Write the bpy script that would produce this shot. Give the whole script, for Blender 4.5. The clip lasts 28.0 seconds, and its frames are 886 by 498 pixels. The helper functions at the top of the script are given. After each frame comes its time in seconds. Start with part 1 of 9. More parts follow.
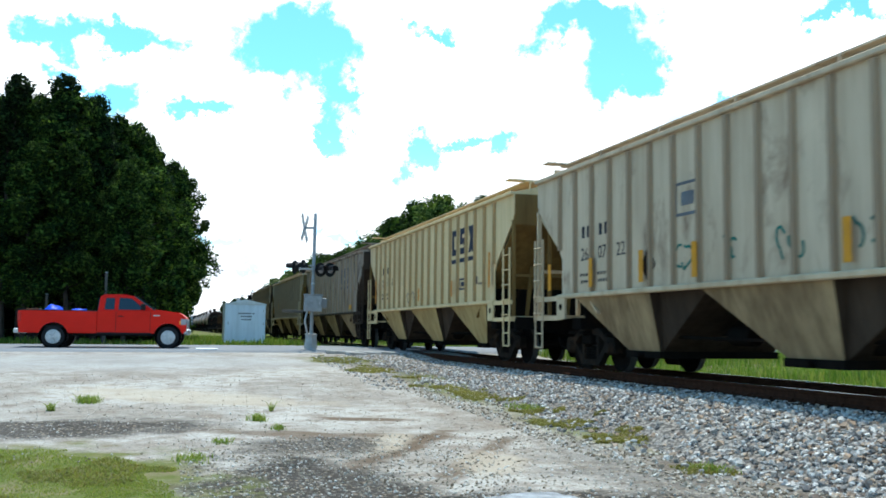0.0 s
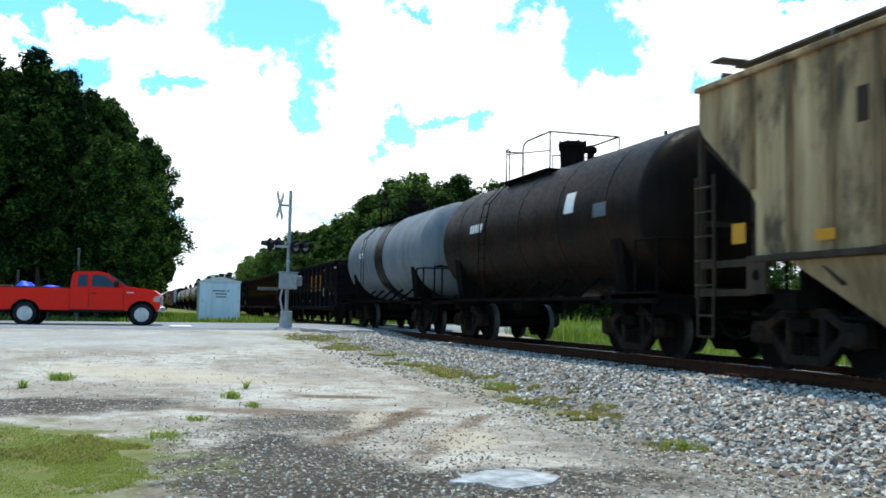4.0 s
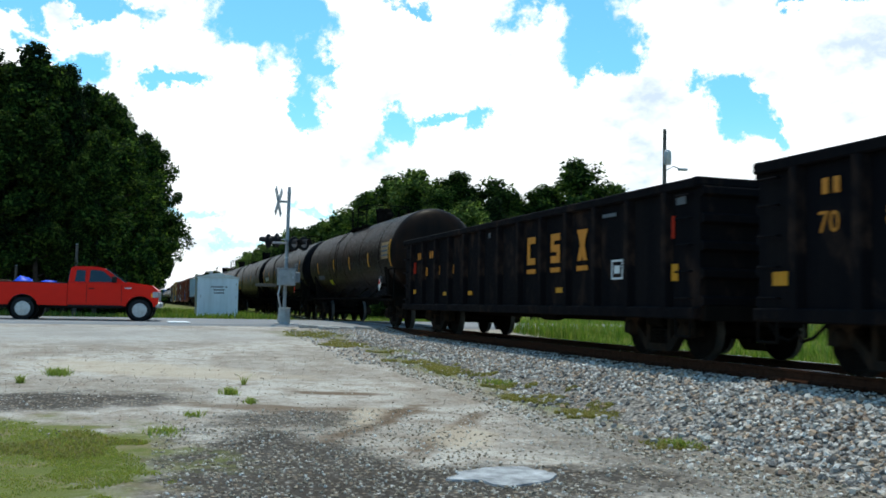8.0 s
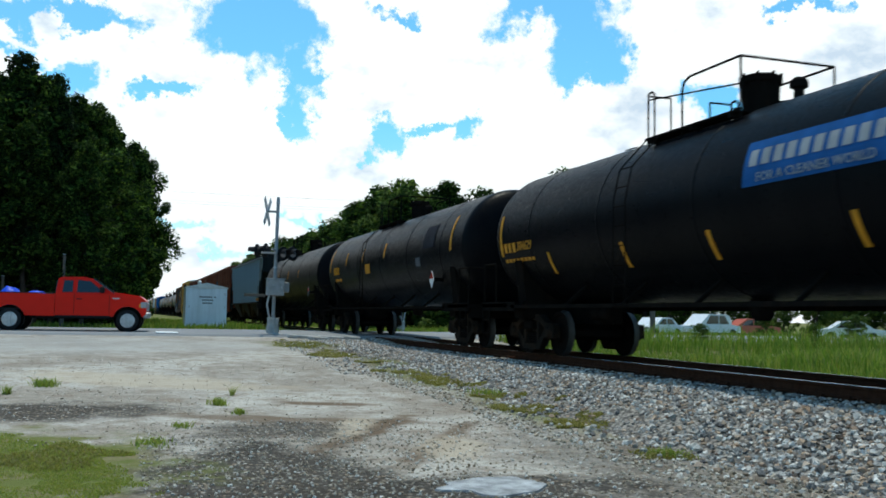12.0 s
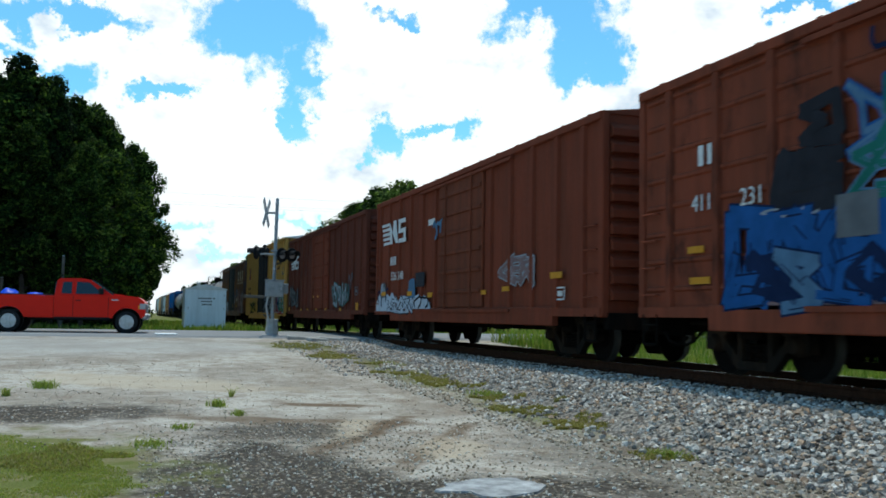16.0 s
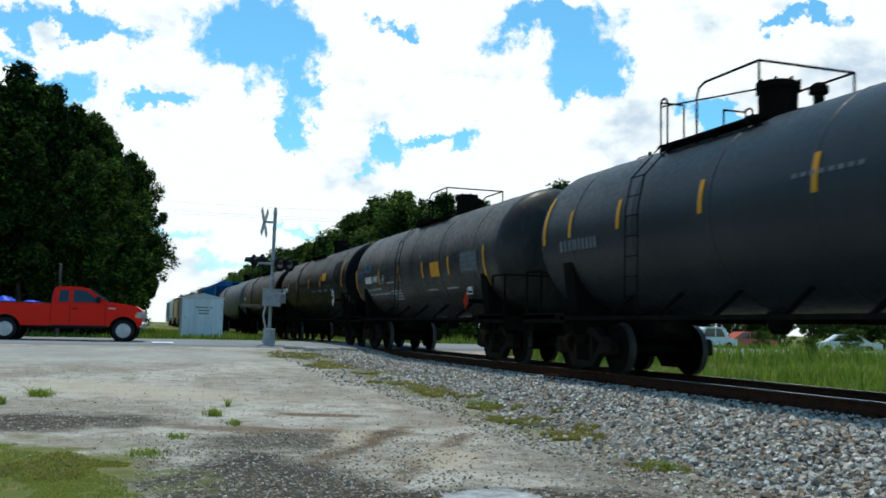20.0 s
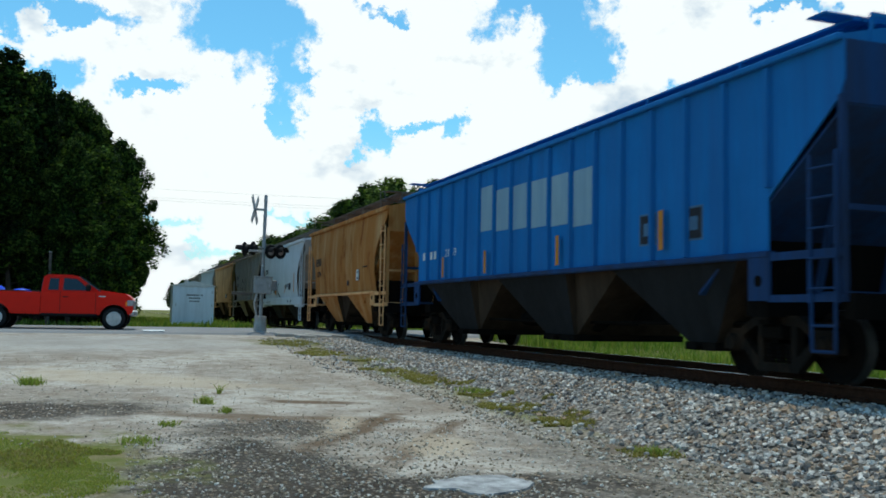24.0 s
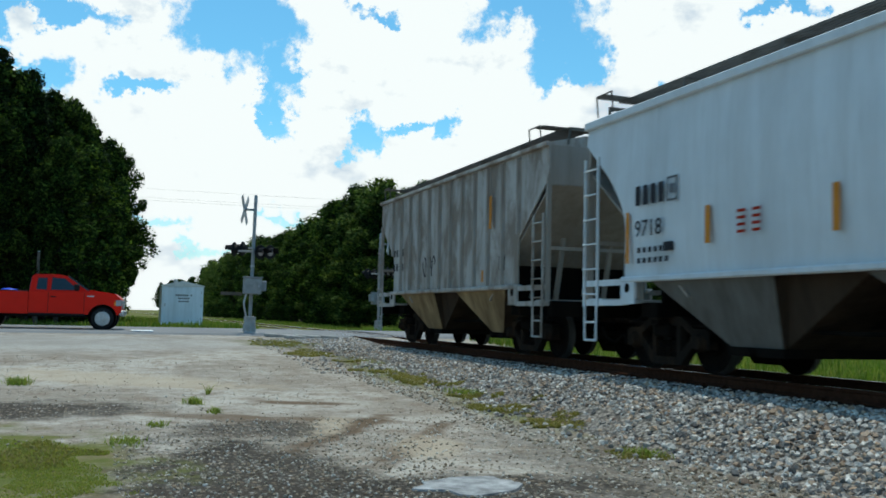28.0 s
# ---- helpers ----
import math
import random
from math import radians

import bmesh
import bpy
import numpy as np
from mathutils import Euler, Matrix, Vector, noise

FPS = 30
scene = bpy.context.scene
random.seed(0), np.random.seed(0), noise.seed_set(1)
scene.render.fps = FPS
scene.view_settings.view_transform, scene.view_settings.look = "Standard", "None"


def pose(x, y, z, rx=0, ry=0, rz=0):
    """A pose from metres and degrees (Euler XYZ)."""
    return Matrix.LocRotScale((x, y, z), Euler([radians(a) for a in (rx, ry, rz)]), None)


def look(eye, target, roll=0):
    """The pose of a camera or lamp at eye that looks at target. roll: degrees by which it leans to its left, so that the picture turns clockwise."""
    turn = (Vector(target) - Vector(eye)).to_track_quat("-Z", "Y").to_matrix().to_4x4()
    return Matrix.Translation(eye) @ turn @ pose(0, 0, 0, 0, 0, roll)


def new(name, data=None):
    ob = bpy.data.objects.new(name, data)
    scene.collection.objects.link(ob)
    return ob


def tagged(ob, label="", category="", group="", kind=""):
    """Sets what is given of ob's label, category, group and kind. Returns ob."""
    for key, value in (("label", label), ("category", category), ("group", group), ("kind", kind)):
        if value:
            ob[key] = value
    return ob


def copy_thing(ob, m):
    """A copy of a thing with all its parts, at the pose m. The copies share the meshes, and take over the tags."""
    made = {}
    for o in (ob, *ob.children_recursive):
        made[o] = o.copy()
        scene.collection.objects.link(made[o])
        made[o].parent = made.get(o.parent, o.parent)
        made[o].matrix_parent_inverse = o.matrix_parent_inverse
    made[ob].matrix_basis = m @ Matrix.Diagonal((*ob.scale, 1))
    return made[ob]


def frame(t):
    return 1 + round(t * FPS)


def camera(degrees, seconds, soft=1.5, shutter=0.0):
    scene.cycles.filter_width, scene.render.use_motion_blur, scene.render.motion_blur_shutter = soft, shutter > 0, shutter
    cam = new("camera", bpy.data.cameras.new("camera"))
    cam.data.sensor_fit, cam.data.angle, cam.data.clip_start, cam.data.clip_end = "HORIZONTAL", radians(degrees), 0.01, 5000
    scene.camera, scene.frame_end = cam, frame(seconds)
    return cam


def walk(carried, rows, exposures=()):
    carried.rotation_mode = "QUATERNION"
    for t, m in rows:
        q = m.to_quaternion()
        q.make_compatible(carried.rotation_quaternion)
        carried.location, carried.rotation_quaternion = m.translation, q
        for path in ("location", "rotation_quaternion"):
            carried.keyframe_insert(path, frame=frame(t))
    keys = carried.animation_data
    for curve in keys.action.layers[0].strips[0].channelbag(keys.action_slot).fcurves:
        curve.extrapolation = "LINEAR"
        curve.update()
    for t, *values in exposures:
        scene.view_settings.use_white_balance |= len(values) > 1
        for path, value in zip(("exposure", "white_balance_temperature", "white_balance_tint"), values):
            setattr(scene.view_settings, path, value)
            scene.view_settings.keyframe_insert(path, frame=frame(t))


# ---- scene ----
# Rail heads lie at z = 0; the track runs along y; the camera stands at the origin, beside the track.
EYE_Z = 0.76
TRACK_X = 9.352        # centre line of the track
GAUGE = 1.505          # between the centres of the rail heads
cam = camera(50.37, 28.0, soft=1.7, shutter=0.12)
TURNS = [     # seconds, yaw, pitch, roll
    (0, -16.38, 4.95, -0.64),
    (0.5, -16.48, 4.20, -0.51),
    (1, -17.08, 4.07, -0.87),
    (1.5, -17.34, 4.15, -0.75),
    (2, -17.44, 4.17, -1.06),
    (2.5, -17.47, 4.15, -1.11),
    (3, -17.28, 3.89, -0.89),
    (3.5, -17.57, 3.73, -0.84),
    (5.5, -18.21, 3.47, -0.95),
    (6, -17.91, 3.38, -0.89),
    (6.5, -18.05, 3.50, -0.84),
    (7, -18.12, 3.55, -0.84),
    (7.5, -18.16, 3.61, -0.80),
    (8, -17.99, 3.48, -1.14),
    (8.5, -17.76, 3.54, -0.63),
    (9, -17.70, 3.80, -0.75),
    (9.5, -17.87, 4.24, -1.22),
    (10, -17.99, 4.34, -1.28),
    (10.5, -17.66, 4.43, -1.07),
    (11, -18.20, 4.38, -1.00),
    (11.5, -18.45, 4.11, -1.11),
    (12, -18.64, 4.09, -1.04),
    (12.5, -18.77, 4.08, -1.26),
    (14.5, -18.96, 4.49, -0.98),
    (15, -18.70, 4.63, -1.00),
    (15.5, -18.74, 4.32, -0.92),
    (16, -18.69, 4.16, -0.98),
    (16.5, -18.89, 4.33, -0.94),
    (17, -18.90, 4.31, -0.82),
    (17.5, -18.88, 4.34, -1.11),
    (18, -19.13, 4.39, -1.51),
    (18.5, -18.26, 2.68, -1.27),
    (19, -18.05, 3.62, -1.63),
    (19.5, -18.21, 3.94, -1.62),
    (20, -18.85, 4.79, -1.30),
    (20.5, -19.31, 4.57, -1.29),
    (21, -19.31, 4.33, -1.23),
    (21.5, -19.33, 4.30, -1.34),
    (23.5, -19.55, 4.09, -1.36),
    (24, -19.38, 4.01, -1.11),
    (24.5, -19.47, 4.19, -1.59),
    (25, -19.84, 4.07, -1.76),
    (25.5, -19.45, 3.84, -1.51),
    (26, -19.40, 3.78, -1.35),
    (26.5, -19.36, 3.72, -1.26),
    (27, -19.70, 3.95, -1.23),
    (27.5, -19.80, 3.99, -1.28),
    (28, -20.00, 4.09, -1.31),
]
EXPOSURES = [(0, 0.34, 6000, 5), (3.5, 0.32, 6120, 6), (5.5, 0.08, 6150, 5), (8, -0.16, 6200, 5), (10, -0.3, 6150, 3), (16, -0.34, 6150, 3), (28, -0.5, 6250, 2)]
walk(cam, [(t, pose(0, 0, EYE_Z, 90 + p, r, y)) for t, y, p, r in TURNS], EXPOSURES)

# ---- world and sun ----
SUN_EL, SUN_AZ = radians(73), radians(7)     # azimuth clockwise from +y


def node(nt, kind, **vals):
    n = nt.nodes.new(kind)
    for k, v in vals.items():
        n.inputs[k].default_value = v
    return n


def math_node(nt, op, a, b=None, clamp=False):
    n = nt.nodes.new("ShaderNodeMath")
    n.operation, n.use_clamp = op, clamp
    for i, s in enumerate((a, b)):
        if s is None:
            continue
        if isinstance(s, (int, float)):
            n.inputs[i].default_value = s
        else:
            nt.links.new(s, n.inputs[i])
    return n.outputs[0]


def ramp(nt, fac, stops, interp="LINEAR"):
    n = nt.nodes.new("ShaderNodeValToRGB")
    n.color_ramp.interpolation = interp
    el = n.color_ramp.elements
    while len(el) < len(stops):
        el.new(0.5)
    for e, (p, c) in zip(el, stops):
        e.position = p
        e.color = (*c, 1) if isinstance(c, tuple) else (c, c, c, 1)
    nt.links.new(fac, n.inputs[0])
    return n.outputs[0]


def mix(nt, fac, a, b, mode="MIX"):
    n = nt.nodes.new("ShaderNodeMix")
    n.data_type, n.blend_type = "RGBA", mode
    for i, s in ((0, fac), (6, a), (7, b)):
        if isinstance(s, (int, float)):
            n.inputs[i].default_value = s
        elif isinstance(s, tuple):
            n.inputs[i].default_value = (*s, 1)
        else:
            nt.links.new(s, n.inputs[i])
    return n.outputs[2]


def noise_tex(nt, vec, scale, detail=4, rough=0.55, distort=0.0):
    n = node(nt, "ShaderNodeTexNoise", Scale=scale, Detail=detail, Roughness=rough, Distortion=distort)
    if vec is not None:
        nt.links.new(vec, n.inputs["Vector"])
    return n.outputs["Fac"]


def scaled(nt, vec, sx, sy, sz, off=(0, 0, 0)):
    n = nt.nodes.new("ShaderNodeMapping")
    n.inputs["Scale"].default_value = (sx, sy, sz)
    n.inputs["Location"].default_value = off
    nt.links.new(vec, n.inputs["Vector"])
    return n.outputs[0]


# blue gaps between the cumulus banks: azimuth and elevation in degrees (azimuth clockwise from +y), half width, half height
GAPS = [
    (7.1, 16.9, 3.56, 2.17), (9.7, 14.5, 1.36, 2.01), (9.0, 12.3, 1.05, 1.59), (8.6, 11.1, 0.53, 0.84), (25.8, 18.0, 4.31, 1.26),
    (27.0, 16.3, 2.17, 2.01), (27.5, 14.8, 1.36, 1.09), (34.9, 12.8, 1.58, 1.09), (36.3, 11.3, 1.36, 1.09), (37.6, 10.1, 0.83, 0.75),
    (14.9, 10.3, 1.20, 1.09), (18.0, 11.3, 2.81, 0.38), (20.3, 11.0, 1.20, 0.84), (-7.0, 15.8, 1.69, 0.68), (-4.1, 16.5, 4.50, 0.68),
    (-3.3, 13.2, 1.72, 1.09), (-5.7, 14.4, 1.36, 0.55), (1.4, 12.5, 1.72, 0.59), (15.9, 18.0, 1.58, 0.43), (39.9, 17.3, 2.06, 0.50),
    (3.3, 5.3, 2.4, 0.44), (5.8, 3.9, 2.0, 0.40), (9.6, 6.0, 1.8, 0.40),
]


def build_world():
    world = bpy.data.worlds.new("sky")
    scene.world = world
    world.use_nodes = True
    nt = world.node_tree
    nt.nodes.clear()
    out = nt.nodes.new("ShaderNodeOutputWorld")
    sky = nt.nodes.new("ShaderNodeTexSky")
    sky.sky_type, sky.sun_disc = "NISHITA", False
    sky.sun_elevation, sky.sun_rotation = SUN_EL, SUN_AZ
    sky.dust_density, sky.ozone_density, sky.air_density = 0.6, 2.0, 1.0
    tint = mix(nt, 1.0, sky.outputs[0], (0.62, 1.13, 1.20), "MULTIPLY")
    bg_sky = node(nt, "ShaderNodeBackground", Strength=SKY_STRENGTH)
    nt.links.new(tint, bg_sky.inputs["Color"])
    vec = nt.nodes.new("ShaderNodeTexCoord").outputs["Generated"]
    sep = nt.nodes.new("ShaderNodeSeparateXYZ")
    nt.links.new(vec, sep.inputs[0])
    az = math_node(nt, "MULTIPLY", math_node(nt, "ARCTAN2", sep.outputs[0], sep.outputs[1]), 180 / math.pi)
    el = math_node(nt, "MULTIPLY", math_node(nt, "ARCSINE", sep.outputs[2]), 180 / math.pi)
    # billows bend the outlines of the banks
    bend = node(nt, "ShaderNodeTexNoise", Scale=15.0, Detail=8.0, Roughness=0.68)
    nt.links.new(vec, bend.inputs["Vector"])
    bsep = nt.nodes.new("ShaderNodeSeparateColor")
    nt.links.new(bend.outputs["Color"], bsep.inputs[0])
    az_w = math_node(nt, "ADD", az, math_node(nt, "MULTIPLY", math_node(nt, "SUBTRACT", bsep.outputs[0], 0.5), 8.0))
    el_w = math_node(nt, "ADD", el, math_node(nt, "MULTIPLY", math_node(nt, "SUBTRACT", bsep.outputs[1], 0.5), 7.0))
    warp = noise_tex(nt, vec, 11.0, 6, 0.62)
    warp2 = noise_tex(nt, scaled(nt, vec, 1, 1, 1, (3.1, 1.7, 5.2)), 34.0, 7, 0.68)
    bumps = math_node(nt, "ADD", math_node(nt, "MULTIPLY", math_node(nt, "SUBTRACT", warp, 0.5), 1.0),
                      math_node(nt, "MULTIPLY", math_node(nt, "SUBTRACT", warp2, 0.5), 2.6))
    # round heads along the rims
    for size, deep in ((26.0, 0.9), (60.0, 0.5)):
        puff = node(nt, "ShaderNodeTexVoronoi", Scale=size)
        shifted = nt.nodes.new("ShaderNodeVectorMath")
        shifted.operation = "MULTIPLY_ADD"
        shifted.inputs[1].default_value = (0.03, 0.03, 0.03)
        nt.links.new(bend.outputs["Color"], shifted.inputs[0])
        nt.links.new(vec, shifted.inputs[2])
        nt.links.new(shifted.outputs[0], puff.inputs["Vector"])
        bumps = math_node(nt, "ADD", bumps, math_node(nt, "MULTIPLY", math_node(nt, "SUBTRACT", 0.42, puff.outputs["Distance"]), deep))
    field = None
    for a0, e0, wa, we in GAPS:
        da = math_node(nt, "DIVIDE", math_node(nt, "SUBTRACT", az_w, a0), wa)
        de = math_node(nt, "DIVIDE", math_node(nt, "SUBTRACT", el_w, e0), we)
        r2 = math_node(nt, "ADD", math_node(nt, "MULTIPLY", da, da), math_node(nt, "MULTIPLY", de, de))
        if we < 0.45:      # thin places, not open holes
            r2 = math_node(nt, "ADD", r2, 0.5)
        field = r2 if field is None else math_node(nt, "MINIMUM", field, r2)
    field = math_node(nt, "MINIMUM", math_node(nt, "SUBTRACT", field, 1.0), 1.2)
    # away from these banks scattered cumulus goes on over the whole sky
    wide = noise_tex(nt, scaled(nt, vec, 1, 1, 1.8), 2.6, 5, 0.55)
    wide = math_node(nt, "MULTIPLY", math_node(nt, "SUBTRACT", wide, 0.63), 8.0)
    away = math_node(nt, "MAXIMUM", math_node(nt, "SUBTRACT", math_node(nt, "ABSOLUTE", math_node(nt, "SUBTRACT", az, 19.0)), 34.0),
                     math_node(nt, "SUBTRACT", el, 23.0))
    away = math_node(nt, "DIVIDE", away, 8.0, clamp=True)
    nmix = nt.nodes.new("ShaderNodeMix")
    nt.links.new(away, nmix.inputs[0])
    nt.links.new(field, nmix.inputs[2])
    nt.links.new(wide, nmix.inputs[3])
    field = math_node(nt, "ADD", nmix.outputs[0], bumps)
    cover = ramp(nt, math_node(nt, "MULTIPLY", math_node(nt, "ADD", field, 1.0), 0.5), [(0.22, 0.0), (0.70, 1.0)], "EASE")
    # soft grey bellies and bright billows
    belly = noise_tex(nt, scaled(nt, vec, 1, 1, 1.6, (7.0, 2.0, 1.0)), 9.0, 6, 0.6)
    shade = ramp(nt, belly, [(0.32, (0.60, 0.68, 0.79)), (0.44, (1.0, 1.0, 1.0))])
    bg_cloud = node(nt, "ShaderNodeBackground", Strength=CLOUD_STRENGTH)
    nt.links.new(shade, bg_cloud.inputs["Color"])
    # thin milky haze towards the horizon
    haze = math_node(nt, "MULTIPLY", ramp(nt, math_node(nt, "DIVIDE", el, 20.0, clamp=True), [(0.0, 0.5), (0.62, 0.0)], "EASE"), 1.0)
    cover = math_node(nt, "MAXIMUM", cover, haze)
    ms = nt.nodes.new("ShaderNodeMixShader")
    nt.links.new(cover, ms.inputs[0])
    nt.links.new(bg_sky.outputs[0], ms.inputs[1])
    nt.links.new(bg_cloud.outputs[0], ms.inputs[2])
    nt.links.new(ms.outputs[0], out.inputs["Surface"])


SKY_STRENGTH, CLOUD_STRENGTH, SUN_STRENGTH = 0.178, 1.38, 3.7
build_world()
sun = new("sun", bpy.data.lights.new("sun", "SUN"))
sun.data.energy, sun.data.angle, sun.data.color = SUN_STRENGTH, radians(0.8), (1.0, 0.92, 0.78)
sun.matrix_world = look((math.sin(SUN_AZ) * math.cos(SUN_EL) * 60, math.cos(SUN_AZ) * math.cos(SUN_EL) * 60, math.sin(SUN_EL) * 60), (0, 0, 0))

# ---- materials ----
def shader(name, colour_fn, rough=0.7, metal=0.0, bump=0.0, bump_scale=40.0, spec=0.05, trans=0.0, leaf=0.0):
    """A node material; colour_fn(nt, vec) gives a colour socket or tuple."""
    m = bpy.data.materials.new(name)
    m.use_nodes = True
    nt = m.node_tree
    b = nt.nodes["Principled BSDF"]
    b.inputs["Roughness"].default_value, b.inputs["Metallic"].default_value = rough, metal
    b.inputs["Specular IOR Level"].default_value = spec
    vec = nt.nodes.new("ShaderNodeTexCoord").outputs["Object"]
    c = colour_fn(nt, vec)
    if isinstance(c, tuple):
        b.inputs["Base Color"].default_value = (*c, 1)
    else:
        nt.links.new(c, b.inputs["Base Color"])
    if bump:
        bn = node(nt, "ShaderNodeBump", Strength=bump, Distance=0.02)
        nt.links.new(noise_tex(nt, vec, bump_scale, 5, 0.6), bn.inputs["Height"])
        nt.links.new(bn.outputs[0], b.inputs["Normal"])
        rv = ramp(nt, noise_tex(nt, vec, bump_scale * 0.2, 4), [(0.3, max(0.05, rough - 0.12)), (0.7, min(1, rough + 0.12))])
        nt.links.new(rv, b.inputs["Roughness"])
    if trans:
        b.inputs["Transmission Weight"].default_value = trans
    if leaf:      # thin blades let the light through
        thin = nt.nodes.new("ShaderNodeBsdfTranslucent")
        both = nt.nodes.new("ShaderNodeMixShader")
        both.inputs[0].default_value = leaf
        lit = mix(nt, 1.0, c, (1.25, 1.3, 0.75), "MULTIPLY")
        nt.links.new(lit, thin.inputs["Color"])
        nt.links.new(b.outputs[0], both.inputs[1])
        nt.links.new(thin.outputs[0], both.inputs[2])
        nt.links.new(both.outputs[0], nt.nodes["Material Output"].inputs["Surface"])
    return m


def plain(name, col, rough=0.7, metal=0.0, vary=0.18, scale=6.0, bump=0.15, spec=0.2):
    """Paint, metal or plastic with mottling at two scales."""
    def fn(nt, vec):
        a = noise_tex(nt, vec, scale, 5)
        b = noise_tex(nt, vec, scale * 9, 3)
        dark = tuple(c * (1 - vary) for c in col)
        lite = tuple(min(1, c * (1 + vary)) for c in col)
        base = mix(nt, ramp(nt, a, [(0.3, 0.0), (0.7, 1.0)]), dark, lite)
        return mix(nt, ramp(nt, b, [(0.45, 0.0), (0.75, 0.35)]), base, dark)
    return shader(name, fn, rough, metal, bump, scale * 14, spec)


def weathered(name, col, dirt, amount=0.5, rust=None, rust_amount=0.0, rough=0.65, streak=2.6, spec=0.015):
    """Old vehicle paint: faded panels, vertical dirt streaks, blotches of rust."""
    def fn(nt, vec):
        rnd = nt.nodes.new("ShaderNodeObjectInfo").outputs["Random"]
        streaks = noise_tex(nt, scaled(nt, vec, streak, streak, 0.22), 1.0, 6, 0.62)
        fine = noise_tex(nt, scaled(nt, vec, 9, 9, 0.9), 1.0, 4, 0.6)
        blot = noise_tex(nt, vec, 0.55, 5, 0.6)
        fade = mix(nt, ramp(nt, blot, [(0.3, 0.0), (0.7, 1.0)]), tuple(c * 0.88 for c in col), tuple(min(1, c * 1.1) for c in col))
        edge = 0.62 - 0.3 * amount
        m1 = ramp(nt, streaks, [(max(0, edge - 0.12), 0.0), (edge + 0.16, min(1.0, 0.55 + amount * 0.4))])
        c = mix(nt, m1, fade, dirt)
        m2 = ramp(nt, fine, [(0.5, 0.0), (0.78, 0.4 * amount + 0.1)])
        c = mix(nt, m2, c, tuple(d * 0.6 for d in dirt))
        c = mix(nt, math_node(nt, "MULTIPLY", rnd, 0.1), c, tuple(d * 0.8 for d in dirt))
        if rust:
            rn = noise_tex(nt, scaled(nt, vec, 1.0, 1.0, 0.5, (4, 2, 1)), 1.3, 6, 0.65, 0.4)
            e = 0.66 - 0.3 * rust_amount
            c = mix(nt, ramp(nt, rn, [(e - 0.06, 0.0), (e + 0.08, 0.9)]), c, rust)
        return c
    return shader(name, fn, rough, 0.0, 0.12, 60, spec)


M = {}
M["steel_dark"] = weathered("grimy_black_steel", (0.007, 0.0065, 0.006), (0.015, 0.0125, 0.0105), 0.4, (0.022, 0.0135, 0.0095), 0.15, 0.9, spec=0.0)
M["steel_mid"] = weathered("grimy_brown_steel", (0.024, 0.020, 0.017), (0.011, 0.0095, 0.008), 0.5, (0.042, 0.027, 0.018), 0.3, 0.9, spec=0.0)
M["wheel"] = plain("wheel_steel_rust", (0.011, 0.009, 0.008), 0.95, 0.0, spec=0.0)
M["tread"] = plain("worn_wheel_tread", (0.07, 0.066, 0.062), 0.6, 0.6, 0.1)
M["rail_head"] = plain("polished_rail_head", (0.65, 0.66, 0.68), 0.2, 0.95, 0.08)
M["rail_rust"] = plain("rusty_rail_web", (0.05, 0.023, 0.014), 0.9, 0.0, 0.3, 9, spec=0.02)
M["tie"] = plain("creosoted_timber", (0.040, 0.031, 0.025), 0.95, 0.0, 0.3, 5, 0.4, spec=0.02)
M["yellow"] = plain("reflector_yellow", (0.50, 0.22, 0.012), 0.6, 0.0, 0.12)
M["orange"] = plain("reflector_orange", (0.50, 0.19, 0.02), 0.6, 0.0, 0.12)
M["white"] = plain("white_stencil_paint", (0.60, 0.60, 0.59), 0.6, 0.0, 0.12)
M["line_white"] = plain("white_road_paint", (0.85, 0.85, 0.84), 0.7, 0.0, 0.08)
M["black"] = plain("black_stencil_paint", (0.035, 0.036, 0.042), 0.7, 0.0, 0.2, spec=0.02)
M["navy"] = plain("dark_blue_stencil_paint", (0.022, 0.026, 0.044), 0.6, 0.0, 0.15)
M["galv"] = plain("galvanised_steel", (0.42, 0.43, 0.44), 0.5, 0.6, 0.14)
M["alu"] = plain("grey_painted_metal", (0.27, 0.28, 0.285), 0.6, 0.1, 0.18)
M["rubber"] = plain("tyre_rubber", (0.022, 0.022, 0.023), 0.85, 0.0, 0.15, spec=0.02)
M["chrome"] = plain("bright_wheel_alloy", (0.42, 0.42, 0.43), 0.35, 0.85, 0.12)
M["red_paint"] = plain("red_car_paint", (0.66, 0.014, 0.006), 0.35, 0.0, 0.04, 3, 0.0, spec=0.12)
M["rim"] = plain("bright_alloy_rim", (0.46, 0.46, 0.47), 0.4, 0.6, 0.2)
M["dark_plastic"] = plain("black_plastic", (0.014, 0.014, 0.015), 0.6, 0.0, 0.1, spec=0.08)
M["blue_plastic"] = plain("blue_tarpaulin", (0.015, 0.07, 0.62), 0.45, 0.0, 0.15)
M["glass_dark"] = plain("tinted_glass", (0.012, 0.016, 0.02), 0.08, 0.0, 0.05, 2, 0.0, 0.8)
M["lamp_red"] = plain("red_lens", (0.5, 0.02, 0.015), 0.2, 0.0, 0.05)
M["lamp_amber"] = plain("amber_lens", (0.75, 0.25, 0.03), 0.25, 0.0, 0.05)
M["signal_lens"] = plain("unlit_signal_lens", (0.32, 0.30, 0.31), 0.18, 0.2, 0.08)
M["concrete"] = plain("weathered_concrete", (0.36, 0.35, 0.33), 0.9, 0.0, 0.2, 5, 0.4)
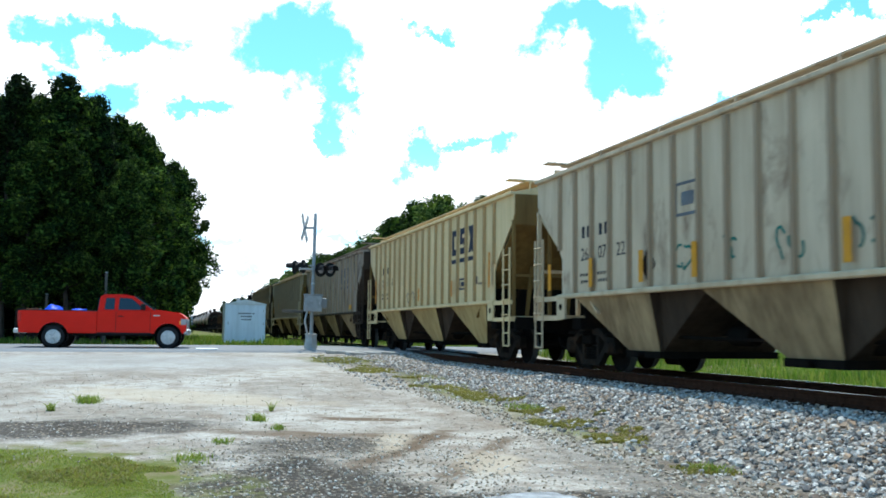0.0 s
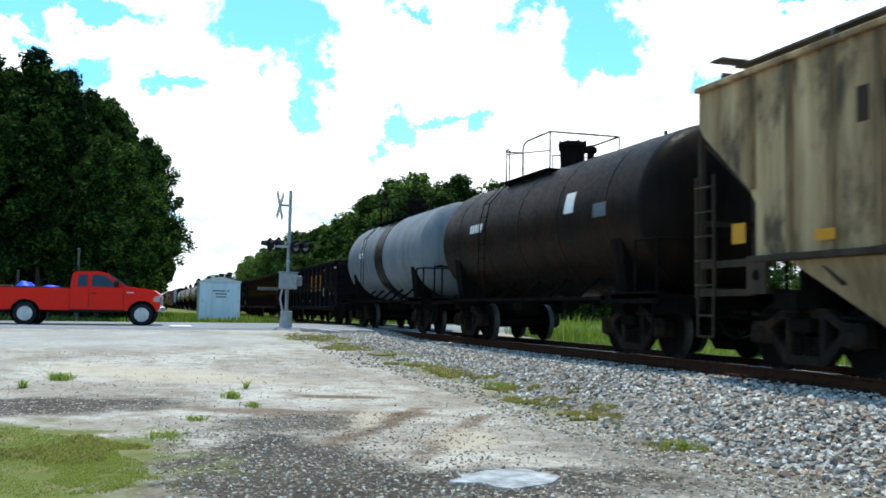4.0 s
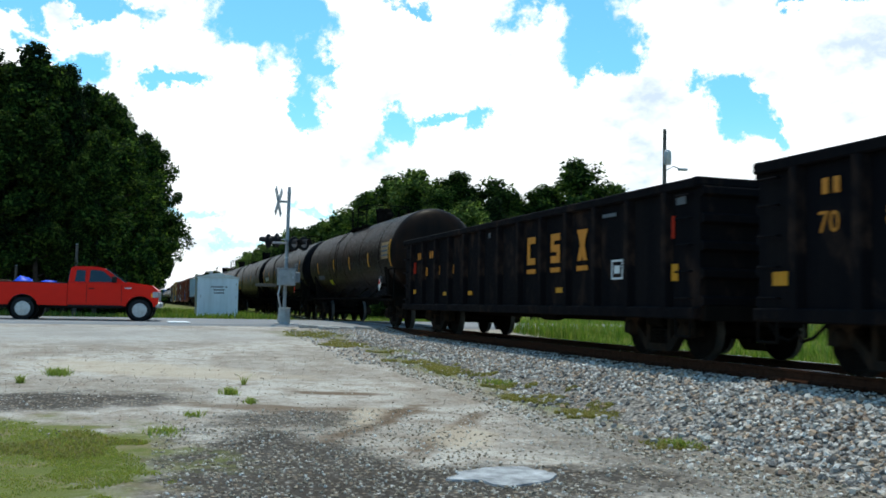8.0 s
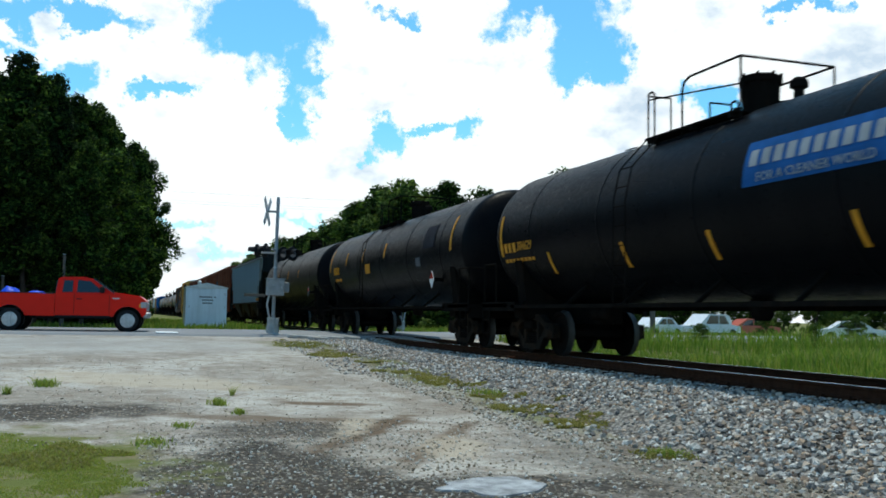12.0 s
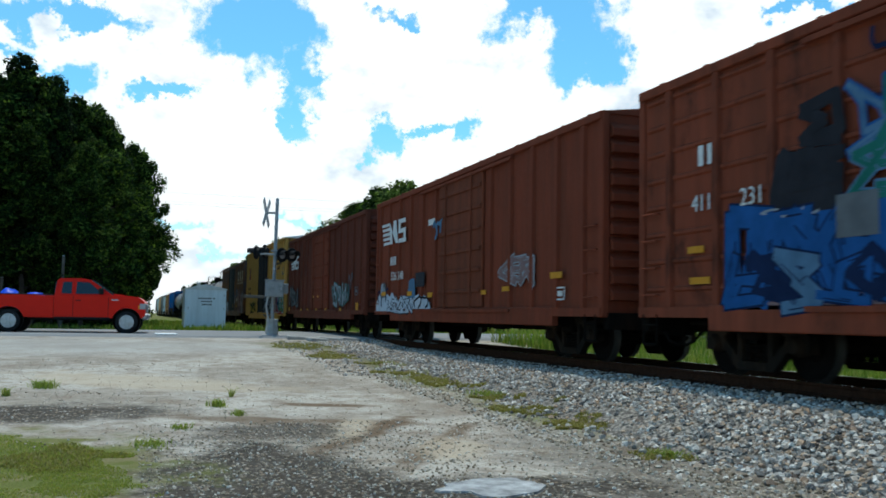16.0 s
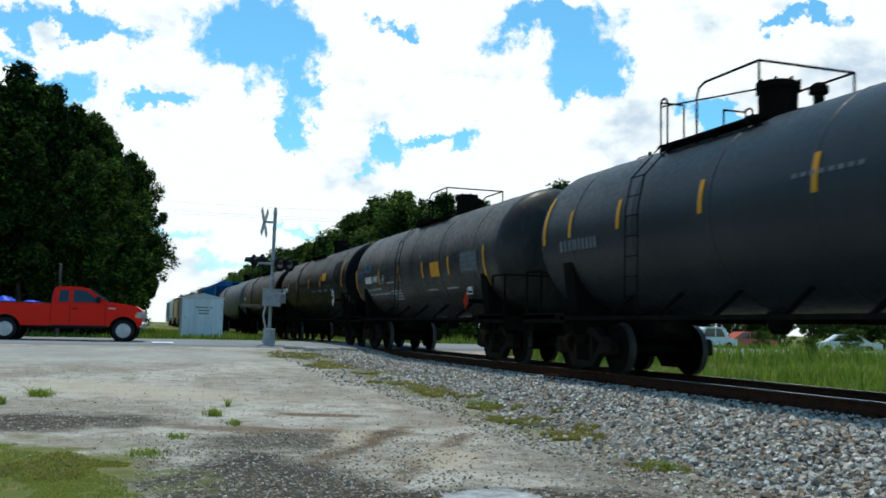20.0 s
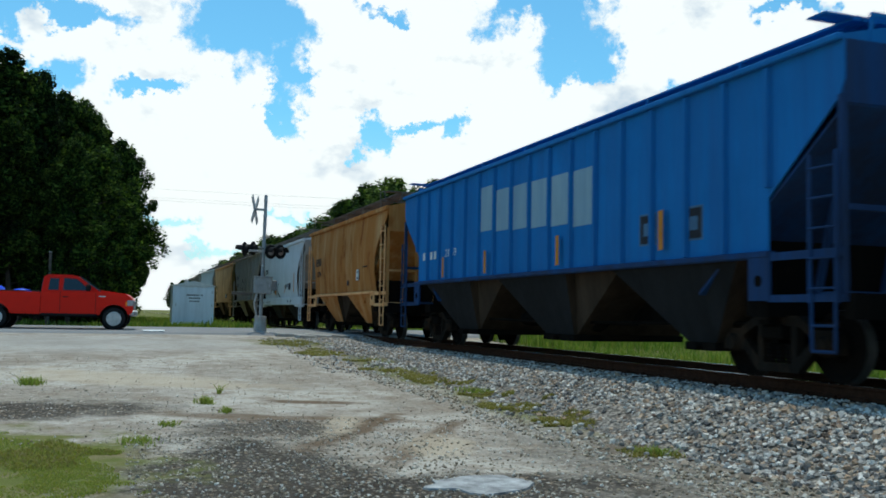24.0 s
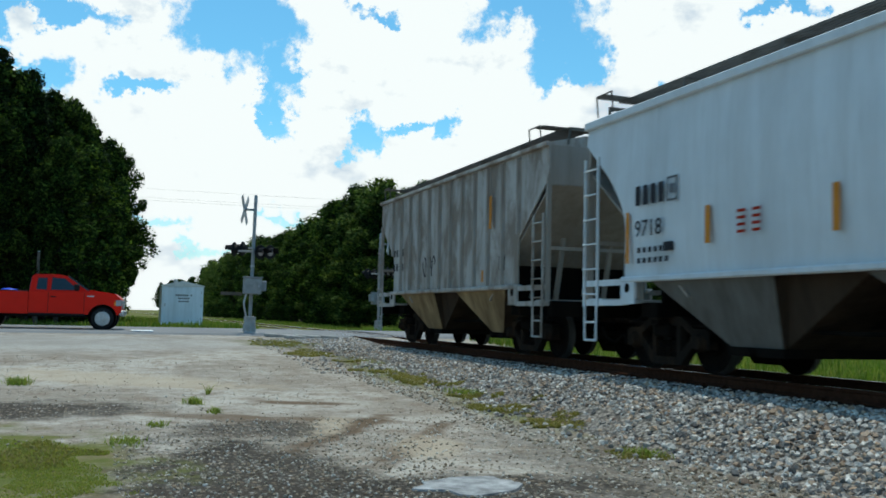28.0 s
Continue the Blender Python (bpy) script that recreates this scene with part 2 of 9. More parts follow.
M["shed"] = weathered("pale_grey_shed_paint", (0.74, 0.79, 0.85), (0.52, 0.56, 0.60), 0.2, None, 0, 0.5)
M["bark"] = plain("pine_bark", (0.055, 0.043, 0.034), 0.95, 0.0, 0.35, 4, 0.5)
M["wood_pole"] = plain("weathered_pole_timber", (0.11, 0.095, 0.08), 0.9, 0.0, 0.25, 4, 0.3)
for key, col in (("g_blue", (0.02, 0.08, 0.235)), ("g_sky", (0.0858, 0.158, 0.251)), ("g_red", (0.3, 0.0263, 0.0135)), ("g_green", (0.016, 0.128, 0.072)),
                 ("g_white", (0.264, 0.284, 0.304)), ("g_black", (0.025, 0.025, 0.03)), ("g_pink", (0.198, 0.132, 0.132)), ("g_grey", (0.125, 0.132, 0.142)),
                 ("g_navy", (0.012, 0.022, 0.06)), ("g_frost", (0.40, 0.45, 0.52)), ("g_tan", (0.18, 0.149, 0.081)), ("g_lime", (0.336, 0.288, 0.024)), ("g_teal", (0.024, 0.128, 0.104)), ("g_maroon", (0.132, 0.0462, 0.0396))):
    M[key] = plain("spray_paint_" + key[2:], col, 0.8, 0.0, 0.2, 3, spec=0.02)


# ---- mesh kit ----
class Geo:
    """Vertices and faces gathered before they become one mesh; slot: index of the material of the faces that follow."""

    def __init__(self):
        self.v, self.f, self.s, self.slot = [], [], [], 0

    def add(self, vs, fs):
        n = len(self.v)
        self.v += [tuple(p) for p in vs]
        self.f += [tuple(i + n for i in f) for f in fs]
        self.s += [self.slot] * len(fs)
        return self

    def box(self, x0, x1, y0, y1, z0, z1, c=0.0):
        """A box; c: chamfer on all edges."""
        if c <= 0:
            return self.add([(x, y, z) for x in (x0, x1) for y in (y0, y1) for z in (z0, z1)],
                            [(0, 1, 3, 2), (4, 6, 7, 5), (0, 4, 5, 1), (2, 3, 7, 6), (0, 2, 6, 4), (1, 5, 7, 3)])
        bm = bmesh.new()
        bmesh.ops.create_cube(bm, size=1.0)
        for v in bm.verts:
            v.co = Vector(((x0 + x1) / 2 + v.co.x * (x1 - x0), (y0 + y1) / 2 + v.co.y * (y1 - y0), (z0 + z1) / 2 + v.co.z * (z1 - z0)))
        bmesh.ops.bevel(bm, geom=bm.edges[:], offset=c, segments=1, affect="EDGES", profile=0.5)
        return self.bm(bm)

    def bm(self, bm):
        bm.verts.index_update()
        self.add([tuple(v.co) for v in bm.verts], [tuple(v.index for v in f.verts) for f in bm.faces])
        bm.free()
        return self

    def prism(self, poly, axis, a, b):
        """A flat outline in the two other axes (in x, y, z order), drawn out along axis from a to b."""
        def at(p, t):
            q = list(p)
            q.insert(axis, t)
            return tuple(q)
        n = len(poly)
        vs = [at(p, a) for p in poly] + [at(p, b) for p in poly]
        fs = [tuple(range(n))[::-1], tuple(range(n, 2 * n))]
        fs += [(i, (i + 1) % n, n + (i + 1) % n, n + i) for i in range(n)]
        return self.add(vs, fs)

    def bar(self, p, q, w, h=None):
        """A bar of section w x h from p to q."""
        p, q, h = Vector(p), Vector(q), h or w
        d = (q - p).normalized()
        side = d.cross(Vector((0, 0, 1)))
        side = side.normalized() if side.length > 1e-4 else Vector((1, 0, 0))
        up = side.cross(d)
        vs = [e + side * (w / 2 * a) + up * (h / 2 * b) for e in (p, q) for a, b in ((-1, -1), (1, -1), (1, 1), (-1, 1))]
        return self.add(vs, [(3, 2, 1, 0), (4, 5, 6, 7), (0, 1, 5, 4), (1, 2, 6, 5), (2, 3, 7, 6), (3, 0, 4, 7)])

    def rod(self, p, q, r, n=8, r2=None):
        p, q = Vector(p), Vector(q)
        d = (q - p).normalized()
        side = d.cross(Vector((0, 0, 1)))
        side = side.normalized() if side.length > 1e-4 else Vector((1, 0, 0))
        up = side.cross(d)
        vs = []
        for e, rr in ((p, r), (q, r if r2 is None else r2)):
            vs += [e + (side * math.cos(6.28318 * i / n) + up * math.sin(6.28318 * i / n)) * rr for i in range(n)]
        fs = [tuple(range(n))[::-1], tuple(range(n, 2 * n))] + [(i, (i + 1) % n, n + (i + 1) % n, n + i) for i in range(n)]
        return self.add(vs, fs)

    def path(self, pts, r, n=6):
        for a, b in zip(pts, pts[1:]):
            self.rod(a, b, r, n)
        return self

    def lathe(self, prof, n=24, axis="y", at=(0, 0, 0), caps=True):
        """prof: (along, radius) pairs turned about an axis through at."""
        vs, fs = [], []
        for a, r in prof:
            for i in range(n):
                c, s = math.cos(2 * math.pi * i / n) * r, math.sin(2 * math.pi * i / n) * r
                p = {"x": (a, c, s), "y": (c, a, s), "z": (c, s, a)}[axis]
                vs.append((p[0] + at[0], p[1] + at[1], p[2] + at[2]))
        for k in range(len(prof) - 1):
            for i in range(n):
                j = (i + 1) % n
                fs.append((k * n + i, k * n + j, (k + 1) * n + j, (k + 1) * n + i))
        if caps:
            fs += [tuple(range(n)), tuple(range((len(prof) - 1) * n, len(prof) * n))]
        return self.add(vs, fs)


def mesh_of(name, geo, mats, smooth=0):
    me = bpy.data.meshes.new(name)
    me.from_pydata(geo.v, [], geo.f)
    for m in mats:
        me.materials.append(m)
    if len(mats) > 1:
        me.polygons.foreach_set("material_index", geo.s)
    bm = bmesh.new()
    bm.from_mesh(me)
    bmesh.ops.recalc_face_normals(bm, faces=bm.faces)
    bm.to_mesh(me)
    bm.free()
    if smooth:
        me.polygons.foreach_set("use_smooth", [True] * len(me.polygons))
        me.set_sharp_from_angle(angle=radians(smooth))
    me.update()
    return me


def part(name, geo, material, parent=None, label="", smooth=0, at=None):
    """One mesh object under a thing or under a part."""
    mats = material if isinstance(material, (list, tuple)) else [material]
    me = geo if isinstance(geo, bpy.types.Mesh) else mesh_of(name, geo, mats, smooth)
    ob = new(name, me)
    if parent is not None:
        ob.parent = parent
    if at is not None:
        ob.matrix_basis = at if isinstance(at, Matrix) else Matrix.Translation(at)
    if label:
        ob["label"] = label
    return ob


def thing(name, label, category, group="", kind="", at=None):
    ob = new(name)
    ob.empty_display_size = 0.2
    if at is not None:
        ob.matrix_basis = at if isinstance(at, Matrix) else Matrix.Translation(at)
    return tagged(ob, label, category, group, kind)


GLYPHS = {}


def glyphs(text, size, depth=0.006, grow=0.0):
    """The built-in font's letters as a mesh in the x-y plane, drawn out by depth."""
    key = (text, size, grow)
    if key not in GLYPHS:
        cu = bpy.data.curves.new("lettering", "FONT")
        cu.body, cu.size, cu.extrude, cu.align_x, cu.align_y = text, size, depth / 2, "CENTER", "CENTER"
        cu.resolution_u = 2
        cu.offset = grow
        ob = bpy.data.objects.new("lettering", cu)
        scene.collection.objects.link(ob)
        me = bpy.data.meshes.new_from_object(ob.evaluated_get(bpy.context.evaluated_depsgraph_get()))
        bpy.data.objects.remove(ob)
        GLYPHS[key] = [me, False]
    return GLYPHS[key][0]


# lettering stands on the side that faces the camera: its x runs towards -y of the car, its z up
def side_frame(x, y, z):
    return Matrix(((0, 0, -1, x), (-1, 0, 0, y), (0, 1, 0, z), (0, 0, 0, 1)))


def lettering(parent, text, material, x, y, z, size, squeeze=1.0, name="number"):
    """Numbers on a car side, at height z (middle), centred at y."""
    me = glyphs(text, size).copy()
    me.materials.clear()
    me.materials.append(material)
    ob = new(name, me)
    ob.parent = parent
    ob.matrix_basis = side_frame(x, y, z) @ Matrix.Diagonal((squeeze, 1, 1, 1))
    return ob


def bars(parent, material, x, y, z, w, h, n=1, name="marking", gap=0.45):
    """n letter-sized bars in a row, w wide in all, for writing that is not spelled out."""
    step = w / n
    rows = []
    for i in range(n):
        a = y - w / 2 + i * step
        rows.append((a, a + step * (1 - gap if n > 1 else 1)))
    if name == "marking":
        return [part(name, Geo().box(x - 0.006, x, a, b, z - h / 2, z + h / 2), material, parent) for a, b in rows][0]
    g = Geo()
    for a, b in rows:
        g.box(x - 0.006, x, a, b, z - h / 2, z + h / 2)
    return part(name, g, material, parent)


# ---- the ground ----
def ground_z(x, y):
    """Height of the open ground: it falls from the road towards the camera, lies flat beyond."""
    ys, zs = (-1e4, 10, 18, 26, 32.5, 1e4), (-0.75, -0.75, -0.60, -0.30, -0.05, -0.05)
    z = float(np.interp(y, ys, zs))
    if x > 11.5:
        k = min(1, (x - 11.5) / 3)
        z += (float(np.interp(y, (0, 24, 32.5, 43.5, 48), (-0.45, -0.40, -0.06, -0.06, -0.45))) - z) * k
    return z + 0.035 * noise.noise(Vector((x * 0.35, y * 0.35, 0))) * (1 if abs(y - 36.5) > 5 else 0.2)


def blob(nt, vec, cx, cy, rx, ry, soft=0.35, wob=0.5, scale=0.8):
    """A patch with an uneven rim, 0 to 1."""
    v = scaled(nt, vec, 1 / rx, 1 / ry, 0.0, (-cx / rx, -cy / ry, 0))
    ln = nt.nodes.new("ShaderNodeVectorMath")
    ln.operation = "LENGTH"
    nt.links.new(v, ln.inputs[0])
    d = math_node(nt, "ADD", ln.outputs["Value"], math_node(nt, "MULTIPLY", math_node(nt, "SUBTRACT", noise_tex(nt, vec, scale, 5, 0.65), 0.5), wob * 2))
    return ramp(nt, d, [(max(0.0, 1 - soft), 1.0), (1.0, 0.0)])


def rut(nt, vec, ax, ay, bx, by, wide, scale=1.4):
    """A worn strip from a to b, 0 to 1, broken up along its length."""
    ln, ang = math.hypot(bx - ax, by - ay), math.atan2(by - ay, bx - ax)
    m = nt.nodes.new("ShaderNodeMapping")
    m.vector_type = "TEXTURE"
    m.inputs["Location"].default_value = ((ax + bx) / 2, (ay + by) / 2, 0)
    m.inputs["Rotation"].default_value = (0, 0, ang)
    m.inputs["Scale"].default_value = (ln / 2, wide, 1e4)
    nt.links.new(vec, m.inputs["Vector"])
    v = nt.nodes.new("ShaderNodeVectorMath")
    v.operation = "LENGTH"
    nt.links.new(m.outputs[0], v.inputs[0])
    d = math_node(nt, "ADD", v.outputs["Value"], math_node(nt, "MULTIPLY", math_node(nt, "SUBTRACT", noise_tex(nt, vec, scale, 6, 0.7), 0.5), 1.5))
    return ramp(nt, d, [(0.55, 1.0), (1.05, 0.0)])


def ground_colour(nt, vec):
    big = noise_tex(nt, vec, 0.35, 5, 0.6)
    mid = noise_tex(nt, vec, 1.9, 7, 0.72)
    fine = noise_tex(nt, vec, 14.0, 5, 0.75)
    peb = node(nt, "ShaderNodeTexVoronoi", Scale=19.0)
    nt.links.new(vec, peb.inputs["Vector"])
    tone = nt.nodes.new("ShaderNodeSeparateColor")
    nt.links.new(peb.outputs["Color"], tone.inputs[0])
    dirt = mix(nt, ramp(nt, big, [(0.40, 0.0), (0.58, 1.0)]), (0.32, 0.28, 0.235), (0.48, 0.44, 0.385))
    dirt = mix(nt, ramp(nt, mid, [(0.49, 0.0), (0.63, 0.85)]), dirt, (0.235, 0.185, 0.14))
    dirt = mix(nt, ramp(nt, mid, [(0.30, 0.7), (0.44, 0.0)]), dirt, (0.57, 0.53, 0.475))
    dirt = mix(nt, ramp(nt, fine, [(0.52, 0.0), (0.66, 0.85)]), dirt, (0.13, 0.108, 0.088))
    # single pebbles: mostly dark, some white, some rusty
    hue = ramp(nt, tone.outputs[0], [(0.0, (0.07, 0.065, 0.06)), (0.38, (0.17, 0.155, 0.135)), (0.62, (0.27, 0.235, 0.19)), (0.80, (0.36, 0.28, 0.20)), (0.94, (0.62, 0.59, 0.54))], "CONSTANT")
    pebble = mix(nt, ramp(nt, peb.outputs["Distance"], [(0.26, 0.0), (0.50, 0.95)]), hue, (0.045, 0.038, 0.032))
    grit = mix(nt, ramp(nt, peb.outputs["Distance"], [(0.2, 0.0), (0.5, 1.0)]), mix(nt, 0.5, hue, (0.55, 0.50, 0.42)), dirt)
    dirt = mix(nt, ramp(nt, noise_tex(nt, vec, 1.0, 6, 0.72), [(0.44, 0.0), (0.60, 0.95)]), dirt, grit)
    c = dirt
    # worn tan wheel tracks that swing from the dirt towards the track
    for args, amount in (((4.5, 14.2, 1.6, 9.6, 0.30), 0.95), ((4.9, 13.0, 2.4, 8.6, 0.24), 0.85), ((2.2, 15.2, 4.0, 14.6, 0.34), 0.95), ((0.2, 14.0, 3.4, 12.2, 0.4), 0.75), ((2.0, 13.2, 4.4, 12.4, 0.3), 0.7)):
        c = mix(nt, math_node(nt, "MULTIPLY", rut(nt, vec, *args), amount), c, (0.15, 0.105, 0.07))
    for args, amount in (((3.4, 13.4, 2.2, 10.8, 0.35), 0.75), ((4.0, 11.6, 3.3, 9.2, 0.5), 0.75), ((-2.5, 21.0, 3.5, 17.0, 1.3), 0.7)):
        c = mix(nt, math_node(nt, "MULTIPLY", rut(nt, vec, *args), amount), c, (0.47, 0.395, 0.30))
    # dark pebbly patches
    for args, amount in (((1.25, 8.6, 1.5, 3.0, 0.35, 0.9, 1.7), 0.95), ((2.9, 7.6, 2.2, 1.1, 0.4, 0.9, 1.7), 0.95), ((1.9, 12.0, 1.1, 1.0, 0.4, 1.0, 1.9), 0.85), ((-1.3, 14.4, 2.6, 1.3, 0.5, 0.8, 1.5), 0.9),
                         ((5.4, 8.0, 1.6, 5.0, 0.5, 0.7, 1.2), 0.55), ((6.6, 24.0, 1.6, 7.0, 0.5, 0.5, 0.7), 0.65), ((-5.0, 17.5, 2.4, 1.8, 0.6, 0.6, 0.9), 0.6)):
        c = mix(nt, math_node(nt, "MULTIPLY", blob(nt, vec, *args), amount), c, pebble)
    damp = blob(nt, vec, 1.35, 8.2, 1.2, 1.5, 0.6, 1.2, 2.2)
    c = mix(nt, math_node(nt, "MULTIPLY", damp, 0.35), c, (0.075, 0.062, 0.05))
    # pale grey gravel apron along the road
    apron = blob(nt, vec, -2.0, 28.5, 9.0, 4.2, 0.6, 0.4, 0.5)
    c = mix(nt, math_node(nt, "MULTIPLY", apron, 0.55), c, mix(nt, mid, (0.29, 0.28, 0.265), (0.43, 0.415, 0.39)))
    # turf
    turf = mix(nt, mid, (0.10, 0.125, 0.03), (0.175, 0.175, 0.06))
    turf = mix(nt, ramp(nt, noise_tex(nt, vec, 1.3, 5, 0.7), [(0.5, 0.0), (0.66, 0.9)]), turf, (0.24, 0.19, 0.115))
    grass = blob(nt, vec, -1.9, 9.7, 2.75, 3.4, 0.3, 0.6, 1.6)
    for args in ((6.2, 20.5, 0.8, 4.8, 0.4, 0.6, 0.9), (6.1, 13.6, 0.75, 3.4, 0.5, 0.7, 1.2), (5.3, 29.0, 1.5, 2.0, 0.5, 0.7, 0.9)):
        grass = math_node(nt, "MAXIMUM", grass, math_node(nt, "MULTIPLY", blob(nt, vec, *args), 0.75))
    sep = nt.nodes.new("ShaderNodeSeparateXYZ")
    nt.links.new(vec, sep.inputs[0])
    wob = math_node(nt, "MULTIPLY", math_node(nt, "SUBTRACT", big, 0.5), 3.0)
    beyond = math_node(nt, "MULTIPLY", math_node(nt, "SUBTRACT", math_node(nt, "ADD", sep.outputs[1], wob), 43.0), 0.8, clamp=True)
    across = math_node(nt, "MULTIPLY", math_node(nt, "SUBTRACT", math_node(nt, "ADD", sep.outputs[0], wob), 12.6), 0.8, clamp=True)
    grass = math_node(nt, "MAXIMUM", grass, math_node(nt, "MAXIMUM", beyond, across))
    return mix(nt, grass, c, turf)


M["ground"] = shader("pale_sandy_gravel_ground", ground_colour, 0.95, 0.0, 1.0, 30.0, 0.03)


def ballast_colour(nt, vec):
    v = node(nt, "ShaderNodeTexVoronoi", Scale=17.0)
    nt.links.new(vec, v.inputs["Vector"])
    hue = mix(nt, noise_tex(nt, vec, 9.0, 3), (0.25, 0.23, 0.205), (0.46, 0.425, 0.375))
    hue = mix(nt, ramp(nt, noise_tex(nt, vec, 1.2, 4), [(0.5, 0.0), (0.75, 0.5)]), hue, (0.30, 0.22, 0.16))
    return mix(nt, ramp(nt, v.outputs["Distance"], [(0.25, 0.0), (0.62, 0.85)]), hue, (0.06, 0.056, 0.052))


def stone_colour(nt, vec):
    rnd = nt.nodes.new("ShaderNodeNewGeometry").outputs["Random Per Island"]
    c = ramp(nt, rnd, [(0.0, (0.09, 0.085, 0.085)), (0.25, (0.25, 0.235, 0.215)), (0.5, (0.45, 0.42, 0.385)), (0.72, (0.78, 0.745, 0.69)), (0.8, (0.42, 0.29, 0.19)), (0.9, (0.46, 0.36, 0.27)), (1.0, (0.16, 0.11, 0.085))])
    return mix(nt, ramp(nt, noise_tex(nt, vec, 30, 3), [(0.45, 0.0), (0.75, 0.35)]), c, (0.20, 0.19, 0.18))


def pebble_colour(nt, vec):
    rnd = nt.nodes.new("ShaderNodeNewGeometry").outputs["Random Per Island"]
    return ramp(nt, rnd, [(0.0, (0.16, 0.125, 0.09)), (0.3, (0.30, 0.25, 0.185)), (0.6, (0.44, 0.38, 0.30)), (0.85, (0.50, 0.46, 0.40)), (1.0, (0.70, 0.67, 0.62))])


def single_stone_colour(nt, vec):
    rnd = nt.nodes.new("ShaderNodeObjectInfo").outputs["Random"]
    c = ramp(nt, rnd, [(0.0, (0.10, 0.098, 0.10)), (0.3, (0.30, 0.28, 0.255)), (0.65, (0.64, 0.60, 0.545)), (0.85, (0.45, 0.32, 0.22)), (1.0, (0.18, 0.13, 0.10))])
    return mix(nt, ramp(nt, noise_tex(nt, vec, 30, 3), [(0.45, 0.0), (0.75, 0.35)]), c, (0.20, 0.19, 0.18))


def blade_colour(low, high, dry):
    def fn(nt, vec):
        rnd = nt.nodes.new("ShaderNodeNewGeometry").outputs["Random Per Island"]
        c = ramp(nt, rnd, [(0.0, low), (0.6, high), (0.85, dry), (1.0, tuple(d * 0.8 for d in dry))])
        return mix(nt, noise_tex(nt, vec, 0.8, 3), c, tuple(v * 0.75 for v in low))
    return fn


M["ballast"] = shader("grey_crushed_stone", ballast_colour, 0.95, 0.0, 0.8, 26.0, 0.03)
M["stone"] = shader("crushed_stone_pieces", stone_colour, 0.92, 0.0, 0.3, 40.0, 0.03)
M["pebble"] = shader("tan_and_white_pebbles", pebble_colour, 0.92, 0.0, 0.3, 40.0)
M["stone_one"] = shader("crushed_stone_piece", single_stone_colour, 0.92, 0.0, 0.3, 40.0, 0.03)
M["turf_blade"] = shader("short_dry_turf", blade_colour((0.24, 0.285, 0.055), (0.40, 0.41, 0.10), (0.52, 0.45, 0.20)), 0.8, 0, 0, spec=0.06, leaf=0.42)
M["verge_blade"] = shader("dry_verge_grass", blade_colour((0.20, 0.195, 0.06), (0.32, 0.285, 0.10), (0.44, 0.36, 0.18)), 0.8, 0, 0, spec=0.05, leaf=0.42)
M["tall_blade"] = shader("tall_green_grass", blade_colour((0.09, 0.17, 0.025), (0.24, 0.32, 0.055), (0.40, 0.38, 0.12)), 0.75, 0, 0, spec=0.06, leaf=0.42)
M["weed_blade"] = shader("olive_weed", blade_colour((0.19, 0.26, 0.055), (0.32, 0.37, 0.09), (0.44, 0.40, 0.17)), 0.8, 0, 0, spec=0.06, leaf=0.42)


def asphalt_colour(nt, vec):
    c = mix(nt, ramp(nt, noise_tex(nt, vec, 0.4, 5), [(0.3, 0.0), (0.7, 1.0)]), (0.235, 0.235, 0.24), (0.30, 0.30, 0.30))
    c = mix(nt, ramp(nt, noise_tex(nt, scaled(nt, vec, 0.15, 1.4, 1), 1.0, 4), [(0.45, 0.0), (0.75, 0.5)]), c, (0.17, 0.17, 0.175))
    return mix(nt, ramp(nt, noise_tex(nt, vec, 60, 3), [(0.4, 0.0), (0.8, 0.4)]), c, (0.12, 0.12, 0.12))


M["asphalt"] = shader("sun_bleached_asphalt", asphalt_colour, 0.85, 0, 0.4, 50)


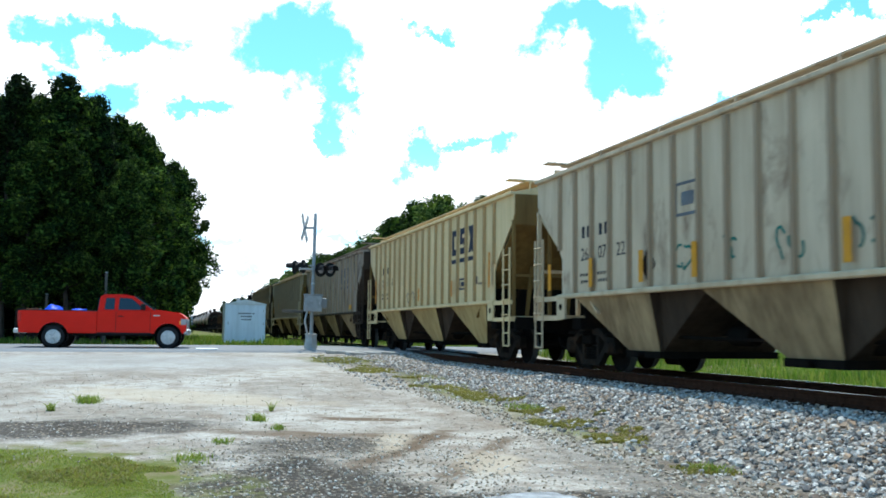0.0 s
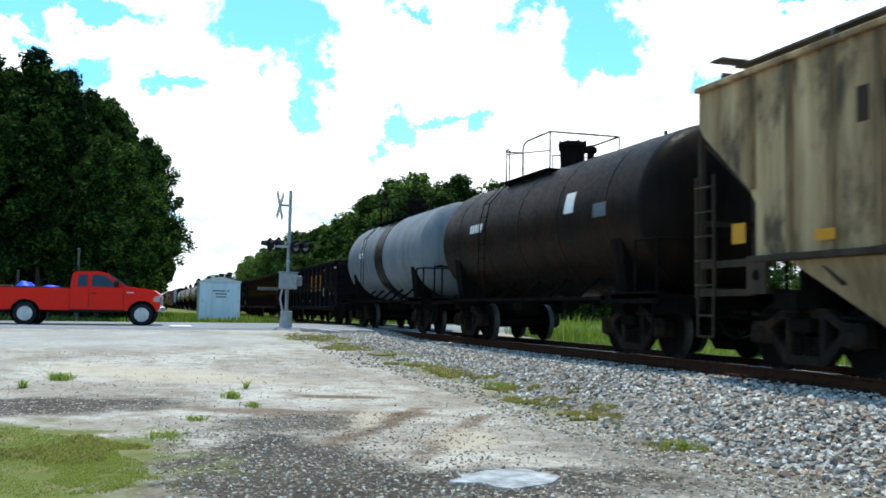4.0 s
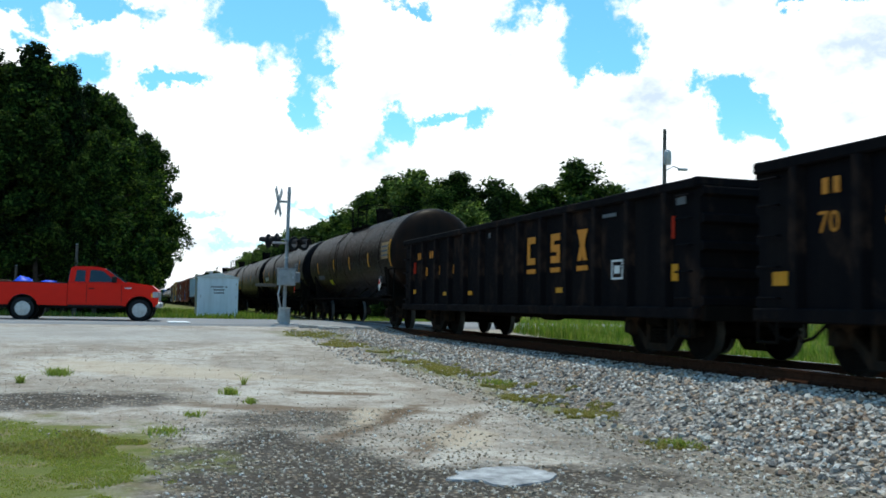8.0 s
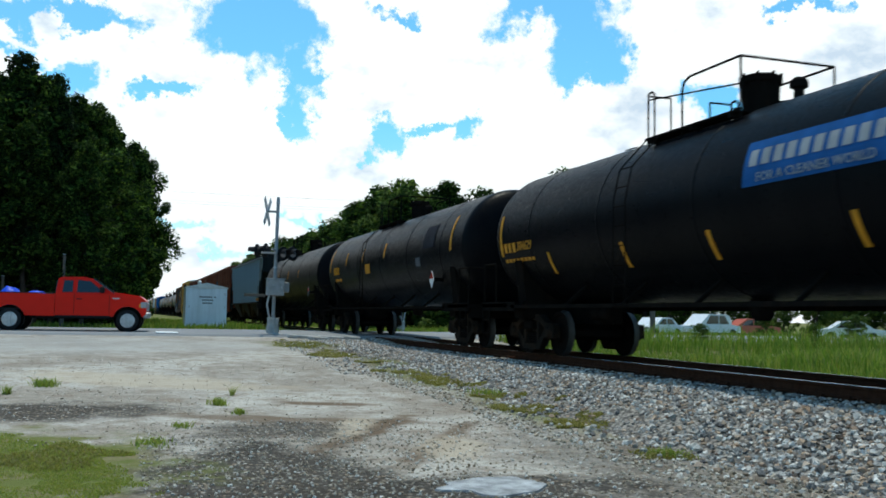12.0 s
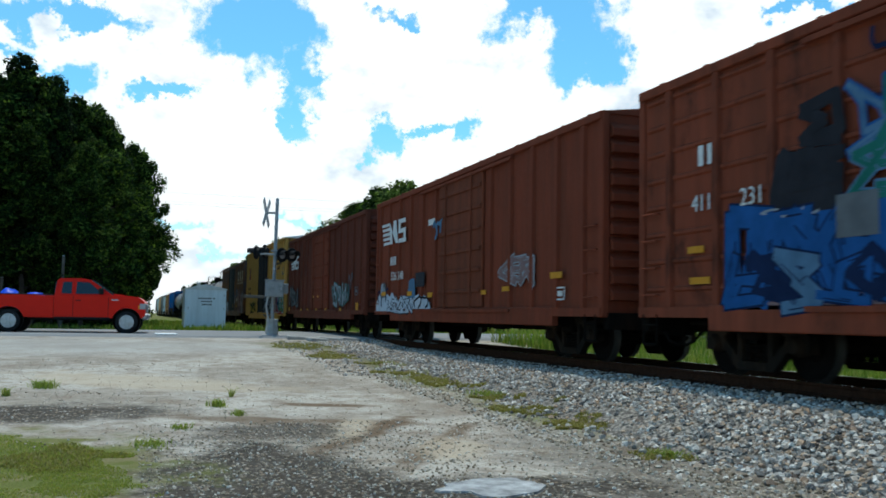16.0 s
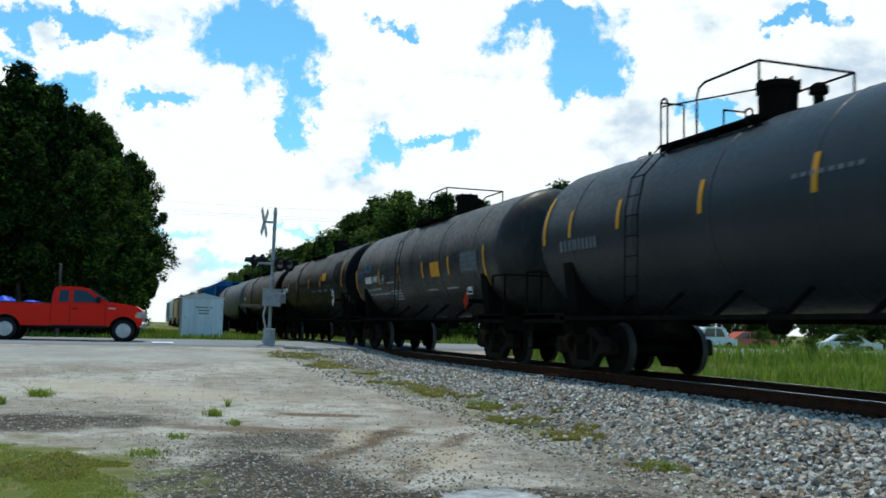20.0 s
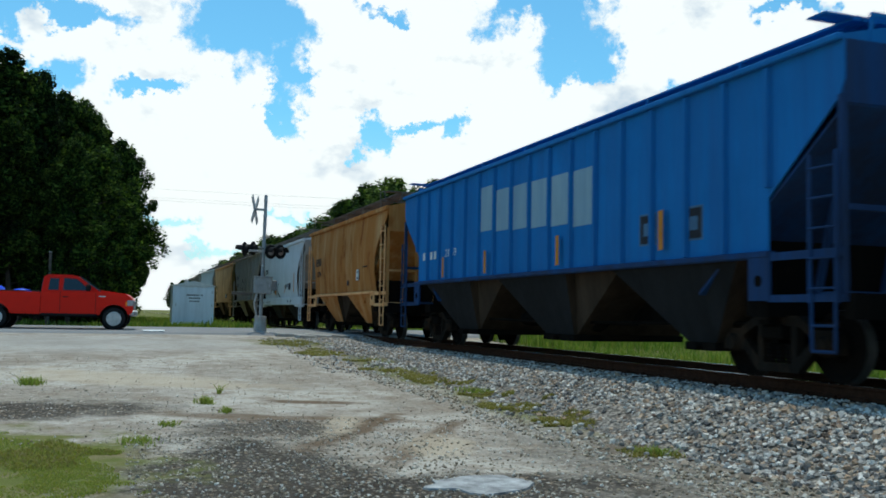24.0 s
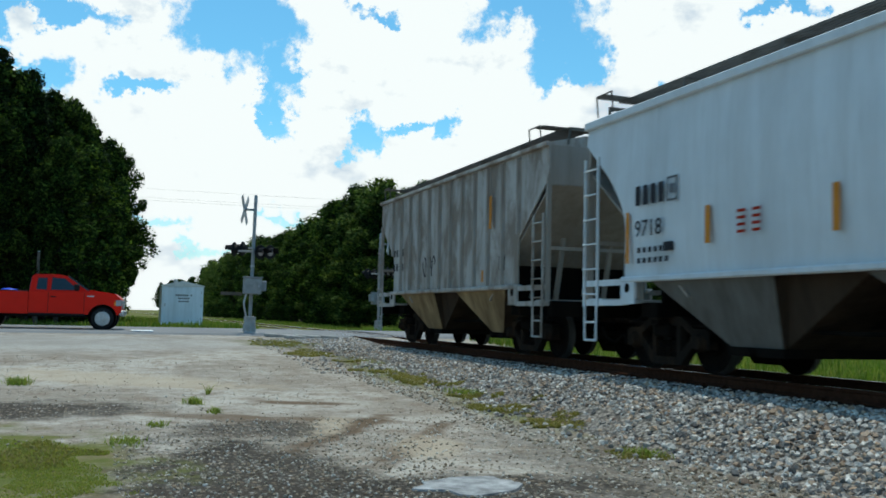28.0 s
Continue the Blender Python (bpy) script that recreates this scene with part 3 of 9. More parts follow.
def build_ground():
    xs = sorted(set([-3000, -1200, -500, -250, -120, -70, -45] + [round(-30 + 0.8 * k, 2) for k in range(96)] + [60, 80, 120, 250, 500, 1200, 3000]))
    ys = sorted(set([-3000, -1000, -300, -100, -40, -20, -8] + [round(0.0 + 0.6 * k, 2) for k in range(75)] + [48, 54, 62, 75, 95, 130, 200, 400, 900, 3000]))
    vs = [(x, y, ground_z(x, y)) for y in ys for x in xs]
    n = len(xs)
    fs = [(j * n + i, j * n + i + 1, (j + 1) * n + i + 1, (j + 1) * n + i) for j in range(len(ys) - 1) for i in range(n - 1)]
    g = part("ground", Geo().add(vs, fs), M["ground"], None, smooth=60)
    tagged(g, "pale sandy gravel ground with turf and weeds", "ground", kind="structure")
    # asphalt road that crosses the track
    g = Geo()
    def strip(x0, x1, step):
        pts = []
        n = max(1, int((x1 - x0) / step))
        for k in range(n + 1):
            x = x0 + (x1 - x0) * k / n
            near = 32.6 + 0.25 * noise.noise(Vector((x * 0.5, 0, 9)))
            far = 43.0 + 0.2 * noise.noise(Vector((x * 0.5, 5, 9)))
            pts.append((x, near, far))
        vs = []
        for x, a, b in pts:
            vs += [(x, a - 0.25, -0.12), (x, a, 0.012), (x, (a + b) / 2, 0.04), (x, b, 0.012), (x, b + 0.25, -0.15)]
        fs = [(5 * i + j, 5 * i + j + 1, 5 * i + j + 6, 5 * i + j + 5) for i in range(len(pts) - 1) for j in range(4)]
        g.add(vs, fs)
    strip(-160, TRACK_X - 1.0, 1.0)
    strip(TRACK_X + 1.0, 160, 1.0)
    road = part("road", g, M["asphalt"], None)
    tagged(road, "sun-bleached grey asphalt road crossing the track", "road", kind="structure")
    sb = part("stop_line", Geo().box(1.05, 1.75, 33.0, 34.6, 0.03, 0.052), M["line_white"], road, "worn white stop line")
    # crossing surface between and beside the rails
    for k in range(8):
        y = 32.8 + k * 1.28
        part("crossing_panel", Geo().box(TRACK_X - 0.64, TRACK_X + 0.64, y, y + 1.26, -0.12, -0.012, 0.02), M["asphalt"], road)
    for s in (-1, 1):
        for k in range(8):
            y = 32.8 + k * 1.28
            x = TRACK_X + s * 1.0
            part("crossing_panel", Geo().box(x - 0.2, x + 0.2, y, y + 1.26, -0.12, 0.0, 0.02), M["asphalt"], road)
    # worn timber and broken concrete at the road's shoulder by the crossing
    for i, (x, y, w, d, rz) in enumerate(((5.9, 32.0, 1.3, 0.25, 4), (6.7, 31.8, 0.9, 0.3, -6), (6.2, 31.4, 0.7, 0.35, 20), (7.4, 31.7, 0.6, 0.25, 9))):
        c = thing("broken_slab", "broken concrete slab lying at the road edge", "rubble", "slabs by the crossing", at=pose(x, y, ground_z(x, y) + 0.03, 4, 3, rz))
        part("slab", Geo().box(-w / 2, w / 2, -d / 2, d / 2, -0.05, 0.07, 0.02), M["concrete"], c)


def build_track():
    track = thing("railway_track", "single railway track of rusty rails on timber ties", "track", kind="structure", at=(TRACK_X, 0, 0))
    for s in (-1, 1):
        x = s * GAUGE / 2
        g = Geo()
        prof = [(-0.07, -0.172), (0.07, -0.172), (0.07, -0.155), (0.012, -0.13), (0.012, -0.05), (0.036, -0.04), (0.036, -0.012), (0.028, -0.004), (-0.028, -0.004), (-0.036, -0.012), (-0.036, -0.04), (-0.012, -0.05), (-0.012, -0.13), (-0.07, -0.155)]
        g.prism([(x + a, z) for a, z in prof], 1, -40, 900)
        part("rail", g, M["rail_rust"], track, "rusty steel rail with a polished head")
        part("rail_head", Geo().prism([(x - 0.03, -0.0045), (x + 0.03, -0.0045), (x + 0.026, 0.0), (x - 0.026, 0.0)], 1, -40, 900), M["rail_head"], track, "bright polished running surface")
    tie = mesh_of("tie", Geo().box(-1.3, 1.3, -0.115, 0.115, -0.36, -0.175, 0.015), [M["tie"]])
    plate = Geo()
    for s in (-1, 1):
        plate.box(s * GAUGE / 2 - 0.17, s * GAUGE / 2 + 0.17, -0.09, 0.09, -0.176, -0.160)
        for a in (-0.1, 0.1):
            plate.box(s * GAUGE / 2 + a - 0.02, s * GAUGE / 2 + a + 0.02, -0.05, -0.01, -0.16, -0.135)
    plate = mesh_of("tie_plate", plate, [M["rail_rust"]])
    rng = random.Random(2)
    for k in range(150):
        y = 2.0 + k * 0.50
        if 32.3 < y < 43.3:
            continue
        t = part("tie", tie, None, track, at=pose(rng.uniform(-0.03, 0.03), y, rng.uniform(-0.012, 0.004), 0, 0, rng.uniform(-0.8, 0.8)))
        part("tie_plate", plate, None, t)
    # ballast shoulder
    g = Geo()
    ys = [-40, -10, 0] + [2 + 0.5 * k for k in range(61)] + [32.4]
    ys2 = [43.2 + 2.0 * k for k in range(30)] + [130, 200, 400, 900]
    prof = [(-3.35, None), (-2.6, -0.50), (-1.75, -0.24), (-1.3, -0.205), (-0.4, -0.215), (0.4, -0.215), (1.3, -0.205), (1.75, -0.24), (2.6, -0.5), (3.4, None)]
    for rows in (ys, ys2):
        vs = []
        for y in rows:
            for x, z in prof:
                gz = ground_z(TRACK_X + x, y)
                if z is None:
                    z = gz - 0.06
                z = max(z, gz - 0.06) if abs(x) > 2 else z
                vs.append((x + 0.1 * noise.noise(Vector((x, y * 0.4, 3))), y, z + 0.03 * noise.noise(Vector((x * 2, y * 1.2, 7)))))
        n = len(prof)
        g.add(vs, [(j * n + i, j * n + i + 1, (j + 1) * n + i + 1, (j + 1) * n + i) for j in range(len(rows) - 1) for i in range(n - 1)])
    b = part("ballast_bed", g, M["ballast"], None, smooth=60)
    tagged(b, "bank of grey crushed stone under the track", "ballast", kind="structure")
    b.location = (TRACK_X, 0, 0)
    return b


def ballast_z(x, y):
    """Top of the ballast bank near the camera's side."""
    d = x - TRACK_X
    z = float(np.interp(d, (-3.35, -2.6, -1.75, -1.3), (ground_z(x, y) - 0.06, max(-0.50, ground_z(x, y) - 0.06), -0.24, -0.205)))
    return max(z, ground_z(x, y))


def stone_verts(rng, s):
    """A crushed stone: a squashed, cut octahedron."""
    pts = []
    for d in ((1, 0, 0), (-1, 0, 0), (0, 1, 0), (0, -1, 0), (0, 0, 1), (0, 0, -1), (0.6, 0.6, 0.6), (-0.6, 0.55, 0.5)):
        k = rng.uniform(0.65, 1.1) * s
        pts.append(Vector(d) * k)
    turn = Euler((rng.uniform(0, 6.28), rng.uniform(0, 6.28), rng.uniform(0, 6.28))).to_matrix()
    return [turn @ p for p in pts]


STONE_FACES = [(6, 0, 2), (6, 2, 4), (6, 4, 0), (7, 2, 1), (7, 1, 4), (7, 4, 2), (0, 4, 3), (4, 1, 3), (0, 5, 2), (2, 5, 1), (1, 5, 3), (3, 5, 0)]


def build_stones(bed):
    rng = random.Random(11)
    verts, faces = [], []

    def scatter(x0, x1, y0, y1, count, s0, s1, zf, sink=0.25):
        nonlocal verts, faces
        for _ in range(count):
            x, y = rng.uniform(x0, x1), y0 + (y1 - y0) * rng.random() ** 1.35
            if 5.6 < x < 6.8 and 9.0 < y < 28 and noise.noise(Vector((x * 0.9, y * 0.9, 2))) > -0.1 and rng.random() < 0.7:
                continue
            s = rng.uniform(s0, s1)
            z = zf(x, y) + s * sink
            base = len(verts)
            for p in stone_verts(rng, s):
                verts.append((p.x + x, p.y + y, p.z * 0.8 + z))
            faces.extend(tuple(i + base for i in f) for f in STONE_FACES)

    scatter(6.0, 8.45, 6.0, 32.0, 17000, 0.022, 0.05, ballast_z)
    scatter(4.5, 8.0, 20.0, 31.0, 1500, 0.02, 0.045, ballast_z)
    scatter(8.75, 9.95, 6.0, 32.0, 1500, 0.025, 0.05, lambda x, y: -0.215)
    me = bpy.data.meshes.new("loose_stones")
    me.from_pydata(verts, [], faces)
    me.materials.append(M["stone"])
    ob = new("loose_stones", me)
    tagged(ob, "loose grey crushed stones on the bank and the dirt", "gravel", kind="stuff")
    # tan and white pebbles strewn over the dirt
    verts, faces = [], []
    scatter(5.0, 6.6, 5.5, 20.0, 3000, 0.015, 0.04, ground_z)
    scatter(0.2, 5.6, 6.0, 13.0, 3800, 0.007, 0.024, ground_z)
    scatter(0.2, 3.6, 6.6, 11.5, 1500, 0.008, 0.022, ground_z)
    scatter(-3.2, 5.6, 11.0, 24.0, 1400, 0.008, 0.022, ground_z)
    me = bpy.data.meshes.new("loose_pebbles")
    me.from_pydata(verts, [], faces)
    me.materials.append(M["pebble"])
    tagged(new("loose_pebbles", me), "tan and white pebbles strewn over the dirt", "pebbles", kind="stuff")
    # the larger stones nearest the camera, one by one
    shapes = [mesh_of("stone", Geo().add([tuple(p) for p in stone_verts(random.Random(k), 1.0)], STONE_FACES), [M["stone_one"]]) for k in range(6)]
    for k in range(280):
        y = 6.5 + 7.5 * rng.random() ** 1.2
        x = rng.uniform(5.6, 8.2)
        s = rng.uniform(0.045, 0.07)
        o = part("stone", shapes[k % 6], None, bed)
        z = ballast_z(x, y)
        o.matrix_basis = Matrix.Translation((x - TRACK_X, y, z + s * 0.3)) @ Euler((0, 0, rng.uniform(0, 6.28))).to_matrix().to_4x4() @ Matrix.Diagonal((s, s, s * 0.8, 1))


def blades(points, rng, h0, h1, w, lean=0.5):
    """Grass blades: thin bent triangles at the points given."""
    vs, fs = [], []
    for x, y, z, k in points:
        h, a = rng.uniform(h0, h1) * k, rng.uniform(0, 6.28)
        dx, dy = math.cos(a), math.sin(a)
        l = rng.uniform(0.1, lean) * h
        b = len(vs)
        ww = w * rng.uniform(0.7, 1.3)
        vs += [(x - dy * ww, y + dx * ww, z - 0.02), (x + dy * ww, y - dx * ww, z - 0.02), (x + dx * l * 0.35 + dy * ww * 0.7, y + dy * l * 0.35 - dx * ww * 0.7, z + h * 0.6),
               (x + dx * l * 0.35 - dy * ww * 0.7, y + dy * l * 0.35 + dx * ww * 0.7, z + h * 0.6), (x + dx * l, y + dy * l, z + h)]
        fs += [(b, b + 1, b + 2, b + 3), (b + 3, b + 2, b + 4)]
    return vs, fs


def grass_field(name, label, points, mat, seed, h0, h1, w, lean=0.5):
    rng = random.Random(seed)
    vs, fs = blades(points, rng, h0, h1, w, lean)
    me = bpy.data.meshes.new(name)
    me.from_pydata(vs, [], fs)
    me.materials.append(mat)
    return tagged(new(name, me), label, "grass", kind="stuff")


def build_grass():
    rng = random.Random(21)

    def patch(n, cx, cy, rx, ry, edge=0.35, zf=ground_z):
        out = []
        while len(out) < n:
            a, r = rng.uniform(0, 6.28), math.sqrt(rng.random())
            x, y = cx + rx * r * math.cos(a), cy + ry * r * math.sin(a)
            k = noise.noise(Vector((x * 0.9, y * 0.9, 2))) + noise.noise(Vector((x * 3, y * 3, 4))) * 0.5
            if r > 1 - edge and k < (r - 1 + edge) / edge * 0.6:
                continue
            if k < -0.45:
                continue
            out.append((x, y, zf(x, y), 0.7 + 0.5 * max(-0.5, k)))
        return out

    pts = patch(24000, -1.9, 9.7, 2.75, 3.5, 0.35) + patch(7000, -0.3, 9.2, 1.1, 2.2, 0.6)
    grass_field("turf", "short yellow-green turf beside the gravel", pts, M["turf_blade"], 1, 0.012, 0.035, 0.006, 1.4)
    pts = patch(9000, 6.1, 19.6, 0.85, 4.6, 0.95, ballast_z) + patch(9000, 6.05, 13.6, 0.8, 3.3, 0.95, ballast_z) + patch(4200, 5.5, 25.4, 0.9, 2.8, 0.6, ballast_z) + patch(2600, 5.3, 29.2, 1.7, 1.8, 0.6) + patch(700, 5.75, 9.4, 0.4, 0.5, 0.6) + patch(2600, -1.2, 10.2, 2.2, 2.8, 0.95)
    grass_field("verge_grass", "thin dry grass along the foot of the ballast", pts, M["verge_blade"], 2, 0.015, 0.06, 0.010, 1.9)
    # tall grass beyond the track
    pts = []
    for _ in range(62000):
        y = 14 + 52 * rng.random() ** 1.2
        x = 12.6 + 26 * rng.random() ** 1.3 + max(0, (y - 40) * 0.2)
        if 31.8 < y < 43.6:
            continue
        k = 0.7 + 0.8 * noise.noise(Vector((x * 0.3, y * 0.3, 5))) + 0.6 * noise.noise(Vector((x * 1.1, y * 1.1, 2))) + (0.6 if 26 < y < 31.8 else 0)
        pts.append((x, y, ground_z(x, y), max(0.25, k)))
    grass_field("tall_grass", "tall bright green grass beyond the track", pts, M["tall_blade"], 3, 0.2, 0.58, 0.015, 0.9)
    pts = []
    for _ in range(16000):
        y = 43.4 + 45 * rng.random() ** 1.6
        x = rng.uniform(-22, 7.0)
        pts.append((x, y, ground_z(x, y), 0.8 + 0.5 * noise.noise(Vector((x * 0.3, y * 0.3, 8)))))
    for _ in range(9000):
        y = 43.4 + 110 * rng.random() ** 1.5
        x = rng.uniform(12.5, 24)
        pts.append((x, y, ground_z(x, y), 0.7))
    grass_field("meadow_grass", "green verge grass behind the road", pts, M["tall_blade"], 4, 0.15, 0.4, 0.03)
    # weeds in the dirt
    for i, (x, y, r, n, h) in enumerate(((-1.3, 18.2, 0.32, 260, 0.2), (1.4, 14.8, 0.20, 170, 0.15), (1.6, 13.7, 0.13, 90, 0.12), (5.85, 9.3, 0.28, 190, 0.13), (-1.75, 16.8, 0.12, 60, 0.22), (1.75, 16.2, 0.05, 26, 0.26),
                                         (0.75, 12.6, 0.2, 90, 0.10), (0.35, 11.2, 0.3, 150, 0.11), (6.3, 16.0, 0.5, 260, 0.13))):
        rg = random.Random(i)
        pts = [(x + rg.gauss(0, r * 0.3), y + rg.gauss(0, r * 0.5), ballast_z(x, y), 1.0) for _ in range(n)]
        vs, fs = blades(pts, rg, h * 0.25, h * 0.8, 0.009, 1.6)
        me = bpy.data.meshes.new("weed_tuft")
        me.from_pydata(vs, [], fs)
        me.materials.append(M["weed_blade"])
        tagged(new("weed_tuft", me), "olive green weed tuft in the gravel", "weed", "weeds in the dirt")


build_ground()
BED = build_track()


def build_slab():
    """A pale worn concrete slab, level with the dirt, with a broken rim."""
    n, top, low = 40, [(0, 0, 0.012)], []
    for k in range(n):
        a = 2 * math.pi * k / n
        r = 1 + 0.45 * noise.noise(Vector((math.cos(a) * 1.6, math.sin(a) * 1.6, 6)))
        top.append((0.54 * r * math.cos(a), 0.36 * r * math.sin(a), 0.010))
        low.append((0.56 * r * math.cos(a), 0.38 * r * math.sin(a), -0.06))
    g = Geo().add(top + low, [(0, 1 + k, 1 + (k + 1) % n) for k in range(n)] + [(1 + k, n + 1 + k, n + 1 + (k + 1) % n, 1 + (k + 1) % n) for k in range(n)])
    w = thing("concrete_slab", "pale worn concrete slab sunk in the dirt", "slab", at=pose(3.2, 7.9, -0.735, 0, 0, 12))
    part("slab", g, plain("pale_worn_concrete", (0.36, 0.365, 0.37), 0.85, 0.0, 0.55, 5.0, 0.6), w)

build_slab()


# ---- trees ----
def leaf_colour(low, high):
    def fn(nt, vec):
        rnd = nt.nodes.new("ShaderNodeNewGeometry").outputs["Random Per Island"]
        one = nt.nodes.new("ShaderNodeObjectInfo").outputs["Random"]
        c = ramp(nt, rnd, [(0.0, tuple(v * 0.6 for v in low)), (0.5, low), (0.8, high), (1.0, tuple(min(1, v * 1.6) for v in high))])
        return mix(nt, math_node(nt, "MULTIPLY", one, 0.45), c, tuple(v * 0.6 for v in low))
    return fn


M["leaf"] = shader("broad_leaves", leaf_colour((0.016, 0.036, 0.009), (0.085, 0.140, 0.026)), 0.75, 0, 0, spec=0.05, leaf=0.42)
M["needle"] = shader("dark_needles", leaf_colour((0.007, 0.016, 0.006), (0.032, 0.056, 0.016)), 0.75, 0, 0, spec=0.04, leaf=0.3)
M["leaf_pale"] = shader("pale_green_leaves", leaf_colour((0.055, 0.095, 0.024), (0.15, 0.20, 0.055)), 0.75, 0, 0, spec=0.05, leaf=0.42)


def tree_mesh(seed, height, radius, low, leaves, size, leaf_mat, pine=False):
    """Trunk with limbs, and a crown of small leaf clumps in uneven billows."""
    rng = random.Random(seed)
    g = Geo()
    bend = [(0, 0, -0.3)]
    for k in range(1, 8):
        bend.append((rng.uniform(-0.12, 0.12) * k * 0.4, rng.uniform(-0.12, 0.12) * k * 0.4, height * 0.95 * k / 7))
    for k in range(7):
        r0, r1 = 0.20 * (1 - k / 7.6) * height / 13, 0.20 * (1 - (k + 1) / 7.6) * height / 13
        g.rod(bend[k], bend[k + 1], r0, 8, r1)
    clumps = []
    n = 20 if pine else 24
    for k in range(n):
        t = low + (0.97 - low) * (k + rng.random()) / n
        a = k * 2.4 + rng.uniform(-0.5, 0.5)
        prof = (1 - abs((t - low) / (1 - low) - 0.38) * 1.15) if not pine else (1.0 - (t - low) / (1 - low) * 0.86)
        reach = radius * max(0.12, prof) * rng.choice((rng.uniform(0.45, 0.8), rng.uniform(0.8, 1.25)))
        z = height * t
        base = Vector(bend[min(7, int(t * 7))])
        base.z = z - reach * (0.45 if not pine else 0.1)
        tip = Vector((base.x + math.cos(a) * reach, base.y + math.sin(a) * reach, z))
        g.rod(base, tip, 0.055 * height / 13, 5, 0.015)
        clumps.append((tip, radius * rng.uniform(0.16, 0.38)))
        clumps.append((base.lerp(tip, rng.uniform(0.45, 0.7)), radius * rng.uniform(0.18, 0.34)))
    clumps.append((Vector((bend[7][0], bend[7][1], height * 0.97)), radius * (0.13 if pine else 0.22)))
    clumps.append((Vector((bend[7][0] + 0.1, bend[7][1], height * 0.90)), radius * (0.2 if pine else 0.32)))
    trunk = mesh_of("trunk", g, [M["bark"]], 60)
    vs, fs = [], []
    per = leaves // len(clumps)
    for c, r in clumps:
        for _ in range(per):
            d = Vector((rng.gauss(0, 1), rng.gauss(0, 1), rng.gauss(0, 0.75)))
            d = d.normalized() * r * (0.55 + 0.5 * rng.random())
            p = c + d
            u = Vector((rng.gauss(0, 1), rng.gauss(0, 1), rng.gauss(0, 0.6))).normalized()
            w = u.cross(d + Vector((0, 0, 0.4)))
            w = w.normalized() if w.length > 1e-3 else Vector((0, 0, 1))
            s = size * rng.uniform(0.55, 1.25)
            b = len(vs)
            q = d.normalized() * s * 0.35
            vs += [p - u * s, p + w * s * 0.55 - q, p + u * s, p - w * s * 0.55 - q]
            fs += [(b, b + 1, b + 2), (b, b + 2, b + 3)]
    me = bpy.data.meshes.new("crown")
    me.from_pydata([tuple(v) for v in vs], [], fs)
    me.materials.append(leaf_mat)
    return trunk, me


TREES = []


def make_tree(kind, x, y, scale, turn, label, group):
    trunk, crown = TREES[kind]
    t = thing("tree", label, "tree", group)
    t.matrix_basis = Matrix.Translation((x, y, ground_z(x, y) - 0.05)) @ Euler((0, 0, turn)).to_matrix().to_4x4() @ Matrix.Diagonal((scale[0], scale[0], scale[1], 1))
    part("trunk", trunk, None, t)
    part("crown", crown, None, t)
    return t


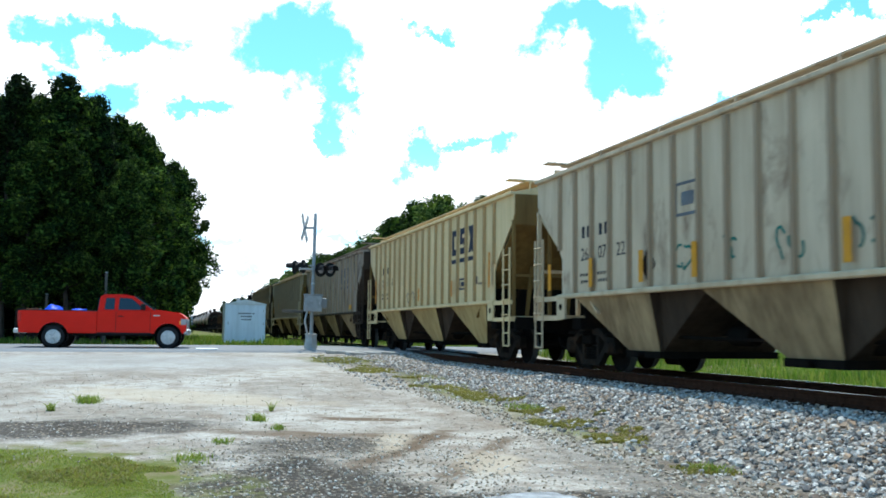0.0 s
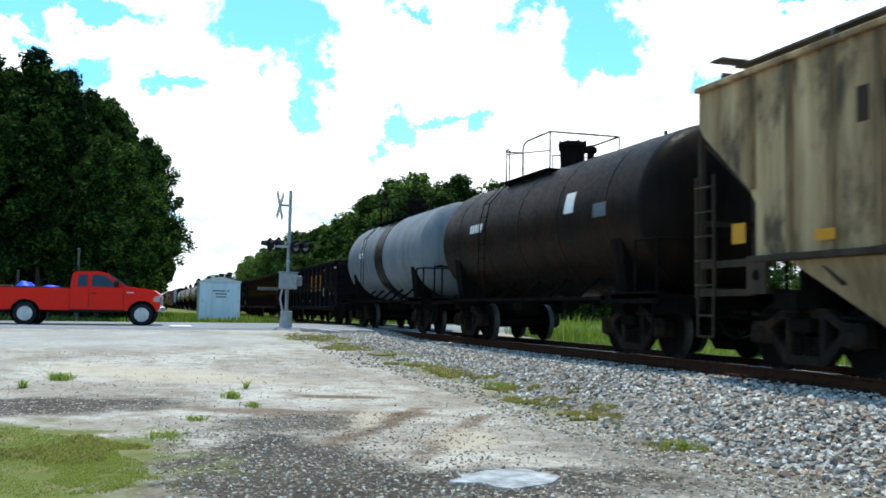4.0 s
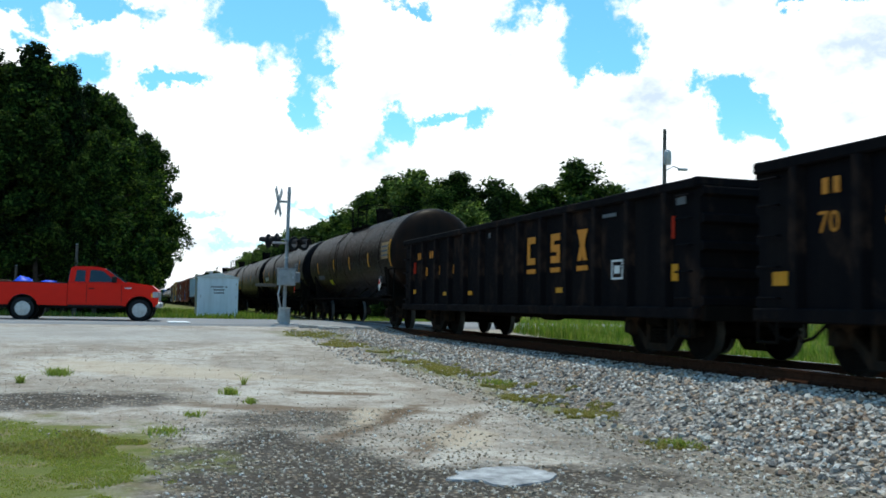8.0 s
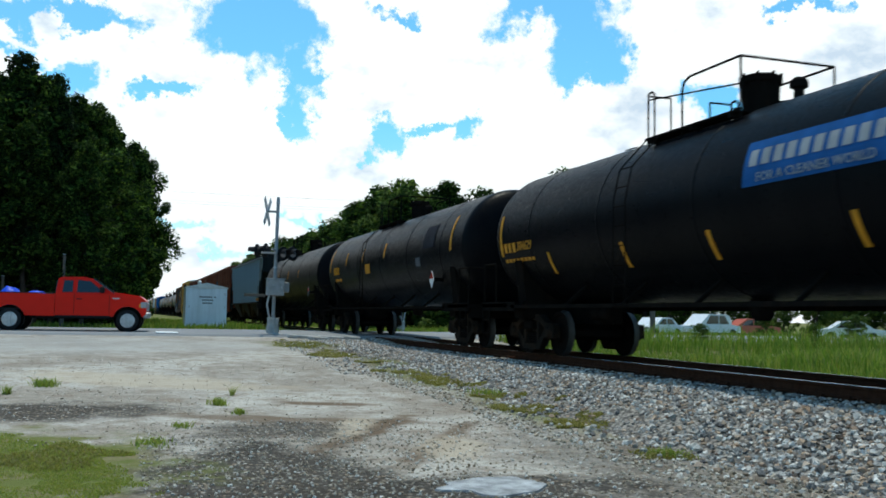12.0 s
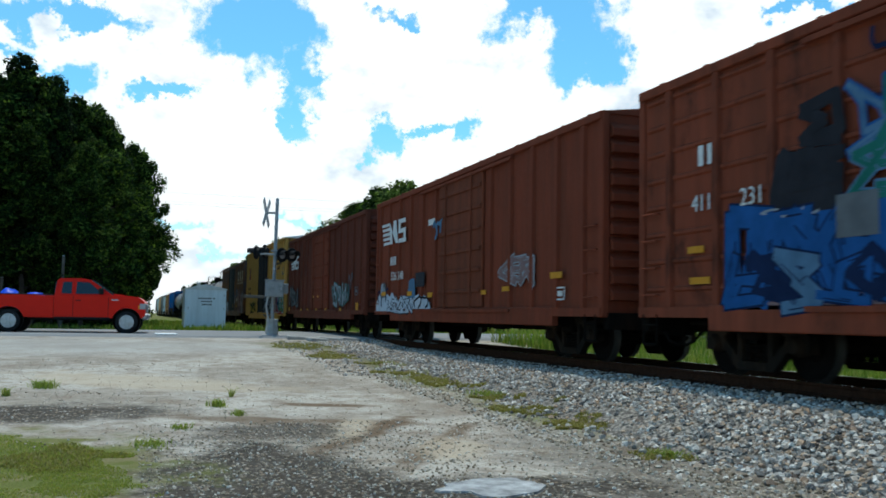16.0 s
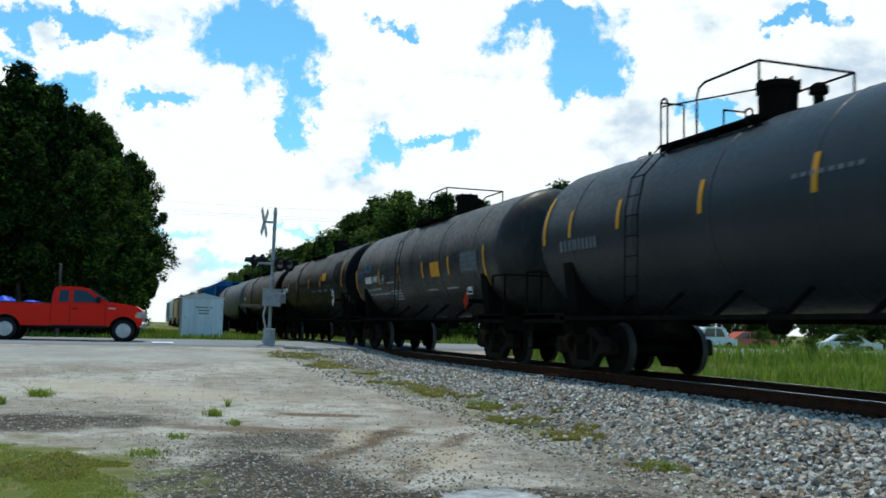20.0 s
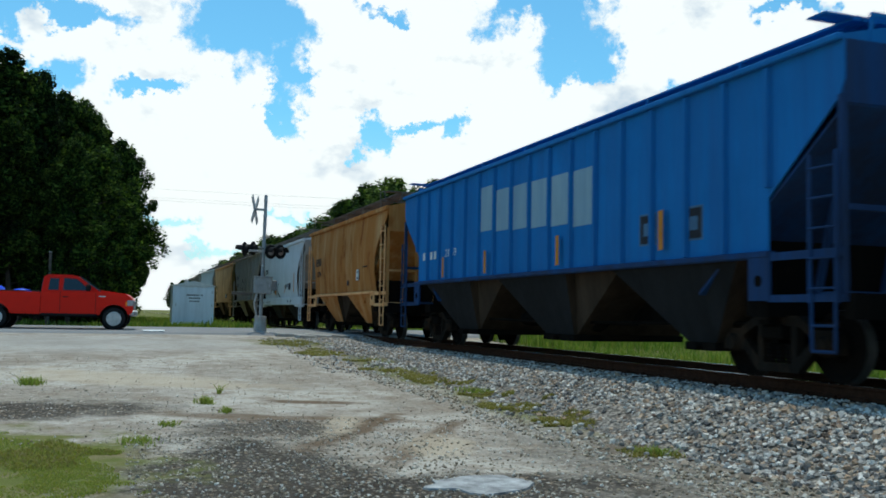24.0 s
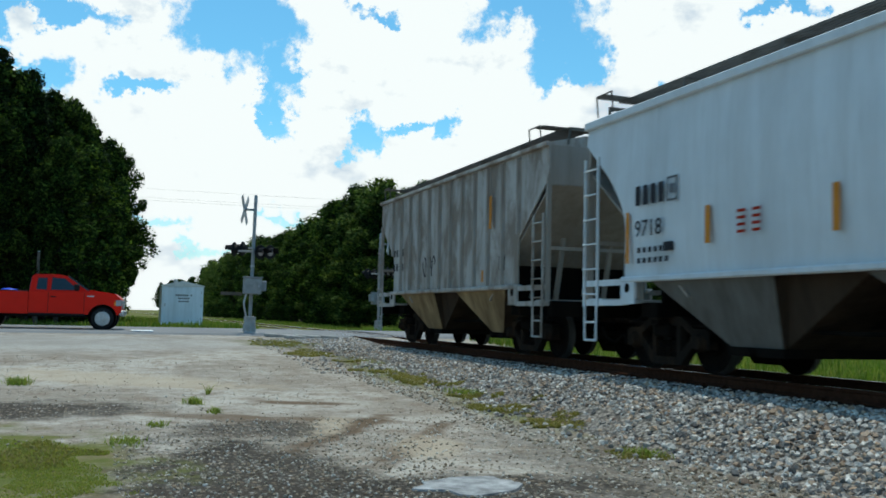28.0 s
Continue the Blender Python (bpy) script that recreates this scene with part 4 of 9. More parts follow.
def build_trees():
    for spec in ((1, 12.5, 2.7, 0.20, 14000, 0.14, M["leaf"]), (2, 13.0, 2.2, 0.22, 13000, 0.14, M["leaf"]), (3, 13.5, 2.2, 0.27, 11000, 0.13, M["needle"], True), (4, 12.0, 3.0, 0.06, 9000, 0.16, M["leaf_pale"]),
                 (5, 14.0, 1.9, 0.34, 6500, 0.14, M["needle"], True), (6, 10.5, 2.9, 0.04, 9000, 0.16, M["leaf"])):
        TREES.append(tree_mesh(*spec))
    rng = random.Random(7)
    far = ["broad green tree in the treeline", "slender green tree in the treeline", "tall pine standing in the treeline", "leafy pale green tree in the treeline", "tall bare-stemmed pine in the treeline", "bushy green tree in the treeline"]
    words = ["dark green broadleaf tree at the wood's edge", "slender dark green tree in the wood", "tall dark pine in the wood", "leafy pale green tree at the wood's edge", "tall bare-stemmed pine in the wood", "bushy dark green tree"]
    # wood on the near side of the track, behind the road
    # its outline: bearing from the open ground in degrees, height of the tops in degrees
    line_az = (-30, -8.7, -7.4, -6.8, -5.6, -4.7, -3.9, -3.2, -2.2, -1.0, -0.2, 0.6, 1.3, 1.8)
    line_el = (14.2, 14.0, 13.2, 12.5, 14.3, 12.8, 13.3, 12.3, 11.8, 11.1, 10.0, 9.6, 8.8, 7.2)
    talls = (12.5, 13.0, 13.5, 12.0, 14.0, 10.5)

    def wood(az, y, lower, kinds, wide):
        x = y * math.tan(radians(az))
        h = EYE_Z - ground_z(x, y) + math.hypot(x, y) * math.tan(radians(float(np.interp(az, line_az, line_el)) - lower))
        k = rng.choice(kinds)
        s = h / talls[k]
        make_tree(k, x, y, (s * wide * rng.uniform(0.85, 1.1), s), rng.uniform(0, 6.28), words[k], "wood behind the road")

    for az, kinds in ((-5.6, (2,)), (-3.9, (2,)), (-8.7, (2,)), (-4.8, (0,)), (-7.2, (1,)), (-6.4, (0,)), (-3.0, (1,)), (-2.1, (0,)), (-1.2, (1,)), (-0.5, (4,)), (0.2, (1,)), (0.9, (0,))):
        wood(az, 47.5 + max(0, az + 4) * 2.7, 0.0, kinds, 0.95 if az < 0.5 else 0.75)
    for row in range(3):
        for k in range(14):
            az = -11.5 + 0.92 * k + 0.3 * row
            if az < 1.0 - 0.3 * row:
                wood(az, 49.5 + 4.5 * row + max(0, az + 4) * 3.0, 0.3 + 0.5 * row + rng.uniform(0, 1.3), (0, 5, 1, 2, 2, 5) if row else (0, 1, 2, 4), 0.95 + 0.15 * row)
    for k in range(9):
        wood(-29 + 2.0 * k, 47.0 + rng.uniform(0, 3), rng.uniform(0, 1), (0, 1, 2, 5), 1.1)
    # sunlit broadleaf trees before the dark stems, lower than the outline
    for az, y, lower, kind in ((-2.3, 46.2, 2.4, 0), (-1.3, 48.6, 2.4, 5), (-3.4, 46.0, 4.6, 0), (-0.4, 52.0, 3.0, 0), (-7.6, 46.2, 3.2, 0), (0.6, 57.0, 3.2, 0), (-5.4, 46.2, 3.4, 1)):
        wood(az, y, lower, (kind,), 1.0)
    for k in range(8):
        make_tree(1, -10 + 1.6 * k, 78 + 2.5 * k, (0.9, 0.88), rng.uniform(0, 6.28), words[1], "wood behind the road")
    # treeline beyond the track
    edge = [(24.5, 282, 10.6), (24.5, 242, 12.2), (24.5, 207, 13.2), (24.5, 177, 13.3), (24.5, 157, 13.5), (24.5, 138, 13.3), (24.5, 124, 13.6), (24.5, 112, 13.7), (24.0, 100, 13.6), (23.5, 90, 13.3),
            (23.5, 83, 13.1), (25.2, 83, 13.3), (27.3, 82, 13.3), (29.3, 82, 13.1), (31.4, 81, 12.6), (33.2, 81, 12.4), (35.0, 80, 13.3), (36.8, 80, 13.7), (38.6, 79, 14.3), (40.5, 79, 14.7),
            (42.3, 79, 13.8), (44.2, 78, 13.7), (45.8, 78, 12.8)]
    line = edge + [(x + rng.uniform(-0.6, 1.0), y + 5, h * 0.95) for x, y, h in edge] + [(x + rng.uniform(-1.0, 1.0), y - 4, h * 0.72) for x, y, h in edge[10:]]
    line += [(24.5 + rng.uniform(-1.0, 1.0), 64 + 6.0 * k, 9.5 + min(3, k * 0.6)) for k in range(30)] + [(24 + rng.uniform(-2, 2), 300 + 14 * k, 12) for k in range(9)] + [(-1 - k * 2.0, 150 + 18 * k, 12) for k in range(6)]
    line += [(47 + 2.6 * k, 74 + rng.uniform(-3, 5), 11.5) for k in range(14)] + [(40 + 3 * k, 69 + rng.uniform(-1, 1), 5.0) for k in range(10)] + [(62 + 4 * k, 52 - 3 * k + rng.uniform(-2, 2), 6.5) for k in range(6)]
    for i, (x, y, h) in enumerate(line):
        k = rng.choice((0, 0, 3, 3, 1, 5, 5, 2)) if h > 8 else rng.choice((0, 3, 5))
        s = h / (12.5, 13.0, 13.5, 12.0, 14.0, 10.5)[k] * rng.uniform(0.86, 1.05)
        wide = s * (1.3 if k in (0, 3) else 1.1)
        make_tree(k, x, y, (wide, s), rng.uniform(0, 6.28), far[k], "treeline beyond the track")
    # shrubs in the meadow
    for i, (x, y, h) in enumerate(((20.5, 30.6, 0.9), (24.8, 29.6, 1.0), (27.6, 30.4, 1.35), (31.5, 29.4, 1.1), (36.0, 47.0, 1.5))):
        b = thing("bush", "pale green shrub growing out of the tall grass", "bush", "meadow shrubs")
        b.matrix_basis = Matrix.Translation((x, y, ground_z(x, y) - 0.1)) @ Euler((0, 0, i * 1.3)).to_matrix().to_4x4() @ Matrix.Diagonal((h * 0.17, h * 0.17, h / 12, 1))
        part("stem", TREES[3][0], None, b)
        part("leaves", TREES[3][1], None, b)
    # undergrowth at the feet of both woods
    for i in range(40):
        if i < 16:
            x = -17 + i * 1.15
            y = 54.0 + max(0, x + 7) * 2.8 + rng.uniform(-0.6, 0.8)
        else:
            y = 62 + (i - 16) * 6.0
            x = 22.5 + rng.uniform(-0.8, 1.2)
        s = rng.uniform(0.16, 0.26)
        b = thing("bush", "dark green undergrowth bush at the foot of the trees", "bush", "undergrowth")
        b.matrix_basis = Matrix.Translation((x, y, ground_z(x, y) - 0.1)) @ Euler((0, 0, rng.uniform(0, 6.28))).to_matrix().to_4x4() @ Matrix.Diagonal((s * 1.7, s * 1.7, s, 1))
        part("stem", TREES[5][0], None, b)
        part("leaves", TREES[5][1], None, b)


build_trees()


# ---- crossing signal ----
def build_signal():
    """Mast with crossbuck, flashing lamps facing both ways, relay box and concrete-grey base."""
    s = thing("crossing_signal", "grey railway crossing signal mast with crossbuck and unlit lamps", "crossing signal", "crossing signals", at=pose(5.04, 34.0, -0.03, 0, 0.8, 0))
    part("mast", Geo().lathe([(0.3, 0.065), (4.95, 0.06), (5.0, 0.02)], 14, "z"), M["alu"], s, smooth=40)
    g = Geo().lathe([(0.0, 0.36), (0.06, 0.36), (0.10, 0.24), (0.5, 0.20), (0.62, 0.22), (0.64, 0.09)], 8, "z")
    part("base", g, M["concrete"], s, "heavy cast base")
    # crossbuck, seen from behind and from the side
    for a in (-1, 1):
        g = Geo()
        g.box(-0.61, 0.61, -0.012, 0.012, -0.115, 0.115, 0.004)
        m = pose(-0.36, 0.10, 4.45, 0, 0, 66) @ pose(0, 0.006 * a, 0, 0, a * 50, 0)
        b = part("crossbuck_blade", g, M["galv"], s, "bare metal back of a crossbuck blade", at=m)
    part("crossbuck_bracket", Geo().bar((0, 0.0, 4.45), (-0.36, 0.1, 4.45), 0.05, 0.08), M["alu"], s)
    # lamp arms
    part("lamp_arm", Geo().rod((-0.55, 0.05, 2.95), (0.62, -0.1, 2.95), 0.04, 8).rod((-0.2, -0.5, 3.05), (0.15, 0.5, 3.05), 0.035, 8), M["alu"], s)
    for i, (lx, ly, lz, yaw) in enumerate(((0.22, -0.22, 2.93, -150), (0.58, -0.12, 2.95, -150), (-0.34, 0.22, 3.05, 60), (-0.66, 0.10, 3.0, 60))):
        lamp = part("signal_lamp", Geo().lathe([(-0.02, 0.25), (0.0, 0.26), (0.02, 0.25), (0.05, 0.16), (0.14, 0.13), (0.16, 0.02)], 22, "y"), M["dark_plastic"], s, "black round backboard and housing",
                    smooth=40, at=pose(lx, ly, lz, 0, 0, yaw + 180))
        part("lens", Geo().lathe([(-0.045, 0.02), (-0.04, 0.10), (-0.02, 0.135)], 18, "y"), M["signal_lens"], lamp, "dull grey unlit lens", smooth=60)
        g = Geo()
        n = 10
        vs = []
        for k in range(n + 1):
            a = math.radians(-10 + 200 * k / n)
            for d, r in ((-0.03, 0.16), (-0.30, 0.155)):
                vs.append((math.cos(a) * r, d, math.sin(a) * r))
        g.add(vs, [(2 * k, 2 * k + 1, 2 * k + 3, 2 * k + 2) for k in range(n)])
        part("hood", g, M["dark_plastic"], lamp)
    # relay box with a smaller one beside it and the bell wire
    box = part("relay_box", Geo().box(-0.32, 0.30, -0.42, -0.08, 1.42, 2.0, 0.02), M["alu"], s, "grey steel relay box")
    part("door", Geo().box(-0.29, 0.27, -0.435, -0.42, 1.45, 1.97, 0.006), M["alu"], box)
    part("latch", Geo().box(0.18, 0.22, -0.455, -0.435, 1.66, 1.76), M["galv"], box)
    part("roof", Geo().box(-0.35, 0.33, -0.45, -0.05, 2.0, 2.035, 0.01), M["alu"], box)
    part("gate_motor", Geo().box(0.32, 0.52, -0.1, 0.25, 1.55, 1.92, 0.03), M["alu"], s)
    g = Geo().path([(-0.2, -0.2, 1.42), (-0.27, -0.2, 1.1), (-0.2, -0.15, 0.8), (-0.12, -0.1, 0.5)], 0.035, 8)
    part("conduit", g, M["galv"], s)
    part("counterweight_arm", Geo().box(-1.05, -0.3, 0.1, 0.14, 1.36, 1.47, 0.01), M["wood_pole"], s, "short weathered counterweight arm")
    for k, zz in enumerate((4.75, 4.2, 3.9, 2.4)):
        part("mast_band", Geo().lathe([(zz, 0.075), (zz + 0.06, 0.075)], 12, "z"), M["galv"], s)

    copy_thing(s, pose(13.1, 45.4, ground_z(13.1, 45.4), 0, 0, 180))


build_signal()


# ---- signal shed ----
def build_shed():
    s = thing("signal_shed", "pale grey steel railway signal shed with a low white roof", "shed", at=(2.83, 48.0, 0.0))
    w, d, h = 1.98, 1.9, 1.93
    part("wall", Geo().box(0, w, 0, 0.05, 0.06, h), M["shed"], s)
    part("wall", Geo().box(0, w, d - 0.05, d, 0.06, h), M["shed"], s)
    part("wall", Geo().box(0.0, 0.05, 0.05, d - 0.05, 0.06, h), M["shed"], s)
    part("wall", Geo().box(w - 0.05, w, 0.05, d - 0.05, 0.06, h), M["shed"], s)
    g = Geo().prism([(-0.05, h), (w + 0.05, h), (w + 0.05, h + 0.05), (w * 0.5, h + 0.27), (-0.05, h + 0.05)], 1, -0.06, d + 0.06)
    part("roof", g, M["white"], s, "low white gable roof")
    door = part("door", Geo().box(0.06, w - 0.1, -0.02, 0.0, 0.14, h - 0.06, 0.006), M["shed"], s)
    part("handle", Geo().box(0.14, 0.18, -0.06, -0.02, 0.95, 1.08), M["galv"], door)
    for zz in (0.35, 1.0, 1.65):
        part("hinge", Geo().rod((w - 0.1, -0.03, zz - 0.06), (w - 0.1, -0.03, zz + 0.06), 0.018, 8), M["galv"], door)
    for k, (zz, ww, n) in enumerate(((1.50, 0.80, 9), (1.35, 0.55, 6), (1.20, 0.5, 6))):
        for i in range(n):
            a = 1.05 - ww / 2 + ww * i / n
            if not (k == 0 and i == 7):
                part("stencil_mark", Geo().box(a, a + ww / n * 0.72, -0.026, -0.02, zz - 0.035, zz + 0.035), M["black"], door)
    for x in (0.1, w - 0.25):
        part("foot", Geo().box(x, x + 0.15, 0.1, d - 0.1, -0.08, 0.06), M["concrete"], s)
    part("vent", Geo().lathe([(h + 0.2, 0.1), (h + 0.36, 0.1), (h + 0.42, 0.02)], 12, "z", (w * 0.35, d * 0.5, 0)), M["galv"], s)


build_shed()


# ---- pickup truck ----
def build_pickup():
    """Extended-cab pickup; its length runs along x, the nose towards +x."""
    L0 = 5.85
    t = thing("pickup_truck", "bright red extended-cab pickup truck waiting on the road", "pickup truck", at=pose(-1.90, 36.0, 0.035, 0, 0, -4) @ Matrix.Translation((-2.90, 0, 0)) @ Matrix.Diagonal((0.98, 1, 0.965, 1)))
    red = M["red_paint"]
    W = 1.0
    zb = 0.52
    # lower body outline with wheel arches, in x-z
    def arch(cx, r, a0, a1, n=9):
        return [(cx + r * math.cos(math.radians(a0 + (a1 - a0) * k / n)), 0.40 + r * math.sin(math.radians(a0 + (a1 - a0) * k / n))) for k in range(n + 1)]
    wr, wf = 1.18, 5.08
    bed = [(0.06, zb)] + arch(wr, 0.50, 166, 14) + [(2.62, zb), (2.62, 1.30), (0.02, 1.33), (0.0, 1.0)]
    for y in (-W, W - 0.06):
        part("bed_side", Geo().prism(bed, 1, y, y + 0.06), red, t)
    part("tailgate", Geo().box(0.0, 0.06, -W + 0.06, W - 0.06, 0.72, 1.32, 0.015), red, t)
    part("bed_floor", Geo().box(0.06, 2.6, -W + 0.06, W - 0.06, 0.72, 0.78), M["dark_plastic"], t)
    for y in (-W - 0.01, W - 0.09):
        part("bed_rail", Geo().box(0.02, 2.6, y, y + 0.1, 1.31, 1.345, 0.01), M["dark_plastic"], t)
    cab = [(2.64, zb), (4.45, zb)] + arch(wf, 0.50, 166, 14) + [(5.58, zb), (5.70, 0.62), (5.72, 0.90), (5.68, 1.12), (5.54, 1.24), (4.62, 1.33), (4.45, 1.34), (2.64, 1.30)]
    part("body", Geo().prism(cab, 1, -W, W), red, t)
    # hood slopes
    part("hood", Geo().prism([(4.40, 1.33), (5.48, 1.22), (5.62, 1.17), (5.46, 1.29), (4.52, 1.42)], 1, -W + 0.12, W - 0.12), red, t)
    # cab with a raked windscreen
    g = Geo()
    pro = [(2.64, 1.29), (2.70, 1.86), (2.82, 1.93), (3.55, 1.94), (3.82, 1.89), (4.60, 1.33)]
    n = len(pro)
    for y0, y1 in ((-1, 1),):
        vs = []
        for s in (-1, 1):
            for x, z in pro:
                vs.append((x, s * (W - 0.02 - (z - 1.29) * 0.26), z))
        g.add(vs, [tuple(range(n)), tuple(range(2 * n - 1, n - 1, -1))] + [(i, n + i, n + i + 1, i + 1) for i in range(n - 1)] + [(n - 1, 2 * n - 1, n, 0)])
    cabin = part("cab", g, red, t)
    def glass(name, pts, s, out=0.012):
        vs = [(x, s * (W - 0.02 - (z - 1.29) * 0.26 + out), z) for x, z in pts] + [(x, s * (W - 0.03 - (z - 1.29) * 0.26), z) for x, z in pts]
        m = len(pts)
        part(name, Geo().add(vs, [tuple(range(m)), tuple(range(2 * m - 1, m - 1, -1))] + [(i, m + i, m + (i + 1) % m, (i + 1) % m) for i in range(m)]), M["glass_dark"], cabin, "dark tinted side window")
    for s in (-1, 1):
        glass("rear_window", [(2.86, 1.38), (3.20, 1.38), (3.20, 1.80), (2.90, 1.80)], s)
        glass("front_window", [(3.34, 1.38), (4.26, 1.38), (3.78, 1.79), (3.36, 1.82)], s)
        part("mirror", Geo().box(4.12, 4.28, s * 1.0 if s > 0 else -1.22, s * 1.0 if s < 0 else 1.22, 1.36, 1.60, 0.03), M["dark_plastic"], t)
        part("door_seam", Geo().box(3.26, 3.275, s * (W + 0.001) - 0.004, s * (W + 0.001) + 0.004, 0.60, 1.30).box(4.44, 4.455, s * (W + 0.001) - 0.004, s * (W + 0.001) + 0.004, 0.60, 1.30), M["dark_plastic"], t)
        part("door_handle", Geo().box(3.34, 3.52, s * W - 0.02, s * W + 0.025, 1.12, 1.16, 0.008), M["dark_plastic"], t)
        part("fender_badge", Geo().box(4.55, 4.78, s * W - 0.006, s * W + 0.008, 1.16, 1.20), M["chrome"], t)
        part("rocker_trim", Geo().box(2.66, 4.5, s * W - 0.02, s * W + 0.02, 0.47, 0.55, 0.01), M["dark_plastic"], t)
    vs = [(4.585, -W + 0.08, 1.36), (4.585, W - 0.08, 1.36), (3.86, W - 0.2, 1.875), (3.86, -W + 0.2, 1.875)]
    vs2 = [(x + 0.02, y, z + 0.02) for x, y, z in vs]
    part("windscreen", Geo().add(vs + vs2, [(0, 1, 2, 3), (7, 6, 5, 4), (0, 4, 5, 1), (1, 5, 6, 2), (2, 6, 7, 3), (3, 7, 4, 0)]), M["glass_dark"], cabin)
    vs = [(2.63, -W + 0.15, 1.38), (2.63, W - 0.15, 1.38), (2.68, W - 0.22, 1.80), (2.68, -W + 0.22, 1.80)]
    vs2 = [(x - 0.02, y, z) for x, y, z in vs]
    part("back_window", Geo().add(vs + vs2, [(0, 1, 2, 3), (7, 6, 5, 4), (0, 4, 5, 1), (1, 5, 6, 2), (2, 6, 7, 3), (3, 7, 4, 0)]), M["glass_dark"], cabin)
    part("front_bumper", Geo().box(5.60, 5.80, -W + 0.02, W - 0.02, 0.48, 0.70, 0.05), M["chrome"], t)
    part("rear_bumper", Geo().box(-0.14, 0.04, -W + 0.05, W - 0.05, 0.50, 0.68, 0.03), M["chrome"], t)
    part("grille", Geo().box(5.70, 5.74, -0.6, 0.6, 0.74, 1.06, 0.01), M["chrome"], t)
    for s in (-1, 1):
        part("headlight", Geo().box(5.50, 5.725, s * 0.86 - 0.16, s * 0.86 + 0.155, 0.84, 1.08, 0.03), M["signal_lens"], t)
        part("turn_signal", Geo().box(5.46, 5.56, s * (W - 0.005) - 0.01, s * (W - 0.005) + 0.02, 0.86, 1.0), M["lamp_amber"], t)
        part("tail_light", Geo().box(-0.015, 0.12, s * (W - 0.06) - 0.07, s * (W - 0.06) + 0.075, 0.92, 1.26, 0.015), M["lamp_red"], t)
        for cx in (wr, wf):
            y = s * (W - 0.15)
            w = part("wheel", Geo().lathe([(-0.13, 0.21), (-0.14, 0.33), (-0.11, 0.385), (0.11, 0.385), (0.14, 0.33), (0.13, 0.21)], 28, "y"), M["rubber"], t, "black road tyre", smooth=40, at=(cx, y, 0.385))
            g = Geo().lathe([(s * 0.135, 0.255), (s * 0.14, 0.235), (s * 0.10, 0.215), (s * 0.085, 0.02)], 24, "y")
            g.lathe([(s * 0.08, 0.07), (s * 0.14, 0.065), (s * 0.15, 0.02)], 14, "y")
            for k in range(5):
                a = k * 1.2566
                g.bar((math.cos(a) * 0.05, s * 0.125, math.sin(a) * 0.05), (math.cos(a) * 0.22, s * 0.13, math.sin(a) * 0.22), 0.10, 0.03)
            part("rim", g, M["rim"], w, "grey alloy five-spoke rim", smooth=40)
            part("wheel_well", Geo().lathe([(s * 0.0, 0.47), (-s * 0.30, 0.47), (-s * 0.30, 0.02)], 20, "y", (cx, s * (W - 0.04), 0.42), caps=False), M["dark_plastic"], t)
    part("chassis", Geo().box(0.2, 5.6, -0.5, 0.5, 0.42, 0.56).rod((1.18, -0.85, 0.38), (1.18, 0.85, 0.38), 0.06, 8).rod((5.02, -0.85, 0.38), (5.02, 0.85, 0.38), 0.05, 8), M["dark_plastic"], t)
    part("antenna", Geo().rod((4.6, -0.85, 1.32), (4.58, -0.85, 1.98), 0.006, 5), M["dark_plastic"], t)
    # load in the bed
    c = thing("blue_bundle", "crumpled blue tarpaulin bundle in the truck bed", "tarpaulin", at=pose(-1.90, 36.0, 0.79, 0, 0, -4) @ Matrix.Translation((-1.9, -0.2, 0)))
    g = Geo()
    rng = random.Random(3)
    bm = bmesh.new()
    bmesh.ops.create_icosphere(bm, subdivisions=3, radius=1.0)
    for v in bm.verts:
        k = 1 + 0.22 * noise.noise(v.co * 2.3)
        v.co = Vector((v.co.x * 0.42 * k, v.co.y * 0.4 * k, max(-0.02, 0.30 + v.co.z * 0.42 * k)))
    g.bm(bm)
    part("bundle", g, M["blue_plastic"], c, smooth=50)
    c = thing("blue_bundle", "small folded blue tarpaulin in the truck bed", "tarpaulin", at=pose(-1.90, 36.0, 0.79, 0, 0, -4) @ Matrix.Translation((-1.05, -0.3, 0)))
    bm = bmesh.new()
    bmesh.ops.create_icosphere(bm, subdivisions=3, radius=1.0)
    for v in bm.verts:
        k = 1 + 0.25 * noise.noise(v.co * 2.9 + Vector((4, 1, 2)))
        v.co = Vector((v.co.x * 0.45 * k, v.co.y * 0.35 * k, max(-0.02, 0.26 + v.co.z * 0.34 * k)))
    part("bundle", Geo().bm(bm), M["blue_plastic"], c, smooth=50)
    c = thing("cardboard_box", "brown cardboard box in the truck bed", "box", at=pose(-1.90, 36.0, 0.79, 0, 0, -4) @ Matrix.Translation((-2.55, -0.1, 0)))
    part("carton", Geo().box(-0.2, 0.2, -0.25, 0.25, 0, 0.58, 0.015), plain("brown_cardboard", (0.36, 0.20, 0.11), 0.9), c)
    part("flap", Geo().box(-0.2, 0.2, -0.30, -0.02, 0.58, 0.595), plain("cardboard_flap", (0.42, 0.25, 0.14), 0.9), c)


build_pickup()


